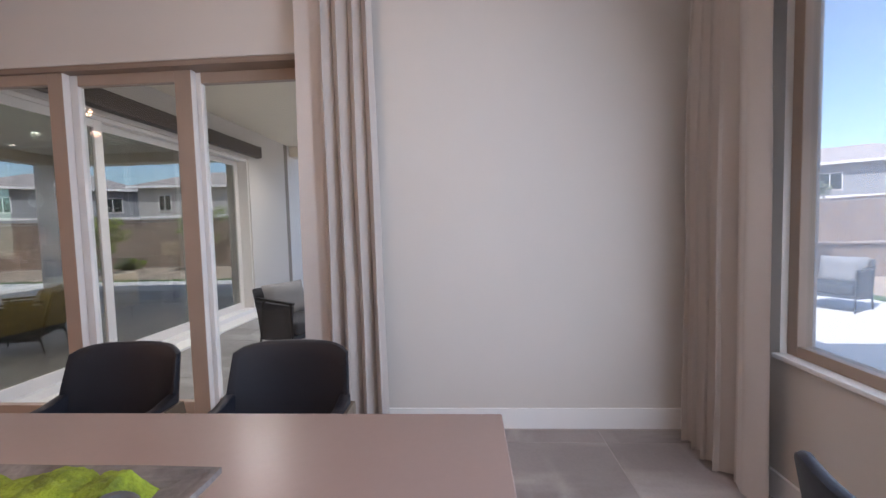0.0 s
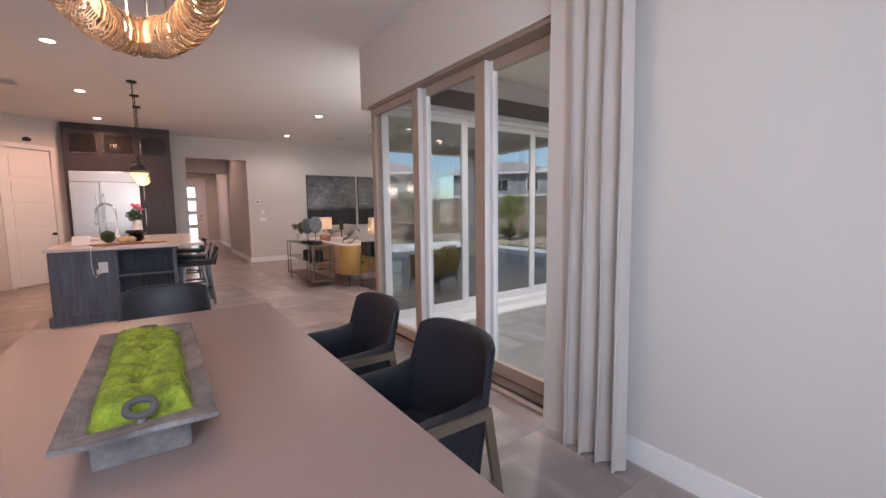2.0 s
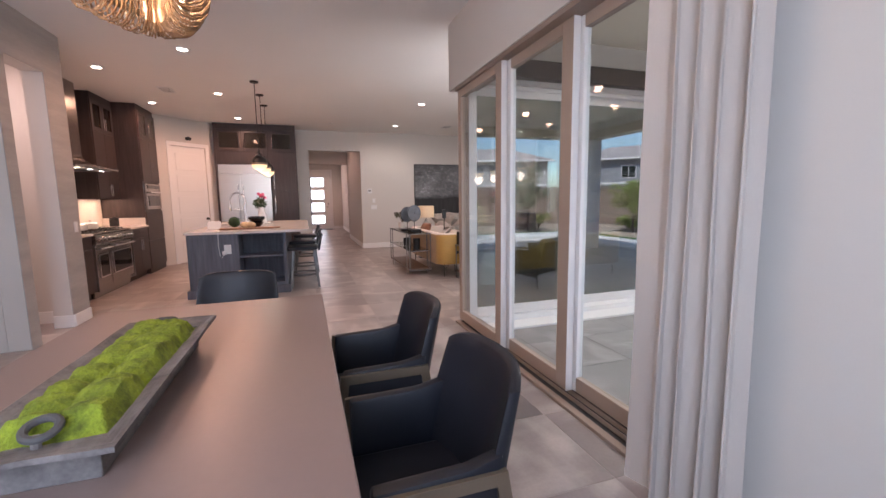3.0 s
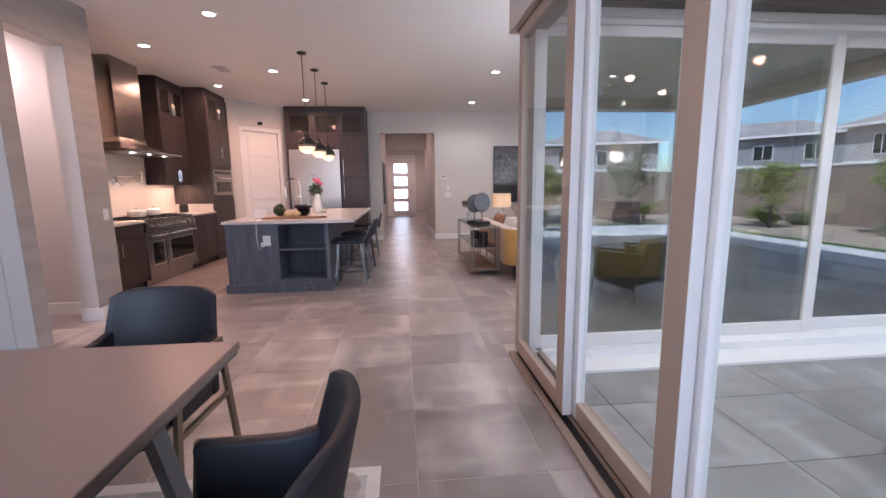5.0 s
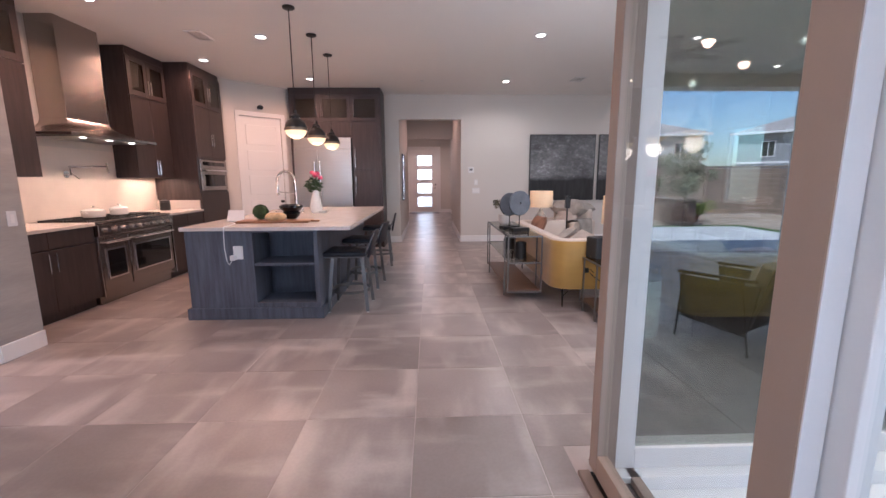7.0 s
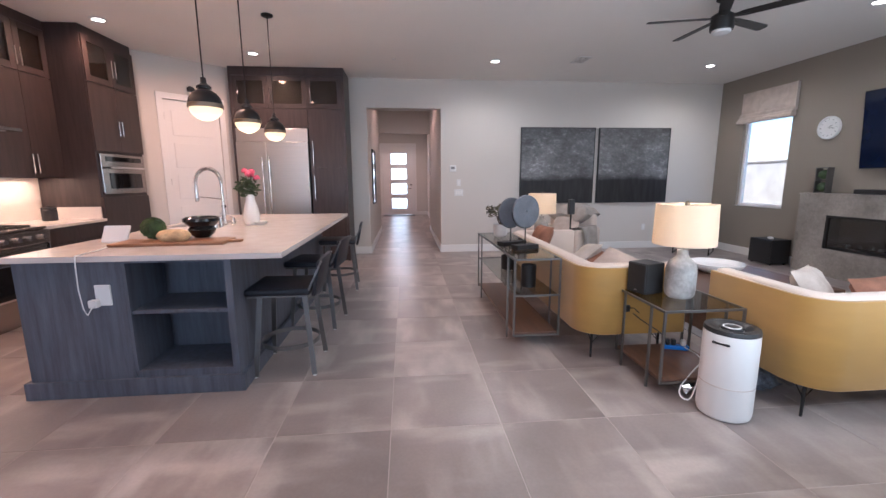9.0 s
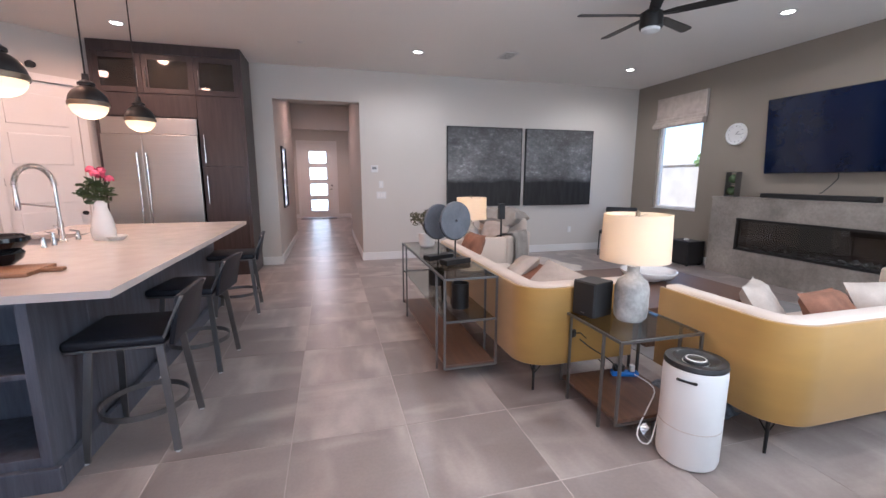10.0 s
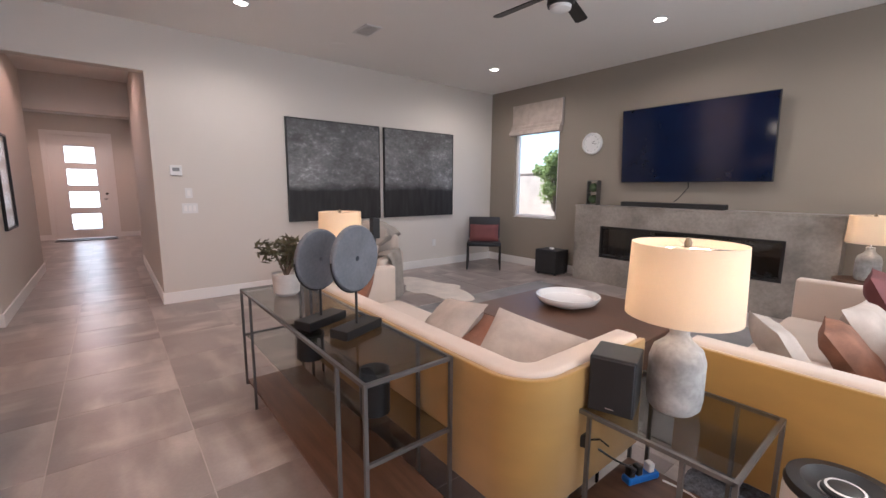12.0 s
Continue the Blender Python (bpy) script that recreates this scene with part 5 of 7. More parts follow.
for p, q, hy in ((-0.425, 0.03, -0.02), (0.034, 0.685, 0.085)):
    d = part("door", box(-10.36, -10.30, p, q, 0.105, 1.962, 0.006), FRIDGE, rf, "brushed steel door", world_of=at)
    h = tube([(-10.24, hy, 0.55), (-10.24, hy, 1.72)], 0.012, 10)
    for z in (0.62, 1.65):
        tube([(-10.30, hy, z), (-10.24, hy, z)], 0.008, 8, h)
    part("handle", h, CHROME, d, "long tubular steel handle", world_of=at, smooth=True)

# island
at = (-7.45, 0.5, 0)
isl = thing("kitchen_island", "charcoal-stained kitchen island with open end shelves", "island", at)
bd = box(-8.90, -6.40, -0.13, 0.98, 0.0, 0.885)
part("body", bd, ISLW, isl, world_of=at)
part("end_panel", box(-6.40, -5.975, -0.13, 0.49, 0.10, 0.885, 0.003), ISLW, isl, world_of=at)
part("shelf_side", box(-6.40, -5.975, 1.09, 1.135, 0.10, 0.885, 0.003), ISLW, isl, world_of=at)
part("shelf_top", box(-6.40, -5.975, 0.49, 1.09, 0.865, 0.885), ISLW, isl, world_of=at)
part("shelf_divider", box(-6.38, -5.975, 0.491, 0.51, 0.16, 0.865, 0.002), ISLW, isl, world_of=at)
part("shelf", box(-6.40, -5.985, 0.51, 1.09, 0.535, 0.56, 0.003), ISLW, isl, "open shelf board", world_of=at)
part("shelf", box(-6.40, -5.985, 0.49, 1.09, 0.10, 0.16, 0.003), ISLW, isl, "open shelf board", world_of=at)
part("shelf_back", box(-6.42, -6.40, 0.49, 1.135, 0.1, 0.885), ISLW, isl, world_of=at)
pl = box(-8.92, -5.985, -0.165, -0.13, 0.0, 0.115, 0.004)
box(-5.985, -5.955, -0.165, 1.165, 0.0, 0.115, 0.004, bm=pl)
box(-8.92, -5.985, 1.135, 1.165, 0.0, 0.115, 0.004, bm=pl)
part("plinth", pl, ISLW, isl, "charcoal plinth", world_of=at)
part("knee_wall", box(-8.90, -6.40, 0.98, 1.12, 0.0, 0.885), ISLW, isl, world_of=at)
iw = thing("island_worktop", "pale quartz island worktop with overhang", "worktop", (-7.45, 0.65, 0.885))
ht = bmesh.new()
for x0, x1, y0, y1 in ((-8.963, -8.15, -0.152, 1.458), (-7.50, -5.937, -0.152, 1.458), (-8.15, -7.50, -0.152, -0.06), (-8.15, -7.50, 0.36, 1.458)):
    box(x0, x1, y0, y1, 0.885, 0.92, bm=ht)
bmesh.ops.remove_doubles(ht, verts=ht.verts, dist=0.0005)
part("slab", ht, QUARTZ, iw, world_of=(-7.45, 0.65, 0.885))
sk = part("sink", box(-8.13, -7.52, -0.04, 0.34, 0.70, 0.712), STEEL, iw, "undermounted steel sink", world_of=(-7.45, 0.65, 0.885))
sb = box(-8.15, -8.13, -0.06, 0.36, 0.70, 0.884)
box(-7.52, -7.50, -0.06, 0.36, 0.70, 0.884, bm=sb)
box(-8.13, -7.52, -0.06, -0.04, 0.70, 0.884, bm=sb)
box(-8.13, -7.52, 0.34, 0.36, 0.70, 0.884, bm=sb)
part("sink_wall", sb, STEEL, sk, world_of=(-7.45, 0.65, 0.885))

fa = thing("kitchen_tap", "tall chrome spring-neck kitchen tap at the sink", "tap", (-7.62, 0.43, 0.92))
part("base", lathe([(0, 0), (0.03, 0), (0.03, 0.01), (0.02, 0.02), (0.018, 0.16), (0, 0.16)], 18), CHROME, fa, smooth=True)
arc = [(0, 0, 0.16), (0, 0, 0.42)] + [(0, -0.12 + 0.12 * math.cos(a), 0.42 + 0.14 * math.sin(a)) for a in [math.pi * k / 12 for k in range(1, 13)]] + [(0, -0.24, 0.36)]
part("neck", tube(arc, 0.011, 10), CHROME, fa, smooth=True)
sp = bmesh.new()
for k in range(46):
    f = k / 45 * (len(arc) - 2.01)
    i, u = int(f), f - int(f)
    a, b = Vector(arc[i + 1 if i + 1 < len(arc) else -1]), Vector(arc[min(i + 2, len(arc) - 1)])
    p, d = a.lerp(b, u), (b - a).normalized()
    s = d.orthogonal().normalized()
    q = d.cross(s)
    tube([p + 0.018 * (math.cos(t) * s + math.sin(t) * q) for t in [2 * math.pi * m / 10 for m in range(10)]], 0.0025, 4, sp, closed=True)
tagged(part("spring", sp, CHROME, fa, "chrome spring coil"), kind="stuff")
part("spray_head", lathe([(0, 0), (0.016, 0.0), (0.02, 0.03), (0.015, 0.12), (0, 0.12)], 14, (0, -0.24, 0.24)), CHROME, fa, smooth=True)
part("holder_arm", tube([(0, 0, 0.26), (0, -0.24, 0.29)], 0.006, 8), CHROME, fa)
part("lever", tube([(0.018, 0, 0.10), (0.08, 0.0, 0.13)], 0.006, 8), CHROME, fa)
for k, (dx, dy, hh) in enumerate(((0.16, 0.03, 0.09), (0.27, 0.03, 0.07), (-0.14, 0.03, 0.07))):
    t = thing("soap_dispenser", "small chrome deck-mounted dispenser by the sink", "dispenser", (-7.62 + dx, 0.43 + dy, 0.92), group="sink dispensers")
    part("body", lathe([(0, 0), (0.02, 0), (0.016, 0.012), (0.013, hh), (0, hh)], 14), CHROME, t, smooth=True)
    part("spout", tube([(0, 0, hh - 0.005), (0, -0.05, hh + 0.005)], 0.006, 8), CHROME, t)

cbd = thing("cutting_board", "long acacia wood cutting board on the island", "cutting board", (-6.42, 0.58, 0.92), 3)
part("board", box(-0.13, 0.13, -0.37, 0.37, 0, 0.022, 0.006), BOARD, cbd, smooth=True)
part("board_handle", box(-0.025, 0.025, 0.37, 0.46, 0.002, 0.02, 0.006), BOARD, cbd, smooth=True)
lt = thing("lettuce", "dark green lettuce head on the cutting board", "lettuce", (-6.50, 0.40, 0.942))
lb = bmesh.new()
rl = random.Random(2)
for k in range(46):
    a, e = rl.uniform(0, 6.28), rl.uniform(-0.2, 1.4)
    n1 = Vector((math.cos(a) * math.cos(e), math.sin(a) * math.cos(e), math.sin(e)))
    c = Vector((0, 0, 0.08)) + n1 * 0.066
    s1 = n1.orthogonal().normalized()
    s2 = n1.cross(s1)
    mid = lb.verts.new(c + n1 * 0.012)
    rim_v = [lb.verts.new(c + 0.056 * (math.cos(t) * s1 + math.sin(t) * s2) - n1 * (0.004 + 0.012 * (m % 2))) for m, t in enumerate([2 * math.pi * q / 9 for q in range(9)])]
    for q in range(9):
        lb.faces.new((mid, rim_v[q], rim_v[(q + 1) % 9]))
part("leaves", lb, LETTUCE, lt)
part("core", lathe([(0, 0.0), (0.04, 0.01), (0.055, 0.05), (0.04, 0.09), (0, 0.10)], 14), LETTUCE, lt)
br = thing("bread_loaf", "long pale crusty loaf on the cutting board", "bread", (-6.38, 0.60, 0.942), 8)
bl = bmesh.new()
tube([(0.004 * math.sin(k), -0.105 + 0.21 * k / 12, 0.04) for k in range(13)], [0.012, 0.032, 0.04, 0.044, 0.042, 0.045, 0.043, 0.045, 0.042, 0.044, 0.04, 0.03, 0.012], 12, bl)
part("loaf", bl, BREAD, br, smooth=True)
bw = thing("black_bowl", "glossy black double-lipped bowl on the island", "bowl", (-6.58, 0.70, 0.942))
part("bowl", lathe([(0, 0), (0.05, 0.0), (0.085, 0.03), (0.095, 0.06), (0.082, 0.078), (0.105, 0.10), (0.125, 0.125), (0.122, 0.145), (0.10, 0.155), (0.085, 0.14), (0.06, 0.09), (0, 0.075)], 30), DARKGL, bw, smooth=True)
tb_ = thing("tablet_stand", "white tablet display leaning on the island", "tablet", (-6.50, 0.12, 0.92), 0)
part("screen", box(-0.008, 0.008, -0.09, 0.09, 0.0, 0.13, 0.005), WHITEP, tb_).matrix_basis = pose(0, 0, 0.004, 0, -28, 0)
part("foot", box(-0.07, 0.005, -0.05, 0.05, 0.0, 0.012, 0.004), WHITEP, tb_)
oc = thing("wall_outlet", "white outlet plate with charger on the island end", "outlet", (-5.965, 0.37, 0.67))
part("plate", box(-0.01, 0.002, -0.045, 0.045, -0.065, 0.065, 0.003), WHITEP, oc)
part("charger", box(0.002, 0.045, -0.065, -0.015, -0.07, -0.02, 0.008), WHITEP, oc, "white plug charger")
cd = thing("charging_cable", "white charging cable hanging over the island edge", "cable", (-5.93, 0.25, 0.92))
part("cable", tube([(-0.42, -0.05, 0.005), (-0.25, 0.0, 0.006), (-0.08, 0.02, 0.006), (0.0, 0.02, 0.004), (0.008, 0.02, -0.06), (0.006, 0.015, -0.2), (0.01, 0.03, -0.32), (0.012, 0.05, -0.36), (0.012, 0.09, -0.30), (0.01, 0.10, -0.29)], 0.0035, 6), WHITEP, cd, smooth=True)
vs = thing("flower_vase", "white ceramic jug holding pink flowers on the island", "vase", (-7.66, 0.68, 0.92))
part("jug", lathe([(0, 0), (0.062, 0), (0.076, 0.02), (0.08, 0.08), (0.066, 0.17), (0.042, 0.25), (0.045, 0.305), (0.039, 0.305), (0.034, 0.25), (0, 0.22)], 28), CERAM, vs, smooth=True)
part("saucer", lathe([(0, 0.0), (0.05, 0.0), (0.08, 0.03), (0.075, 0.034), (0.045, 0.01), (0, 0.008)], 22, (0.0, 0.075, 0)), CERAM, vs, smooth=True)
rf_ = random.Random(4)
for k in range(7):
    a, r = rf_.uniform(0, 6.28), rf_.uniform(0.02, 0.085)
    h = rf_.uniform(0.46, 0.54)
    end = Vector((r * math.cos(a), r * math.sin(a), h))
    part("stem", tube([(0, 0, 0.24), end * 0.7 + Vector((0, 0, 0.08)), end], 0.003, 5), LEAF, vs)
    bm = bmesh.new()
    for q in range(14):
        d = Vector((rf_.gauss(0, 1), rf_.gauss(0, 1), abs(rf_.gauss(0, 1)))).normalized()
        s = d.orthogonal().normalized()
        u = d.cross(s)
        c = end + d * 0.022
        bm.faces.new([bm.verts.new(c + 0.021 * (math.cos(t) * s + math.sin(t) * u) + d * 0.006 * (m % 2)) for m, t in enumerate([2 * math.pi * w / 6 for w in range(6)])])
    part("blossom", bm, FLOWER, vs, "pink blossom")
fl = bmesh.new()
leaves(fl, (0, -0.02, 0.37), 0.12, 130, 0.045, rf_, 0.8)
tagged(part("foliage", fl, LEAF, vs, "dark green foliage"), kind="stuff")


def stool():
    """Counter stool; faces local -y."""
    t = thing("counter_stool", "black upholstered counter stool with grey metal legs", "stool", group="counter stools")
    part("seat", box(-0.215, 0.215, -0.235, 0.20, 0.585, 0.635, 0.018, seg=3), LEATHER, t, smooth=True)
    part("seat_plate", box(-0.205, 0.205, -0.225, 0.19, 0.572, 0.585, 0.003), GUNM, t)
    part("backrest", box(-0.20, 0.20, -0.014, 0.014, -0.13, 0.13, 0.012), LEATHER, t, smooth=True).matrix_basis = pose(0, 0.245, 0.70, -12, 0, 0)
    for s in (-1, 1):
        part("back_post", bar((s * 0.195, 0.17, 0.575), (s * 0.195, 0.285, 0.82), 0.03, 0.012, up=(0, 1, 0)), GUNM, t)
        for u in (-1, 1):
            lg = part("leg", bar((s * 0.15, u * 0.15, 0.58), (s * 0.205, u * 0.20, 0.008), 0.034, 0.014, up=(s, 0, 0)), GUNM, t, "flat grey metal leg")
            part("foot_pad", lathe([(0, 0), (0.012, 0), (0.012, 0.008), (0, 0.008)], 10, (s * 0.205, u * 0.20, 0)), WHITEP, lg)
    part("foot_ring", lathe([(0.200, 0.19), (0.206, 0.19), (0.206, 0.22), (0.200, 0.22), (0.200, 0.19)], 40), GUNM, t, "round steel foot ring")
    return t


st = stool()
st.matrix_world = pose(-6.34, 1.37, 0)
copy_thing(st, pose(-7.26, 1.385, 0, 0, 0, -6))
copy_thing(st, pose(-8.58, 1.40, 0, 0, 0, 4))


def pendant(x):
    t = thing("pendant_light", "black and brass dome pendant with lit opal globe", "pendant light", (x, 0.79, CZ), group="island pendants")
    part("canopy", lathe([(0, 0), (0.062, 0), (0.062, -0.015), (0.05, -0.022), (0, -0.022)], 22), BLACKM, t, smooth=True)
    part("rod", tube([(0, 0, -0.02), (0, 0, -1.05)], 0.0055, 8), BLACKM, t)
    part("socket", lathe([(0, 0), (0.018, 0), (0.022, -0.04), (0.05, -0.06), (0.05, -0.075), (0, -0.075)], 18, (0, 0, -1.02)), BLACKM, t, smooth=True)
    z0 = -1.21
    dome = [(0.04, 0.118)] + [(0.114 * math.cos(a), 0.114 * math.sin(a)) for a in [radians(70 - 10 * k) for k in range(8)]] + [(0.11, 0.0), (0.035, 0.105)]
    part("dome", lathe(dome, 30, (0, 0, z0)), BLACKM, t, "black metal dome", smooth=True)
    part("band", lathe([(0.116, 0.006), (0.119, 0.003), (0.119, -0.022), (0.116, -0.025), (0.111, -0.024), (0.111, 0.005), (0.116, 0.006)], 30, (0, 0, z0)), BRONZE, t, "brass band")
    part("globe", lathe([(0.11, -0.02)] + [(0.11 * math.cos(a), -0.02 - 0.09 * math.sin(a)) for a in [radians(12 * k) for k in range(1, 7)]] + [(0.035, -0.107), (0, -0.11)], 30, (0, 0, z0)), PENDGL, t, "glowing opal glass bowl", smooth=True)
    return t


for px in (-6.63, -7.45, -8.27):
    pendant(px)
    lamp("pendant_lamp", "POINT", pose(px, 0.79, 1.74), 4, (1.0, 0.78, 0.55), radius=0.1)

# hall and entrance
at = (-19.55, 1.99, 0)
fd = thing("door_front", "tall front door with four frosted glass lites, closed", "door", at, kind="structure")
cs = box(-19.5, -19.48, 1.30, 1.40, 0, 2.62, 0.003)
box(-19.5, -19.48, 2.58, 2.68, 0, 2.62, 0.003, bm=cs)
box(-19.5, -19.48, 1.30, 2.68, 2.62, 2.72, 0.003, bm=cs)
part("casing", cs, TRIM, fd, world_of=at)
lv = holes_wall("y", -19.58, -19.535, 1.40, 2.58, 0.01, 2.62, [(1.72, 2.30, z, z + 0.40) for z in (0.24, 0.81, 1.38, 1.95)])
part("leaf", lv, TRIM, fd, "pale painted door leaf", world_of=at)
for z in (0.24, 0.81, 1.38, 1.95):
    p = part("lite", box(-19.562, -19.554, 1.72, 2.30, z, z + 0.40), CLEAR, fd, "glass lite", world_of=at)
    p.visible_shadow = False
part("door_handle", tube([(-19.535, 2.47, 1.02), (-19.48, 2.47, 1.02), (-19.48, 2.40, 1.02)], 0.011, 8), BLACKM, fd, "black lever handle", world_of=at)
part("deadbolt", lathe([(0, 0), (0.03, 0), (0.03, 0.012), (0, 0.014)], 16), BLACKM, fd).matrix_basis = pose(0.015, 0.48, 1.16, 0, 90, 0)
mat_ = thing("door_mat", "dark flat doormat at the front door", "doormat", (-19.15, 1.99, 0))
part("mat", box(-0.28, 0.28, -0.6, 0.6, 0.001, 0.014, 0.004), BLACKP, mat_)
mr_ = thing("wall_mirror", "tall mirror in thin black frame on the hall wall", "mirror", (-12.1, 1.58, 1.42))
part("frame", holes_wall("x", 0.0, 0.03, -0.34, 0.34, -0.54, 0.54, [(-0.32, 0.32, -0.52, 0.52)]), BLACKM, mr_)
part("mirror_glass", box(-0.32, 0.32, 0.0, 0.015, -0.52, 0.52), CHROME, mr_, "silvered mirror glass")
structure("backdrop", box(-26.2, -26, -6, 10, -0.3, 6), glow("white_daylight", (1.0, 0.97, 0.95), 1.6), "plain bright daylight beyond the front door", "backdrop")
structure("porch", box(-26, -19.65, -2, 6, -0.3, -0.05), DECK, "pale concrete entrance porch", "pavement")


def plate(name, label, at, rz, w, h, keys):
    t = thing(name, label, name.split("_")[-1], at, rz)
    part("plate", box(-w / 2, w / 2, -0.006, 0, -h / 2, h / 2, 0.002), WHITEP, t)
    for k in range(keys):
        x = (k - (keys - 1) / 2) * 0.046
        part("rocker", box(x - 0.016, x + 0.016, -0.010, -0.006, -0.033, 0.033, 0.002), TRIM, t)
    return t


plate("light_switch", "white rocker light switch plate on the wall end", (-5.29, -1.0225, 1.075), 180, 0.075, 0.118, 1)
plate("light_switch", "white single rocker switch on the living room wall", (-11.02, 3.23, 1.30), 90, 0.075, 0.118, 1)
plate("light_switch", "white triple rocker switch on the living room wall", (-11.02, 3.23, 1.12), 90, 0.165, 0.118, 3)
plate("power_outlet", "white outlet on the living room wall", (-11.02, 6.9, 0.42), 90, 0.072, 0.115, 1)
th = thing("thermostat", "square white wall thermostat", "thermostat", (-11.02, 3.12, 1.56), 90)
part("body", box(-0.06, 0.06, -0.022, 0, -0.06, 0.06, 0.008), WHITEP, th)
part("display", box(-0.035, 0.035, -0.024, -0.021, -0.01, 0.03), GUNM, th)

# ---- living room ----
def rounded_u(L, D, r, off, n=7):
    """Outline of a sofa shell, open to local +y: from the left arm's front round the back to the right arm's front, drawn in by off."""
    x0, x1, y0, y1 = -L / 2 + off, L / 2 - off, off, D
    rr = max(0.02, r - off)
    pts = [(x0, y1)]
    pts += [(x0 + rr - rr * math.cos(a), y0 + rr - rr * math.sin(a)) for a in [math.pi / 2 * k / n for k in range(n + 1)]]
    pts += [(x1 - rr + rr * math.sin(a), y0 + rr - rr * math.cos(a)) for a in [math.pi / 2 * k / n for k in range(n + 1)]]
    return pts + [(x1, y1)]


def u_wall(L, D, r, o0, o1, z0, z1, bm=None, bev=0.0):
    outer, inner = rounded_u(L, D, r, o0), rounded_u(L, D, r, o1)
    bm = bm or bmesh.new()
    one = bmesh.new()
    rows = [[one.verts.new((x, y, z)) for x, y in pts] for pts, z in ((outer, z0), (outer, z1), (inner, z1), (inner, z0))]
    n = len(outer)
    for a, b in zip(rows, rows[1:] + rows[:1]):
        for k in range(n - 1):
            one.faces.new((a[k], a[k + 1], b[k + 1], b[k]))
    one.faces.new([r_[0] for r_ in rows])
    one.faces.new([r_[-1] for r_ in rows][::-1])
    bmesh.ops.recalc_face_normals(one, faces=one.faces)
    if bev:
        bmesh.ops.bevel(one, geom=[e for e in one.edges if e.calc_face_angle(0) > 1.0], offset=bev, segments=3, affect="EDGES", profile=0.5)
    return join(bm, one)


def sofa(L, D, at, rz, label):
    """Shell sofa; its back lies on local y = 0 and it faces local +y."""
    t = thing("sofa", label, "sofa", at, rz, group="sofas round the coffee table")
    part("shell", u_wall(L, D, 0.20, 0.0, 0.028, 0.22, 0.725, bev=0.006), GOLD, t, "mustard velvet outer shell", smooth=True)
    part("lining", u_wall(L, D - 0.01, 0.20, 0.026, 0.135, 0.24, 0.742, bev=0.022), CREAM, t, "cream padded inner back and rim", smooth=True)
    part("underside", prism(rounded_u(L, D, 0.20, 0.004), 0.222, 0.26), GOLD, t)
    part("seat_base", box(-L / 2 + 0.12, L / 2 - 0.12, 0.12, D - 0.02, 0.25, 0.34, 0.01), CREAM, t)
    w = (L - 0.27) / 2
    for k in (0, 1):
        x0 = -L / 2 + 0.135 + k * w
        part("seat_cushion", box(x0 + 0.004, x0 + w - 0.004, 0.14, D + 0.01, 0.34, 0.46, 0.035, seg=3), CREAM, t, smooth=True)
    for sx in (-1, 1):
        for y in (0.14, D - 0.12):
            x = sx * (L / 2 - 0.12)
            lg = part("leg", tube([(x, y, 0.225), (x, y, 0.0)], [0.011, 0.008], 8), BLACKM, t, "slim black metal leg")
            part("brace", tube([(x, y, 0.11), (x - sx * 0.10, y, 0.222)], 0.004, 6), BLACKM, lg)
            part("brace", tube([(x, y, 0.11), (x, y + (0.10 if y < 0.3 else -0.10), 0.222)], 0.004, 6), BLACKM, lg)
    return t


sofa(2.18, 0.80, (-7.20, 3.50, 0), 0, "mustard velvet sofa with cream lining behind the console table")
sofa(2.14, 0.80, (-5.19, 5.44, 0), 90, "mustard velvet sofa with cream lining, back to the sliding door")


def pillow(mat_p, at, rx, ry, rz, w, d, h, label):
    t = thing("throw_pillow", label, "pillow", at, group="sofa pillows")
    p = part("cover", cushion(w, d, h), mat_p, t, smooth=True)
    p.matrix_basis = pose(0, 0, 0, rx, ry, rz)
    zs = [(p.matrix_basis @ v.co).z for v in p.data.vertices]
    p.location.z = -min(zs)
    return t


OAT, RUS = "oatmeal woven throw pillow on the sofa", "rust-brown throw pillow on the sofa"
pillow(PILLOWW, (-6.47, 3.93, 0.455), 36, 12, 24, 0.46, 0.40, 0.14, OAT)
pillow(PILLOWB, (-6.72, 3.88, 0.50), 26, 0, 6, 0.46, 0.40, 0.12, RUS)
pillow(PILLOWW, (-6.98, 3.86, 0.455), 42, -10, -14, 0.44, 0.40, 0.14, OAT)
pillow(PILLOWB, (-8.0, 3.80, 0.455), 66, 0, 6, 0.40, 0.40, 0.14, RUS)
pillow(PILLOWW, (-5.74, 4.93, 0.44), 0, 58, 30, 0.38, 0.38, 0.14, OAT)
pillow(PILLOWB, (-5.53, 5.20, 0.43), 0, 52, 8, 0.38, 0.38, 0.15, RUS)
pillow(PILLOWW, (-5.48, 5.54, 0.44), 0, 58, -8, 0.40, 0.40, 0.14, OAT)
pillow(PILLOWM, (-5.46, 6.05, 0.455), 0, 62, 4, 0.50, 0.50, 0.16, "large rust-red throw pillow on the sofa")


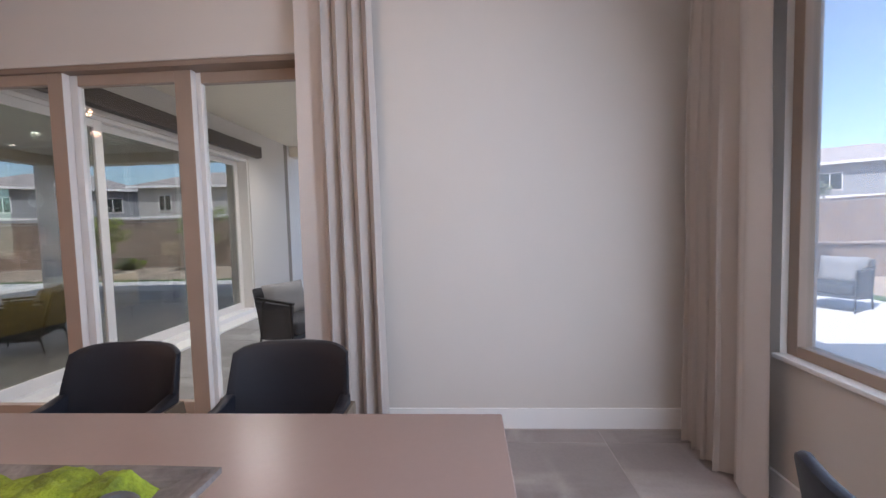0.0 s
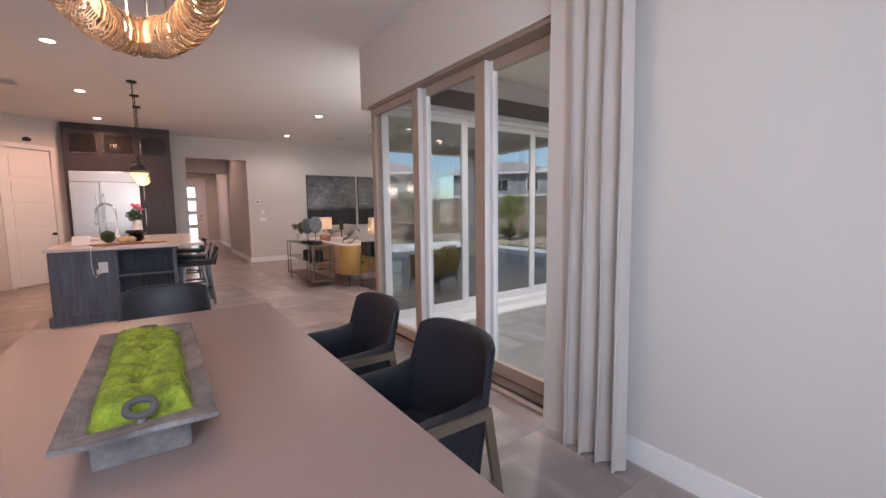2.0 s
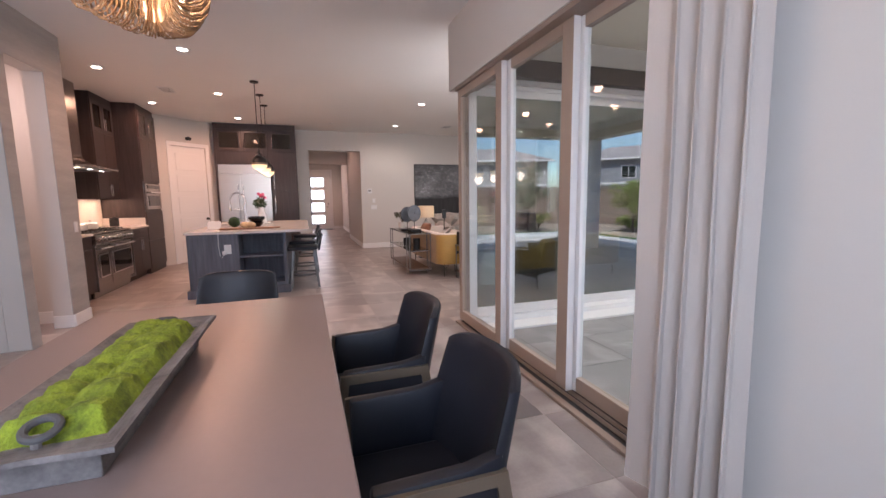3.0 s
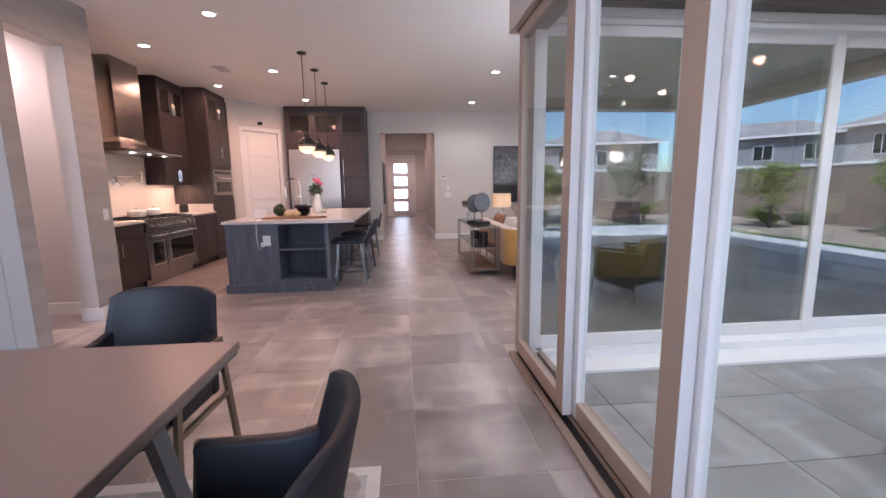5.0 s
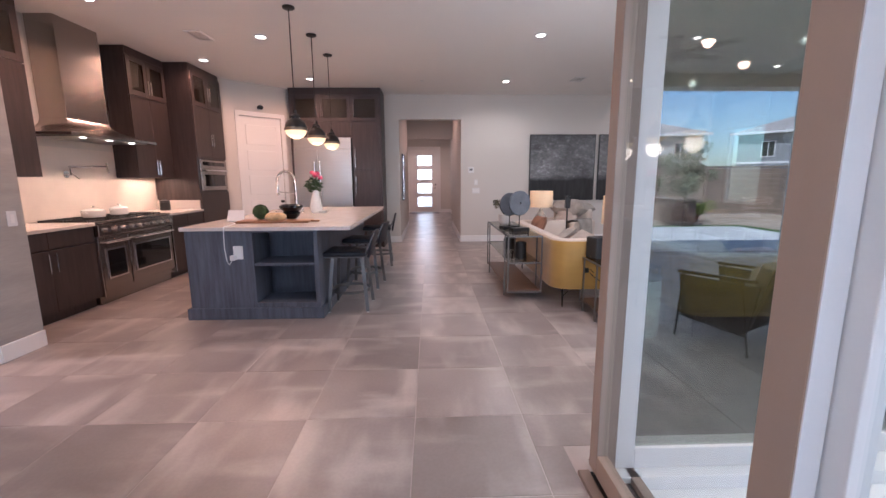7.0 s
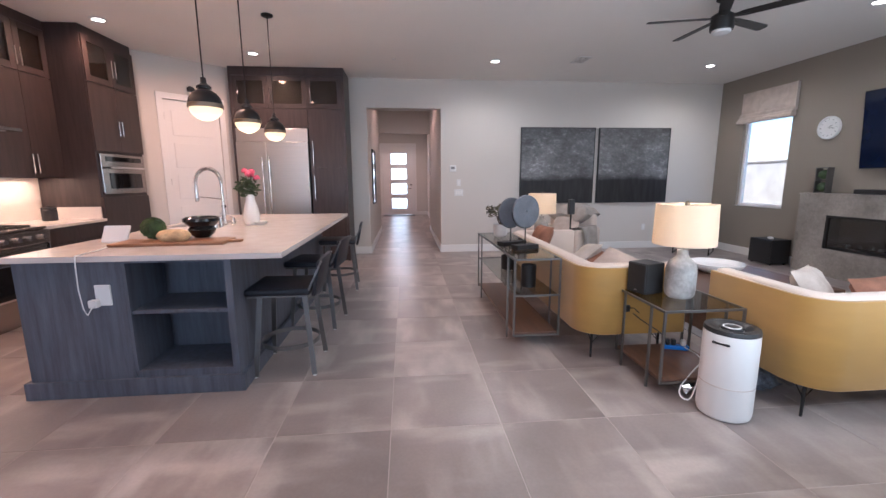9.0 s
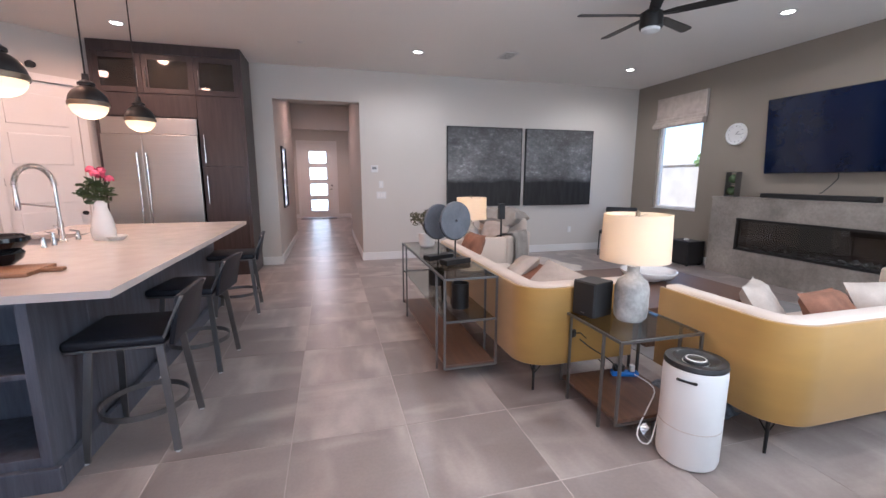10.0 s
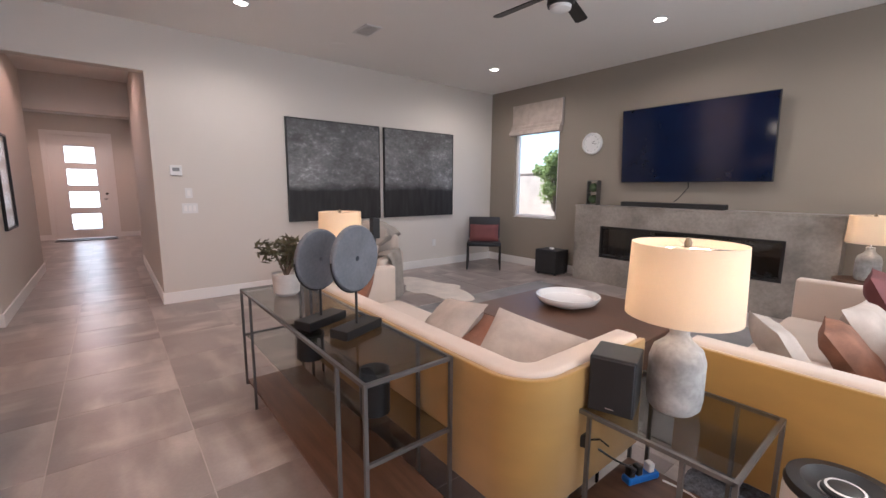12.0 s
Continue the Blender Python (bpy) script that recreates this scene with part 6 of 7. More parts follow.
def wire_table(name, label, x0, x1, y0, y1, h, legs, mid, low, at):
    """Slim steel frame with end loops, glass top and wooden low shelf."""
    t = thing(name, label, "table", at)
    s = 0.014

    def rail(a, b):
        return bar(a, b, s, s)
    fr = rail((x0, y0, h - s / 2), (x1, y0, h - s / 2))
    for a, b in (((x0, y1), (x1, y1)), ((x0, y0), (x0, y1)), ((x1, y0), (x1, y1))):
        bar((*a, h - s / 2), (*b, h - s / 2), s, s, fr)
    part("top_frame", fr, GUNM, t, world_of=at)
    for xe in (x0, x1):
        lp = bar((xe, y0, h), (xe, y0, low - 0.01), s, s)
        bar((xe, y1, h), (xe, y1, low - 0.01), s, s, lp)
        bar((xe, y0, low - 0.005), (xe, y1, low - 0.005), s, s, lp)
        if mid:
            bar((xe, y0, mid), (xe, y1, mid), s, s, lp)
        part("end_loop", lp, GUNM, t, "steel end loop", world_of=at)
    for xl in legs:
        for yl in (y0, y1):
            part("leg", bar((xl, yl, h - s), (xl, yl, 0), s, s), GUNM, t, world_of=at)
    part("glass_top", box(x0 + 0.01, x1 - 0.01, y0 + 0.01, y1 - 0.01, h - 0.006, h + 0.002), SMOKE, t, "smoky glass top", world_of=at)
    part("low_shelf", box(x0, x1, y0 + 0.008, y1 - 0.008, low, low + 0.02, 0.003), WALNUT, t, "dark walnut low shelf", world_of=at)
    if mid:
        part("mid_shelf", box(x0 + 0.01, x1 - 0.01, y0 + 0.01, y1 - 0.01, mid - 0.004, mid + 0.004), SMOKE, t, "smoky glass middle shelf", world_of=at)
    return t


wire_table("console_table", "steel and smoky glass console table with walnut shelf behind the sofa", -8.12, -6.48, 3.095, 3.47, 0.735, (-6.70, -7.92), 0.43, 0.10, (-7.3, 3.28, 0))
wire_table("side_table", "steel and glass side table with walnut shelf between the sofas", -6.15, -5.61, 3.80, 4.32, 0.565, (-5.75, -6.07), 0, 0.10, (-5.86, 4.1, 0))


def table_lamp(at, k, label):
    t = thing("table_lamp", label, "lamp", at, group="concrete table lamps")
    part("base", lathe([(0, 0), (0.075 * k, 0), (0.092 * k, 0.02 * k), (0.098 * k, 0.06 * k), (0.098 * k, 0.20 * k), (0.085 * k, 0.245 * k), (0.05 * k, 0.275 * k), (0.034 * k, 0.30 * k), (0.036 * k, 0.335 * k), (0, 0.335 * k)], 32), CONCR, t, "mottled concrete jug base", smooth=True)
    part("stem", tube([(0, 0, 0.33 * k), (0, 0, 0.64 * k)], 0.006, 8), CHROME, t)
    part("socket", lathe([(0, 0.40 * k), (0.018, 0.40 * k), (0.018, 0.46 * k), (0, 0.46 * k)], 12), BRONZE, t)
    part("shade", lathe([(0.196 * k, 0.372 * k), (0.188 * k, 0.645 * k), (0.185 * k, 0.645 * k), (0.193 * k, 0.372 * k), (0.196 * k, 0.372 * k)], 44), SHADE, t, "cream linen drum shade, lit", smooth=True)
    sp_ = bmesh.new()
    for a in (0, 2.09, 4.19):
        tube([(0, 0, 0.63 * k), (0.187 * k * math.cos(a), 0.187 * k * math.sin(a), 0.635 * k)], 0.003, 5, sp_)
    part("spider", sp_, CHROME, t)
    part("finial", lathe([(0, 0.63 * k), (0.012, 0.632 * k), (0.014, 0.65 * k), (0.006, 0.665 * k), (0, 0.668 * k)], 12), BRONZE, t, smooth=True)
    part("bulb", lathe([(0, 0.545 * k), (0.02, 0.535 * k), (0.03, 0.51 * k), (0.022, 0.475 * k), (0.012, 0.46 * k), (0, 0.46 * k)], 14), BULB, t, "glowing bulb")
    lamp("table_lamp_bulb", "POINT", pose(at[0], at[1], at[2] + 0.52 * k), 5.2, (1.0, 0.70, 0.45), radius=0.04)


table_lamp((-5.895, 4.08, 0.567), 0.975, "concrete table lamp with cream drum shade on the side table")
table_lamp((-8.64, 4.03, 0.56), 0.95, "concrete table lamp with cream drum shade behind the sofa arm")
table_lamp((-5.74, 7.88, 0.56), 0.93, "concrete table lamp with cream drum shade beside the fireplace")
for lx, ly in ((-8.64, 4.0), (-5.74, 7.88)):
    t = thing("lamp_table", "small dark round lamp table", "table", (lx, ly, 0), group="lamp tables")
    part("tabletop", lathe([(0, 0.535), (0.23, 0.535), (0.235, 0.545), (0.23, 0.56), (0, 0.56)], 28), WALNUT, t, smooth=True)
    part("stem", tube([(0, 0, 0.02), (0, 0, 0.54)], 0.02, 10), BLACKM, t)
    part("foot", lathe([(0, 0), (0.17, 0), (0.17, 0.012), (0.03, 0.025), (0, 0.025)], 24), BLACKM, t, smooth=True)
sk_ = thing("bookshelf_speaker", "small black box loudspeaker on the side table", "loudspeaker", (-6.045, 3.925, 0.567), 18)
part("cabinet", box(-0.08, 0.08, -0.085, 0.085, 0, 0.215, 0.006), GASKET, sk_)
part("grille", box(-0.075, 0.075, -0.092, -0.084, 0.006, 0.209, 0.004), GASKET, sk_, "black cloth grille")
part("badge", box(-0.014, 0.014, -0.0935, -0.092, 0.022, 0.026), CHROME, sk_)
pu = thing("air_purifier", "white cylindrical air purifier with black top", "air purifier", (-5.415, 4.075, 0), 30)
part("body", lathe([(0, 0.0000), (0.1190, 0.0000), (0.1343, 0.0108), (0.1403, 0.0360), (0.1403, 0.4770), (0.1377, 0.5040), (0.1326, 0.5148), (0.1275, 0.5175), (0, 0.5040)], 44), WHITEP, pu, smooth=True)
part("top_ring", lathe([(0.1405, 0.5120), (0.1350, 0.5310), (0.1020, 0.5346), (0.0808, 0.5202), (0.0595, 0.5130), (0.1395, 0.5060), (0.1405, 0.5120)], 40), BLACKP, pu, "black top ring", smooth=True)
part("control_disc", lathe([(0, 0.5292), (0.0382, 0.5292), (0.0527, 0.5247), (0.0553, 0.5148), (0, 0.5148)], 28), BLACKP, pu, "black control disc", smooth=True)
part("light_ring", lathe([(0.040, 0.5294), (0.046, 0.5281), (0.046, 0.5303), (0.040, 0.5315), (0.040, 0.5294)], 32), WHITEP, pu, "pale ring round the disc", smooth=True)
part("seam", lathe([(0.1398, 0.1998), (0.1409, 0.2016), (0.1409, 0.2052), (0.1398, 0.2070), (0.1398, 0.1998)], 40), QUARTZ, pu)
part("carry_slot", box(-0.045, 0.045, -0.1425, -0.128, 0.45, 0.465, 0.006), BLACKP, pu, "black carry slot")
ps = thing("power_strip", "blue power strip with plugs on the low shelf", "power strip", (-6.04, 4.20, 0.12), 70)
part("strip", box(-0.085, 0.085, -0.024, 0.024, 0, 0.032, 0.008), BLUEP, ps)
for k, m_ in ((-0.06, BLACKP), (-0.02, BLACKP), (0.045, WHITEP)):
    part("plug", box(k - 0.015, k + 0.015, -0.018, 0.018, 0.032, 0.075, 0.006), m_, ps)
for name, label, m_, pts in (("power_cable", "white power cable trailing to the purifier", WHITEP, [(-5.95, 4.2, 0.17), (-5.8, 4.25, 0.15), (-5.7, 4.1, 0.135), (-5.62, 4.0, 0.13), (-5.55, 3.86, 0.06), (-5.5, 3.93, 0.008), (-5.53, 3.98, 0.10), (-5.545, 4.02, 0.22)]),
                             ("power_cable", "black speaker cable with plug under the side table", BLACKP, [(-6.06, 3.86, 0.40), (-6.0, 3.9, 0.36), (-5.97, 4.0, 0.30), (-6.02, 4.1, 0.22), (-6.05, 4.14, 0.17)])):
    t = thing(name, label, "cable", pts[-1], group="cables under the side table")
    fine = []
    for k in range(len(pts) - 1):
        for u in (0, 0.34, 0.67):
            fine.append(Vector(pts[k]).lerp(Vector(pts[k + 1]), u))
    fine.append(Vector(pts[-1]))
    for _ in range(3):
        fine = [fine[0]] + [(fine[k - 1] + fine[k] * 2 + fine[k + 1]) / 4 for k in range(1, len(fine) - 1)] + [fine[-1]]
    part("cable", tube([p - Vector(pts[-1]) for p in fine], 0.004, 6), m_, t, smooth=True)
pg = thing("plug_adapter", "black plug adapter hanging at the side table leg", "plug", (-6.12, 3.83, 0.40), 20)
part("body", box(-0.035, 0.035, -0.02, 0.02, 0.0, 0.05, 0.008), BLACKP, pg)
part("cord", tube([(0.03, 0, 0.03), (0.07, 0.01, 0.04), (0.10, 0.03, 0.01)], 0.004, 6), BLACKP, pg, smooth=True)
cy = thing("glass_ornament", "faceted clear glass ornament on the floor", "ornament", (-5.62, 3.99, 0))
gbm = bmesh.new()
bmesh.ops.create_icosphere(gbm, subdivisions=1, radius=0.05, matrix=Matrix.Translation((0, 0, 0.045)))
part("ball", gbm, CHROME, cy)
fz = thing("fleece_blanket", "folded blue-grey fleece blanket beside the side table", "blanket", (-5.74, 4.42, 0.0))
fb = cushion(0.42, 0.30, 0.15, 12, 0.2)
for v in fb.verts:
    v.co += Vector((0, 0, 0.018 * noise.noise(v.co * 25))) + Vector((0, 0, 0.085))
part("blanket", fb, FLEECE, fz, smooth=True)

for k, (dx, dy, dz, r, rz) in enumerate(((-6.95, 3.31, 1.075, 0.147, -68), (-7.16, 3.23, 1.05, 0.142, -68))):
    t = thing("disc_sculpture", "grey slate disc sculpture on a black stand", "sculpture", (dx, dy, 0.737), rz, group="disc sculptures on the console")
    d_ = lathe([(0.012, -0.014), (r - 0.006, -0.014), (r, -0.008), (r, 0.008), (r - 0.006, 0.014), (0.012, 0.014), (0.012, -0.014)], 48)
    part("disc", d_, DISC, t, "weathered slate disc with centre hole", smooth=True).matrix_basis = pose(0, 0, dz - 0.737, 90, 0, 0)
    part("rim_band", tube([((r + 0.004) * math.cos(a), 0, dz - 0.737 + (r + 0.004) * math.sin(a)) for a in [math.pi + math.pi * q / 16 for q in range(17)]], 0.004, 6), BLACKM, t)
    part("stem", tube([(0, 0, 0.03), (0, 0, dz - 0.737 - r)], 0.006, 8), BLACKM, t)
    part("base", box(-0.12, 0.12, -0.05, 0.05, 0, 0.04, 0.004), BLACKM, t)
po = thing("potted_plant", "leafy succulent in a pale stoneware pot on the console", "plant", (-7.80, 3.28, 0.737))
part("pot", lathe([(0, 0), (0.055, 0), (0.075, 0.02), (0.082, 0.13), (0.078, 0.135), (0.072, 0.125), (0, 0.115)], 26), POTC, po, smooth=True)
part("soil", lathe([(0, 0.118), (0.072, 0.118), (0.072, 0.11), (0, 0.11)], 20), BARK, po)
rp = random.Random(21)
tw, lf = bmesh.new(), bmesh.new()
for k in range(14):
    a, r, h = rp.uniform(0, 6.28), rp.uniform(0.03, 0.14), rp.uniform(0.22, 0.36)
    e = Vector((r * math.cos(a), r * math.sin(a), h))
    tube([(0, 0, 0.11), (e.x * 0.4, e.y * 0.4, h * 0.7), e], [0.008, 0.006, 0.003], 6, tw)
    leaves(lf, e - Vector((0, 0, 0.03)), 0.058, 42, 0.027, rp, 0.9)
part("stems", tw, BARK, po)
tagged(part("leaves", lf, SUCCUL, po, "small fleshy green leaves"), kind="stuff")
for vx, r, h in ((-6.78, 0.065, 0.19), (-7.50, 0.075, 0.14)):
    t = thing("cylinder_vase", "black cylindrical vase on the console's middle shelf", "vase", (vx, 3.30, 0.434), group="vases on the console")
    part("vase", lathe([(0, 0), (r, 0), (r, h), (r * 0.93, h), (r * 0.92, 0.01), (0, 0.01)], 26), BLACKM, t, smooth=True)

# Added rug; its grey stands in for window light on bare tile.
lr = thing("living_rug", "large flat grey rug added over the tile floor", "rug", (-7.2, 5.6, 0))
part("rug", box(-1.9, 1.55, -0.85, 1.8, 0.001, 0.009, 0.003), LIVRUG, lr)
ct = thing("coffee_table", "low walnut coffee table in front of the sofas", "table", (-7.10, 5.40, 0.009))
part("tabletop", box(-0.72, 0.62, -0.65, 0.65, 0.33, 0.385, 0.006), WALNUT, ct)
part("plinth", box(-0.6, 0.5, -0.53, 0.53, 0, 0.33, 0.004), WALNUT, ct)
wb = thing("white_bowl", "wide shallow white bowl on the coffee table", "bowl", (-7.29, 5.46, 0.394))
part("bowl", lathe([(0, 0), (0.12, 0), (0.12, 0.012), (0.23, 0.04), (0.265, 0.085), (0.265, 0.10), (0.25, 0.10), (0.22, 0.055), (0, 0.035)], 40), CERAM, wb, smooth=True)
hr = thing("cowhide_rug", "cream cowhide rug on the living room floor", "rug", (-9.70, 5.88, 0))
hbm = bmesh.new()
n = 72
for z in (0.002, 0.010):
    ring = []
    for k in range(n):
        a = 2 * math.pi * k / n
        r = 0.52 * (1 + 0.28 * math.cos(2 * a) + 0.20 * math.cos(4 * a + 0.5) + 0.10 * noise.noise((3 * math.cos(a), 3 * math.sin(a), 1)))
        ring.append(hbm.verts.new((r * math.cos(a) * 1.05, r * math.sin(a) * 0.8, z)))
    hbm.faces.new(ring)
    if z > 0.005:
        for k in range(n):
            hbm.faces.new((low_ring[k], low_ring[(k + 1) % n], ring[(k + 1) % n], ring[k]))
    low_ring = ring
part("hide", hbm, HIDE, hr)

ac = thing("armchair", "cream armchair draped with grey and oatmeal throws", "armchair", (-9.75, 4.76, 0), 40)
part("seat", box(-0.40, 0.40, -0.38, 0.38, 0.12, 0.44, 0.05, seg=3), CREAM, ac, smooth=True)
part("backrest", box(-0.40, 0.40, 0.26, 0.42, 0.14, 0.80, 0.06, seg=3), CREAM, ac, smooth=True)
for s in (-1, 1):
    part("arm", box(s * 0.34, s * 0.46, -0.38, 0.40, 0.12, 0.60, 0.045, seg=3), CREAM, ac, smooth=True)
    for yy in (-0.32, 0.34):
        part("leg", tube([(s * 0.36, yy, 0.13), (s * 0.36, yy, 0.0)], [0.02, 0.014], 8), WALNUT, ac)
tw_ = thing("throw_blanket", "grey throw blanket hanging over the armchair arm", "blanket", (-9.75, 4.76, 0), 40)
tbm = bmesh.new()
grid = []
for i in range(17):
    u = i / 16
    row = []
    for j in range(13):
        v = j / 12
        s = u * 1.3 - 0.55
        if s < -0.0:
            x, z = 0.470 + 0.006 + 0.02 * math.sin(v * 9 + u * 3) + 0.03 * (-s), 0.615 + s
        elif s < 0.16:
            x, z = 0.470 - s, 0.622
        else:
            x, z = 0.31 - (s - 0.16) * 0.5, 0.61 - (s - 0.16) * 0.20
        y = -0.26 + 0.48 * v + 0.02 * math.sin(u * 7)
        row.append((x, y, max(0.03, z + 0.012 * noise.noise((u * 6, v * 6, 2)))))
    grid.append(row)
for off in (0.0, 0.014):
    vv = [[tbm.verts.new((x + off * 0.7, y, z + off)) for x, y, z in row] for row in grid]
    for i in range(16):
        for j in range(12):
            tbm.faces.new((vv[i][j], vv[i + 1][j], vv[i + 1][j + 1], vv[i][j + 1]))
part("blanket", tbm, THROW, tw_, smooth=True)
hp = thing("throw_blanket", "bunched oatmeal throw over the armchair back", "blanket", (-9.93, 4.98, 0.66), 40)
hb_ = cushion(0.74, 0.46, 0.30, 16, 0.25)
for v in hb_.verts:
    v.co += 0.05 * noise.noise_vector(v.co * 6) + Vector((0, 0, 0.02 * noise.noise(v.co * 19) + 0.14))
part("blanket", hb_, THROW, hp, smooth=True)
pillow(PILLOWW, (-9.80, 4.83, 0.44), 60, 0, 40, 0.46, 0.42, 0.15, "oatmeal throw pillow on the cream armchair")
fs = thing("floor_speaker", "slim black loudspeaker on a thin stand", "loudspeaker", (-9.05, 4.60, 0))
part("cabinet", box(-0.04, 0.04, -0.04, 0.04, 0.86, 1.07, 0.006), BLACKP, fs)
part("pole", tube([(0, 0, 0.01), (0, 0, 0.86)], 0.012, 8), BLACKM, fs)
part("base", lathe([(0, 0), (0.11, 0), (0.11, 0.012), (0, 0.014)], 22), BLACKM, fs)

oc_ = thing("accent_chair", "black leather accent chair on thin steel legs in the corner", "chair", (-10.42, 7.55, 0), 45)
part("seat", box(-0.29, 0.29, -0.28, 0.26, 0.40, 0.47, 0.025, seg=3), LEATHER, oc_, smooth=True)
part("backrest", box(-0.28, 0.28, -0.03, 0.03, 0, 0.40, 0.022), LEATHER, oc_, smooth=True).matrix_basis = pose(0, 0.27, 0.47, -12, 0, 0)
for s in (-1, 1):
    part("side_frame", tube([(s * 0.28, 0.27, 0.44), (s * 0.28, 0.30, 0.012), (s * 0.28, -0.30, 0.012), (s * 0.28, -0.26, 0.43)], 0.011, 8), BLACKM, oc_, "bent steel sled leg")
pillow(PILLOWM, (-10.40, 7.53, 0.468), 62, 0, 45, 0.50, 0.32, 0.13, "maroon lumbar pillow on the black chair")
sw = thing("subwoofer", "black cube subwoofer on the floor by the fireplace", "subwoofer", (-9.36, 8.06, 0), 3)
part("cabinet", box(-0.2, 0.2, -0.17, 0.17, 0.02, 0.40, 0.008), BLACKP, sw)
part("grille", box(-0.185, 0.185, -0.182, -0.168, 0.035, 0.385, 0.006), GASKET, sw)
for s in (-1, 1):
    for u in (-1, 1):
        part("foot", lathe([(0, 0), (0.018, 0), (0.018, 0.02), (0, 0.02)], 10, (s * 0.16, u * 0.13, 0)), BLACKP, sw)
part("puck", lathe([(0, 0.40), (0.04, 0.40), (0.04, 0.425), (0.02, 0.43), (0, 0.43)], 18), WHITEP, sw, "small white puck on top")

# fireplace wall
at = (-7.45, 8.15, 0)
fp = thing("fireplace", "long linear gas fireplace in a grey stone surround", "fireplace", at)
F0, F1, FZ0, FZ1, FY = -8.50, -6.39, 0.40, 0.835, 8.04
part("surround", holes_wall("x", FY, 8.288, -8.94, -5.95, 0, 1.12, [(F0, F1, FZ0, FZ1)]), MARBLE, fp, "grey veined stone surround", world_of=at)
part("mantel_cap", box(-8.95, -5.94, FY - 0.01, 8.288, 1.12, 1.143, 0.003), MARBLE, fp, world_of=at)
part("firebox", box(F0, F1, 8.24, 8.286, FZ0, FZ1), BLACKM, fp, "black firebox back", world_of=at)
fbx = box(F0, F1, FY + 0.02, 8.24, FZ0, FZ0 + 0.015)
box(F0, F1, FY + 0.02, 8.24, FZ1 - 0.012, FZ1, bm=fbx)
box(F0, F0 + 0.012, FY + 0.02, 8.24, FZ0 + 0.015, FZ1 - 0.012, bm=fbx)
box(F1 - 0.012, F1, FY + 0.02, 8.24, FZ0 + 0.015, FZ1 - 0.012, bm=fbx)
part("firebox_lining", fbx, BLACKM, fp, world_of=at)
part("trim_frame", holes_wall("x", FY - 0.008, FY + 0.004, F0 - 0.012, F1 + 0.012, FZ0 - 0.012, FZ1 + 0.012, [(F0 + 0.02, F1 - 0.02, FZ0 + 0.02, FZ1 - 0.02)]), BLACKM, fp, "black metal trim", world_of=at)
part("front_glass", box(F0 + 0.01, F1 - 0.01, FY + 0.010, FY + 0.016, FZ0 + 0.012, FZ1 - 0.012), FIREGL, fp, "dark front glass", world_of=at)
rk = random.Random(6)
for k in range(16):
    x = F0 + 0.12 + k * 0.124
    one = bmesh.new()
    bmesh.ops.create_icosphere(one, subdivisions=2, radius=0.04, matrix=Matrix.Translation((x + rk.uniform(-0.03, 0.03), 8.15 + rk.uniform(-0.05, 0.05), FZ0 + 0.042)))
    for v in one.verts:
        v.co += 0.022 * noise.noise_vector(v.co * 22)
    part("stone", one, FIREST, fp, "dark fire stone", world_of=at)
tv = thing("television", "large flat television mounted over the fireplace, off", "television", (-7.465, 8.17, 1.96))
part("body", box(-0.87, 0.87, -0.012, 0.03, -0.487, 0.487, 0.006), BLACKP, tv).matrix_basis = pose(0, 0, 0, 4.5, 0, 0)
part("screen", box(-0.86, 0.86, -0.018, -0.012, -0.477, 0.477), TVGL, tv, "dark glossy screen").matrix_basis = pose(0, 0, 0, 4.5, 0, 0)
part("mount", box(-0.2, 0.2, 0.03, 0.118, -0.12, 0.12), BLACKM, tv)
part("cable", tube([(0.0, 0.05, -0.46), (0.02, 0.03, -0.55), (-0.03, 0.03, -0.62), (-0.10, 0.0, -0.72), (-0.12, -0.02, -0.735)], 0.006, 6), BLACKP, tv, "black cable to the soundbar", smooth=True)
sbx = thing("soundbar", "long black soundbar on the mantel", "soundbar", (-7.62, 8.13, 1.143))
part("body", box(-0.64, 0.64, -0.05, 0.05, 0.004, 0.065, 0.012), BLACKP, sbx)
part("grille", box(-0.62, 0.62, -0.053, -0.048, 0.012, 0.058), GASKET, sbx)
tp = thing("topiary_ornament", "two small moss balls stacked in a dark grey frame", "ornament", (-8.72, 8.14, 1.143))
part("frame", holes_wall("x", -0.05, 0.05, -0.085, 0.085, 0, 0.36, [(-0.073, 0.073, 0.012, 0.172), (-0.073, 0.073, 0.184, 0.348)]), GUNM, tp)
for z in (0.085, 0.258):
    one = bmesh.new()
    bmesh.ops.create_icosphere(one, subdivisions=3, radius=0.066, matrix=Matrix.Translation((0, 0, z)))
    for v in one.verts:
        v.co += (v.co - Vector((0, 0, z))) * 0.12 * noise.noise(v.co * 60)
    part("moss_ball", one, LEAF, tp, "dark green moss ball")
ck = thing("wall_clock", "round white wall clock", "clock", (-8.87, 8.289, 2.06))
part("case", lathe([(0, 0.03), (0.13, 0.03), (0.14, 0.045), (0.158, 0.04), (0.16, 0.0), (0, 0.0)], 40), WHITEP, ck, smooth=True).matrix_basis = pose(0, 0, 0, 90, 0, 0)
for k in range(12):
    a = radians(30 * k)
    part("hour_mark", bar((0.105 * math.sin(a), -0.0315, 0.105 * math.cos(a)), (0.122 * math.sin(a), -0.0315, 0.122 * math.cos(a)), 0.005, 0.002, up=(0, 1, 0)), BLACKP, ck)
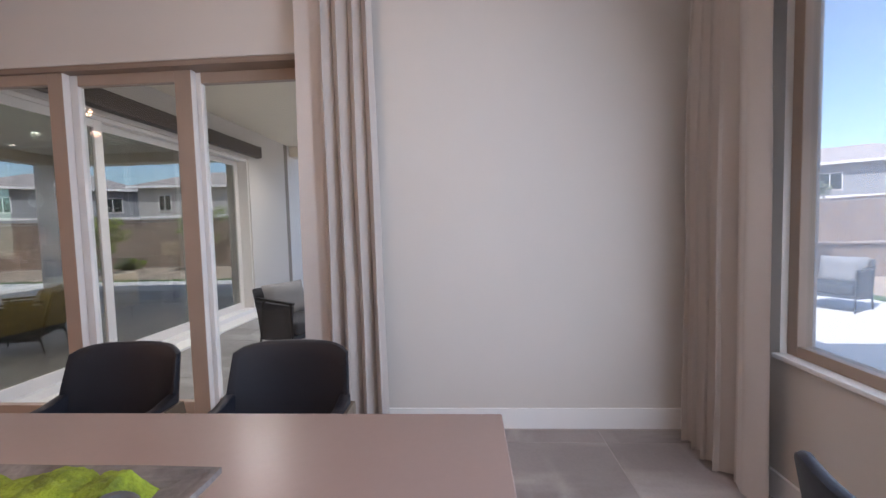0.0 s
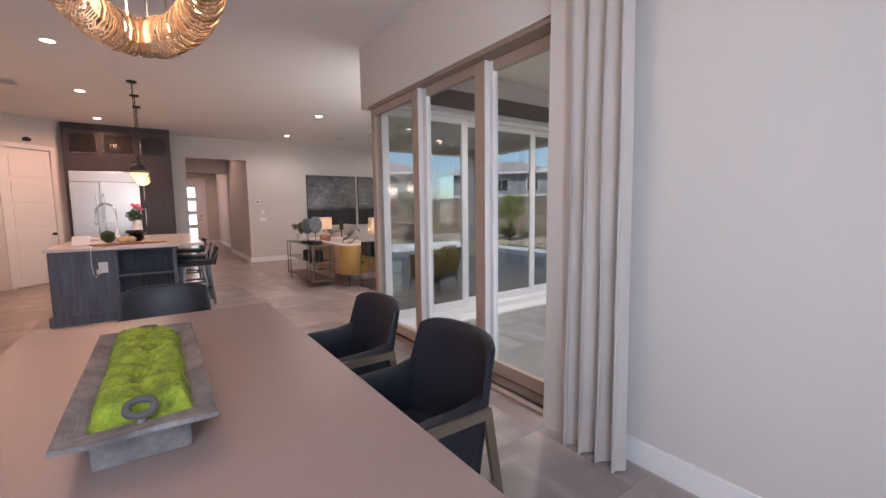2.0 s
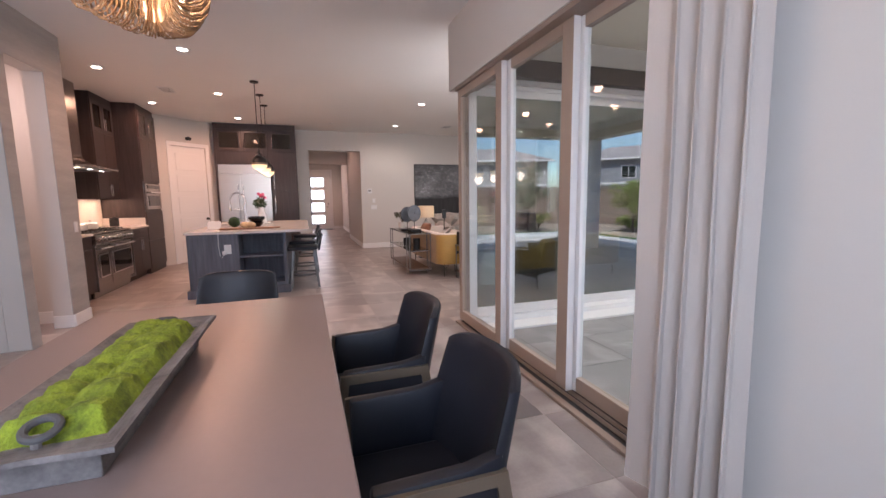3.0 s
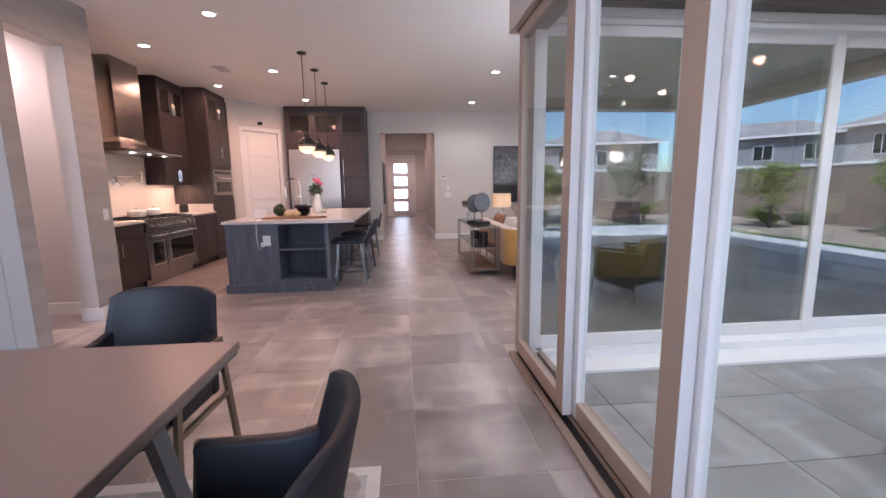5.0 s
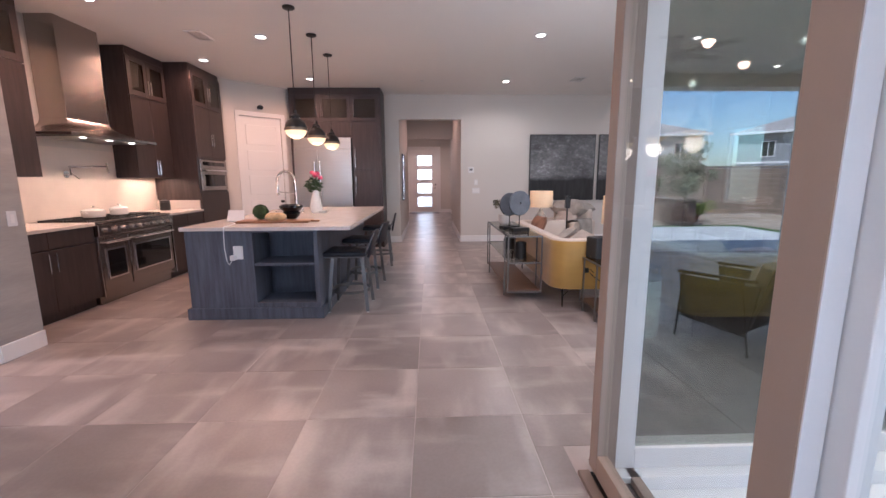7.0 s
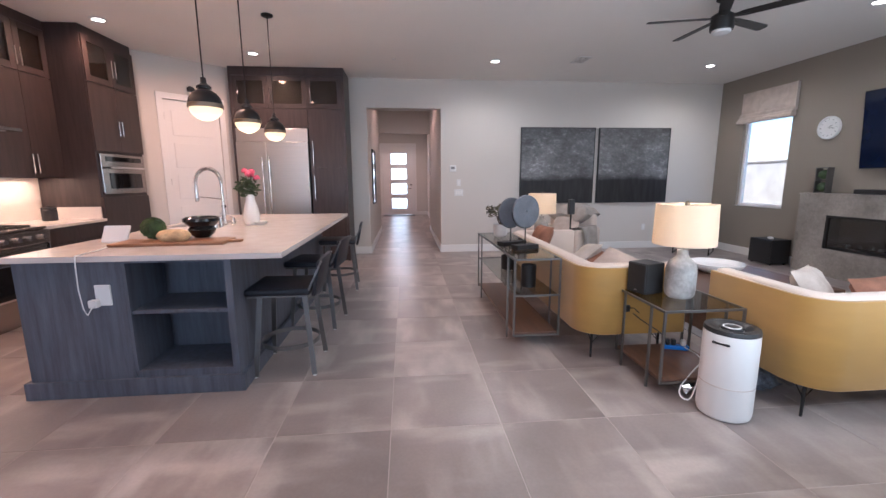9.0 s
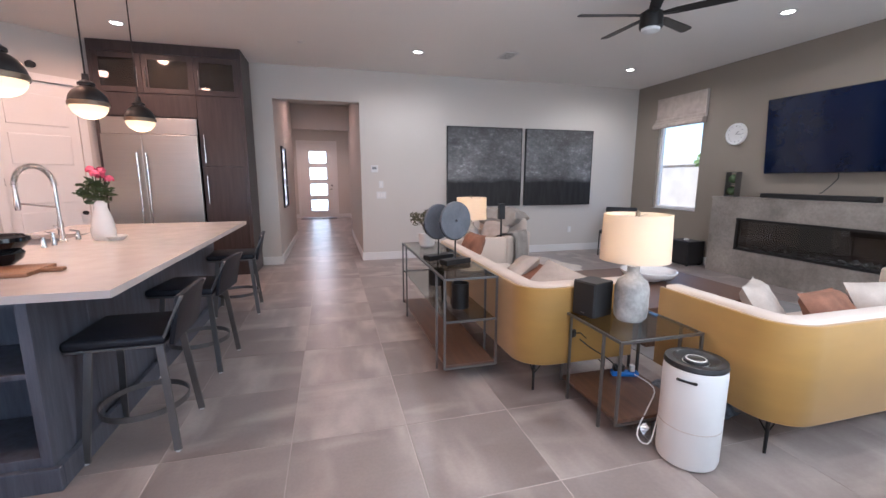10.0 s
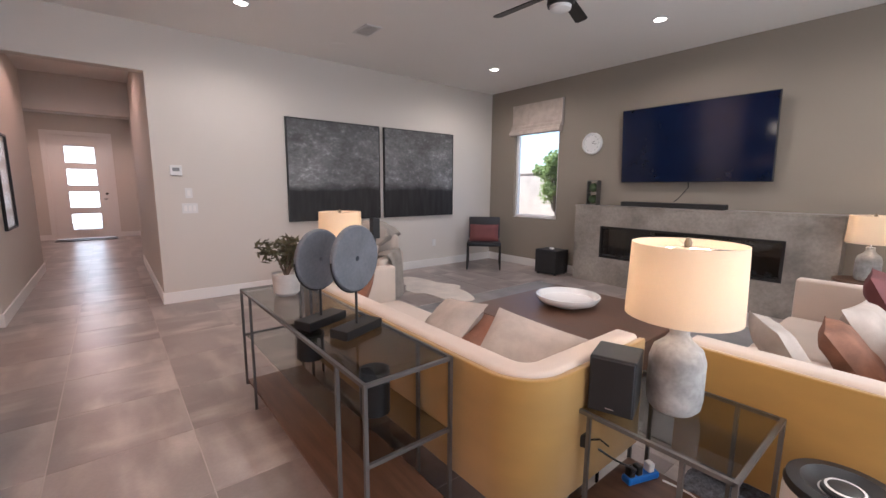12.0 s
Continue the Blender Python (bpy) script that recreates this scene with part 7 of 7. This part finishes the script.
for a, l in ((55, 0.06), (98, 0.09)):
    part("clock_hand", bar((0, -0.034, 0), (l * math.sin(radians(a)), -0.034, l * math.cos(radians(a))), 0.006, 0.002, up=(0, 1, 0)), BLACKP, ck, "dark clock hand")
at = (-10.01, 8.36, 0.87)
w2 = thing("window_2", "tall living room window with white frame", "window", at, kind="structure")
part("window_frame", holes_wall("x", 8.34, 8.40, -10.42, -9.48, 0.87, 2.75, [(-10.375, -9.525, 0.915, 2.705)]), TRIM, w2, world_of=at)
p = part("pane", box(-10.375, -9.525, 8.366, 8.374, 0.915, 2.705), CLEAR, w2, world_of=at)
p.visible_shadow = False
part("window_sill", box(-10.42, -9.48, 8.29, 8.34, 0.86, 0.872), TRIM, w2, world_of=at)
rs = thing("roman_shade", "raised oatmeal linen roman shade at the window", "roman shade", (-9.945, 8.27, 2.30))
for k in range(3):
    z = 0.05 * k - 0.008 * (k % 2)
    part("fold", box(-0.535 + 0.005 * k, 0.535 - 0.005 * k, -0.095 + 0.022 * k, 0.012, z, z + 0.062, 0.016), PILLOWW, rs, smooth=True)
part("cloth", box(-0.515, 0.515, -0.022, 0.012, 0.10, 0.52, 0.006), PILLOWW, rs, smooth=True)
part("side_return", box(0.515, 0.535, -0.03, 0.014, 0.10, 0.52), CURTAIN, rs)

for k, (y0, y1) in enumerate(((4.385, 5.805), (5.885, 7.29))):
    t = thing("wall_painting", "square abstract canvas in silver grey over black", "painting", (-11.02, (y0 + y1) / 2, 0.905), 90, group="pair of paintings")
    w = (y1 - y0) / 2
    part("canvas", box(-w + 0.012, w - 0.012, -0.04, -0.003, 0.012, 1.383), painting_mat("canvas_paint_" + "ab"[k], 3.3 + 7 * k), t)
    part("frame", holes_wall("x", -0.045, -0.003, -w, w, 0, 1.395, [(-w + 0.012, w - 0.012, 0.012, 1.383)]), BLACKM, t, "thin black frame")

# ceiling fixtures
# Unseen fixtures follow their lamps; the passage one is added.
for sx, sy in SPOTS + UNSEEN_SPOTS:
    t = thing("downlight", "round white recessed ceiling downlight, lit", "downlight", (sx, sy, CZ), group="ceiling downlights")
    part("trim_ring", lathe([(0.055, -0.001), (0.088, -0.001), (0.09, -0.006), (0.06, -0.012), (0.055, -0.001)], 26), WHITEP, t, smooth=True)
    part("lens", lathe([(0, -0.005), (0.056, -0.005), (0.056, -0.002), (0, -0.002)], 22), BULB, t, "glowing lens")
for vx, vy, rz in ((-9.66, 4.90, 0), (-7.49, -0.58, 0)):
    t = thing("ceiling_vent", "white louvred ceiling air vent", "vent", (vx, vy, CZ), rz, group="ceiling vents")
    vf = box(-0.17, 0.17, -0.10, -0.085, -0.012, -0.0005, 0.002)
    box(-0.17, 0.17, 0.085, 0.10, -0.012, -0.0005, 0.002, bm=vf)
    box(-0.17, -0.152, -0.085, 0.085, -0.012, -0.0005, 0.002, bm=vf)
    box(0.152, 0.17, -0.085, 0.085, -0.012, -0.0005, 0.002, bm=vf)
    part("frame", vf, WHITEP, t)
    # Shade between the slats is put in as a dark sheet.
    part("backing", box(-0.152, 0.152, -0.085, 0.085, -0.004, -0.0005), GUNM, t, "dark sheet put in for shade behind the slats")
    for k in range(7):
        y = -0.075 + k * 0.025
        part("slat", bar((-0.15, y, -0.011), (0.15, y, -0.011), 0.012, 0.003), WHITEP, t)
sp2 = thing("ceiling_speaker", "round white in-ceiling speaker", "speaker", (-10.36, 4.88, CZ))
part("grille", lathe([(0, -0.006), (0.10, -0.006), (0.115, -0.003), (0.115, -0.0005), (0, -0.0005)], 30), CEIL, sp2, smooth=True)
sd = thing("smoke_detector", "small round white ceiling sprinkler cover", "detector", (-9.82, 2.10, CZ))
part("cover", lathe([(0, -0.012), (0.03, -0.012), (0.036, -0.004), (0.036, -0.0005), (0, -0.0005)], 20), WHITEP, sd, smooth=True)

fn = thing("ceiling_fan", "black five-blade ceiling fan with a round light", "ceiling fan", (-7.45, 5.39, CZ))
part("canopy", lathe([(0, 0), (0.07, 0), (0.065, -0.04), (0.02, -0.05), (0, -0.05)], 24), BLACKM, fn, smooth=True)
part("downrod", tube([(0, 0, -0.04), (0, 0, -0.16)], 0.014, 10), BLACKM, fn)
part("motor", lathe([(0, -0.15), (0.06, -0.155), (0.10, -0.18), (0.105, -0.30), (0.10, -0.315), (0, -0.315)], 32), BLACKM, fn, "black motor housing", smooth=True)
part("light_kit", lathe([(0.085, -0.316), (0.08, -0.34), (0.05, -0.355), (0, -0.36)], 28), WHITEP, fn, "frosted light bowl", smooth=True)
for k in range(5):
    a = 182 + 72 * k
    bm = bmesh.new()
    pr = [(0.09, -0.025), (0.20, -0.05), (0.66, -0.062), (0.69, -0.04), (0.69, 0.03), (0.66, 0.05), (0.20, 0.045), (0.09, 0.025)]
    prism(pr, -0.004, 0.004, bm)
    bm.transform(Matrix.Rotation(radians(a), 4, "Z") @ Matrix.Translation((0, 0, -0.20)) @ Matrix.Rotation(radians(-11), 4, "X"))
    b_ = part("blade", bm, BLACKM, fn, "dark fan blade")
    part("blade_iron", bar((0.08 * math.cos(radians(a)), 0.08 * math.sin(radians(a)), -0.205), (0.22 * math.cos(radians(a)), 0.22 * math.sin(radians(a)), -0.205), 0.03, 0.006), BLACKM, b_)

# ---- floor tiles, one by one, on a square grid ----
def tile_mesh(w, d, h=0.012, c=0.001):
    bm = bmesh.new()
    lo = [bm.verts.new((sx * w / 2, sy * d / 2, -h)) for sx, sy in ((-1, -1), (1, -1), (1, 1), (-1, 1))]
    ed = [bm.verts.new((sx * w / 2, sy * d / 2, -c)) for sx, sy in ((-1, -1), (1, -1), (1, 1), (-1, 1))]
    hi = [bm.verts.new((sx * (w / 2 - c), sy * (d / 2 - c), 0)) for sx, sy in ((-1, -1), (1, -1), (1, 1), (-1, 1))]
    for a, b in ((lo, ed), (ed, hi)):
        for k in range(4):
            bm.faces.new((a[k], a[(k + 1) % 4], b[(k + 1) % 4], b[k]))
    bm.faces.new(hi)
    return bm


def lay_tiles(owner, material, rects, gx, gy, near, z, step=0.62, gap=0.0045, limit=300):
    """Tiles over rects (x0, x1, y0, y1); near: the stretch of plan whose tiles are parts of their own."""
    shared, rest, count = {}, bmesh.new(), 0
    for x0, x1, y0, y1 in rects:
        for i in range(math.floor((x0 - gx) / step), math.ceil((x1 - gx) / step)):
            for j in range(math.floor((y0 - gy) / step), math.ceil((y1 - gy) / step)):
                a0, a1 = max(x0, gx + i * step + gap / 2), min(x1, gx + (i + 1) * step - gap / 2)
                b0, b1 = max(y0, gy + j * step + gap / 2), min(y1, gy + (j + 1) * step - gap / 2)
                if a1 - a0 < 0.02 or b1 - b0 < 0.02:
                    continue
                cx, cy, key = (a0 + a1) / 2, (b0 + b1) / 2, (round(a1 - a0, 3), round(b1 - b0, 3))
                if near[0] < cx < near[1] and near[2] < cy < near[3] and count < limit:
                    if key not in shared:
                        me = bpy.data.meshes.new("tile")
                        tm = tile_mesh(*key)
                        tm.to_mesh(me)
                        tm.free()
                        me.materials.append(material)
                        shared[key] = me
                    ob = new("tile", shared[key])
                    ob.parent, ob.location = owner, (cx, cy, z)
                    count += 1
                else:
                    join(rest, tile_mesh(*key), Matrix.Translation((cx, cy, z)))
    tagged(part("far_tiles", rest, material, owner), kind="stuff")


lay_tiles(floor, TILE, [(-11.01, 1.5, -4.2, 2.75), (-3.90, 1.5, 2.75, 2.90), (-20.0, -11.01, 0.5, 3.2), (-11.01, -3.90, 2.75, 8.30), (-11.1, -11.01, -4.2, 0.5), (-11.1, -11.01, 3.2, 8.30)], -5.43, 2.13, (-8.6, -1.2, 0.2, 5.0), 0.0)
lay_tiles(patio, PAVER, [(-3.38, 2.4, 3.16, 9.6)], -5.43, 2.13, (-3.4, 0.5, 3.1, 6.5), -0.052)
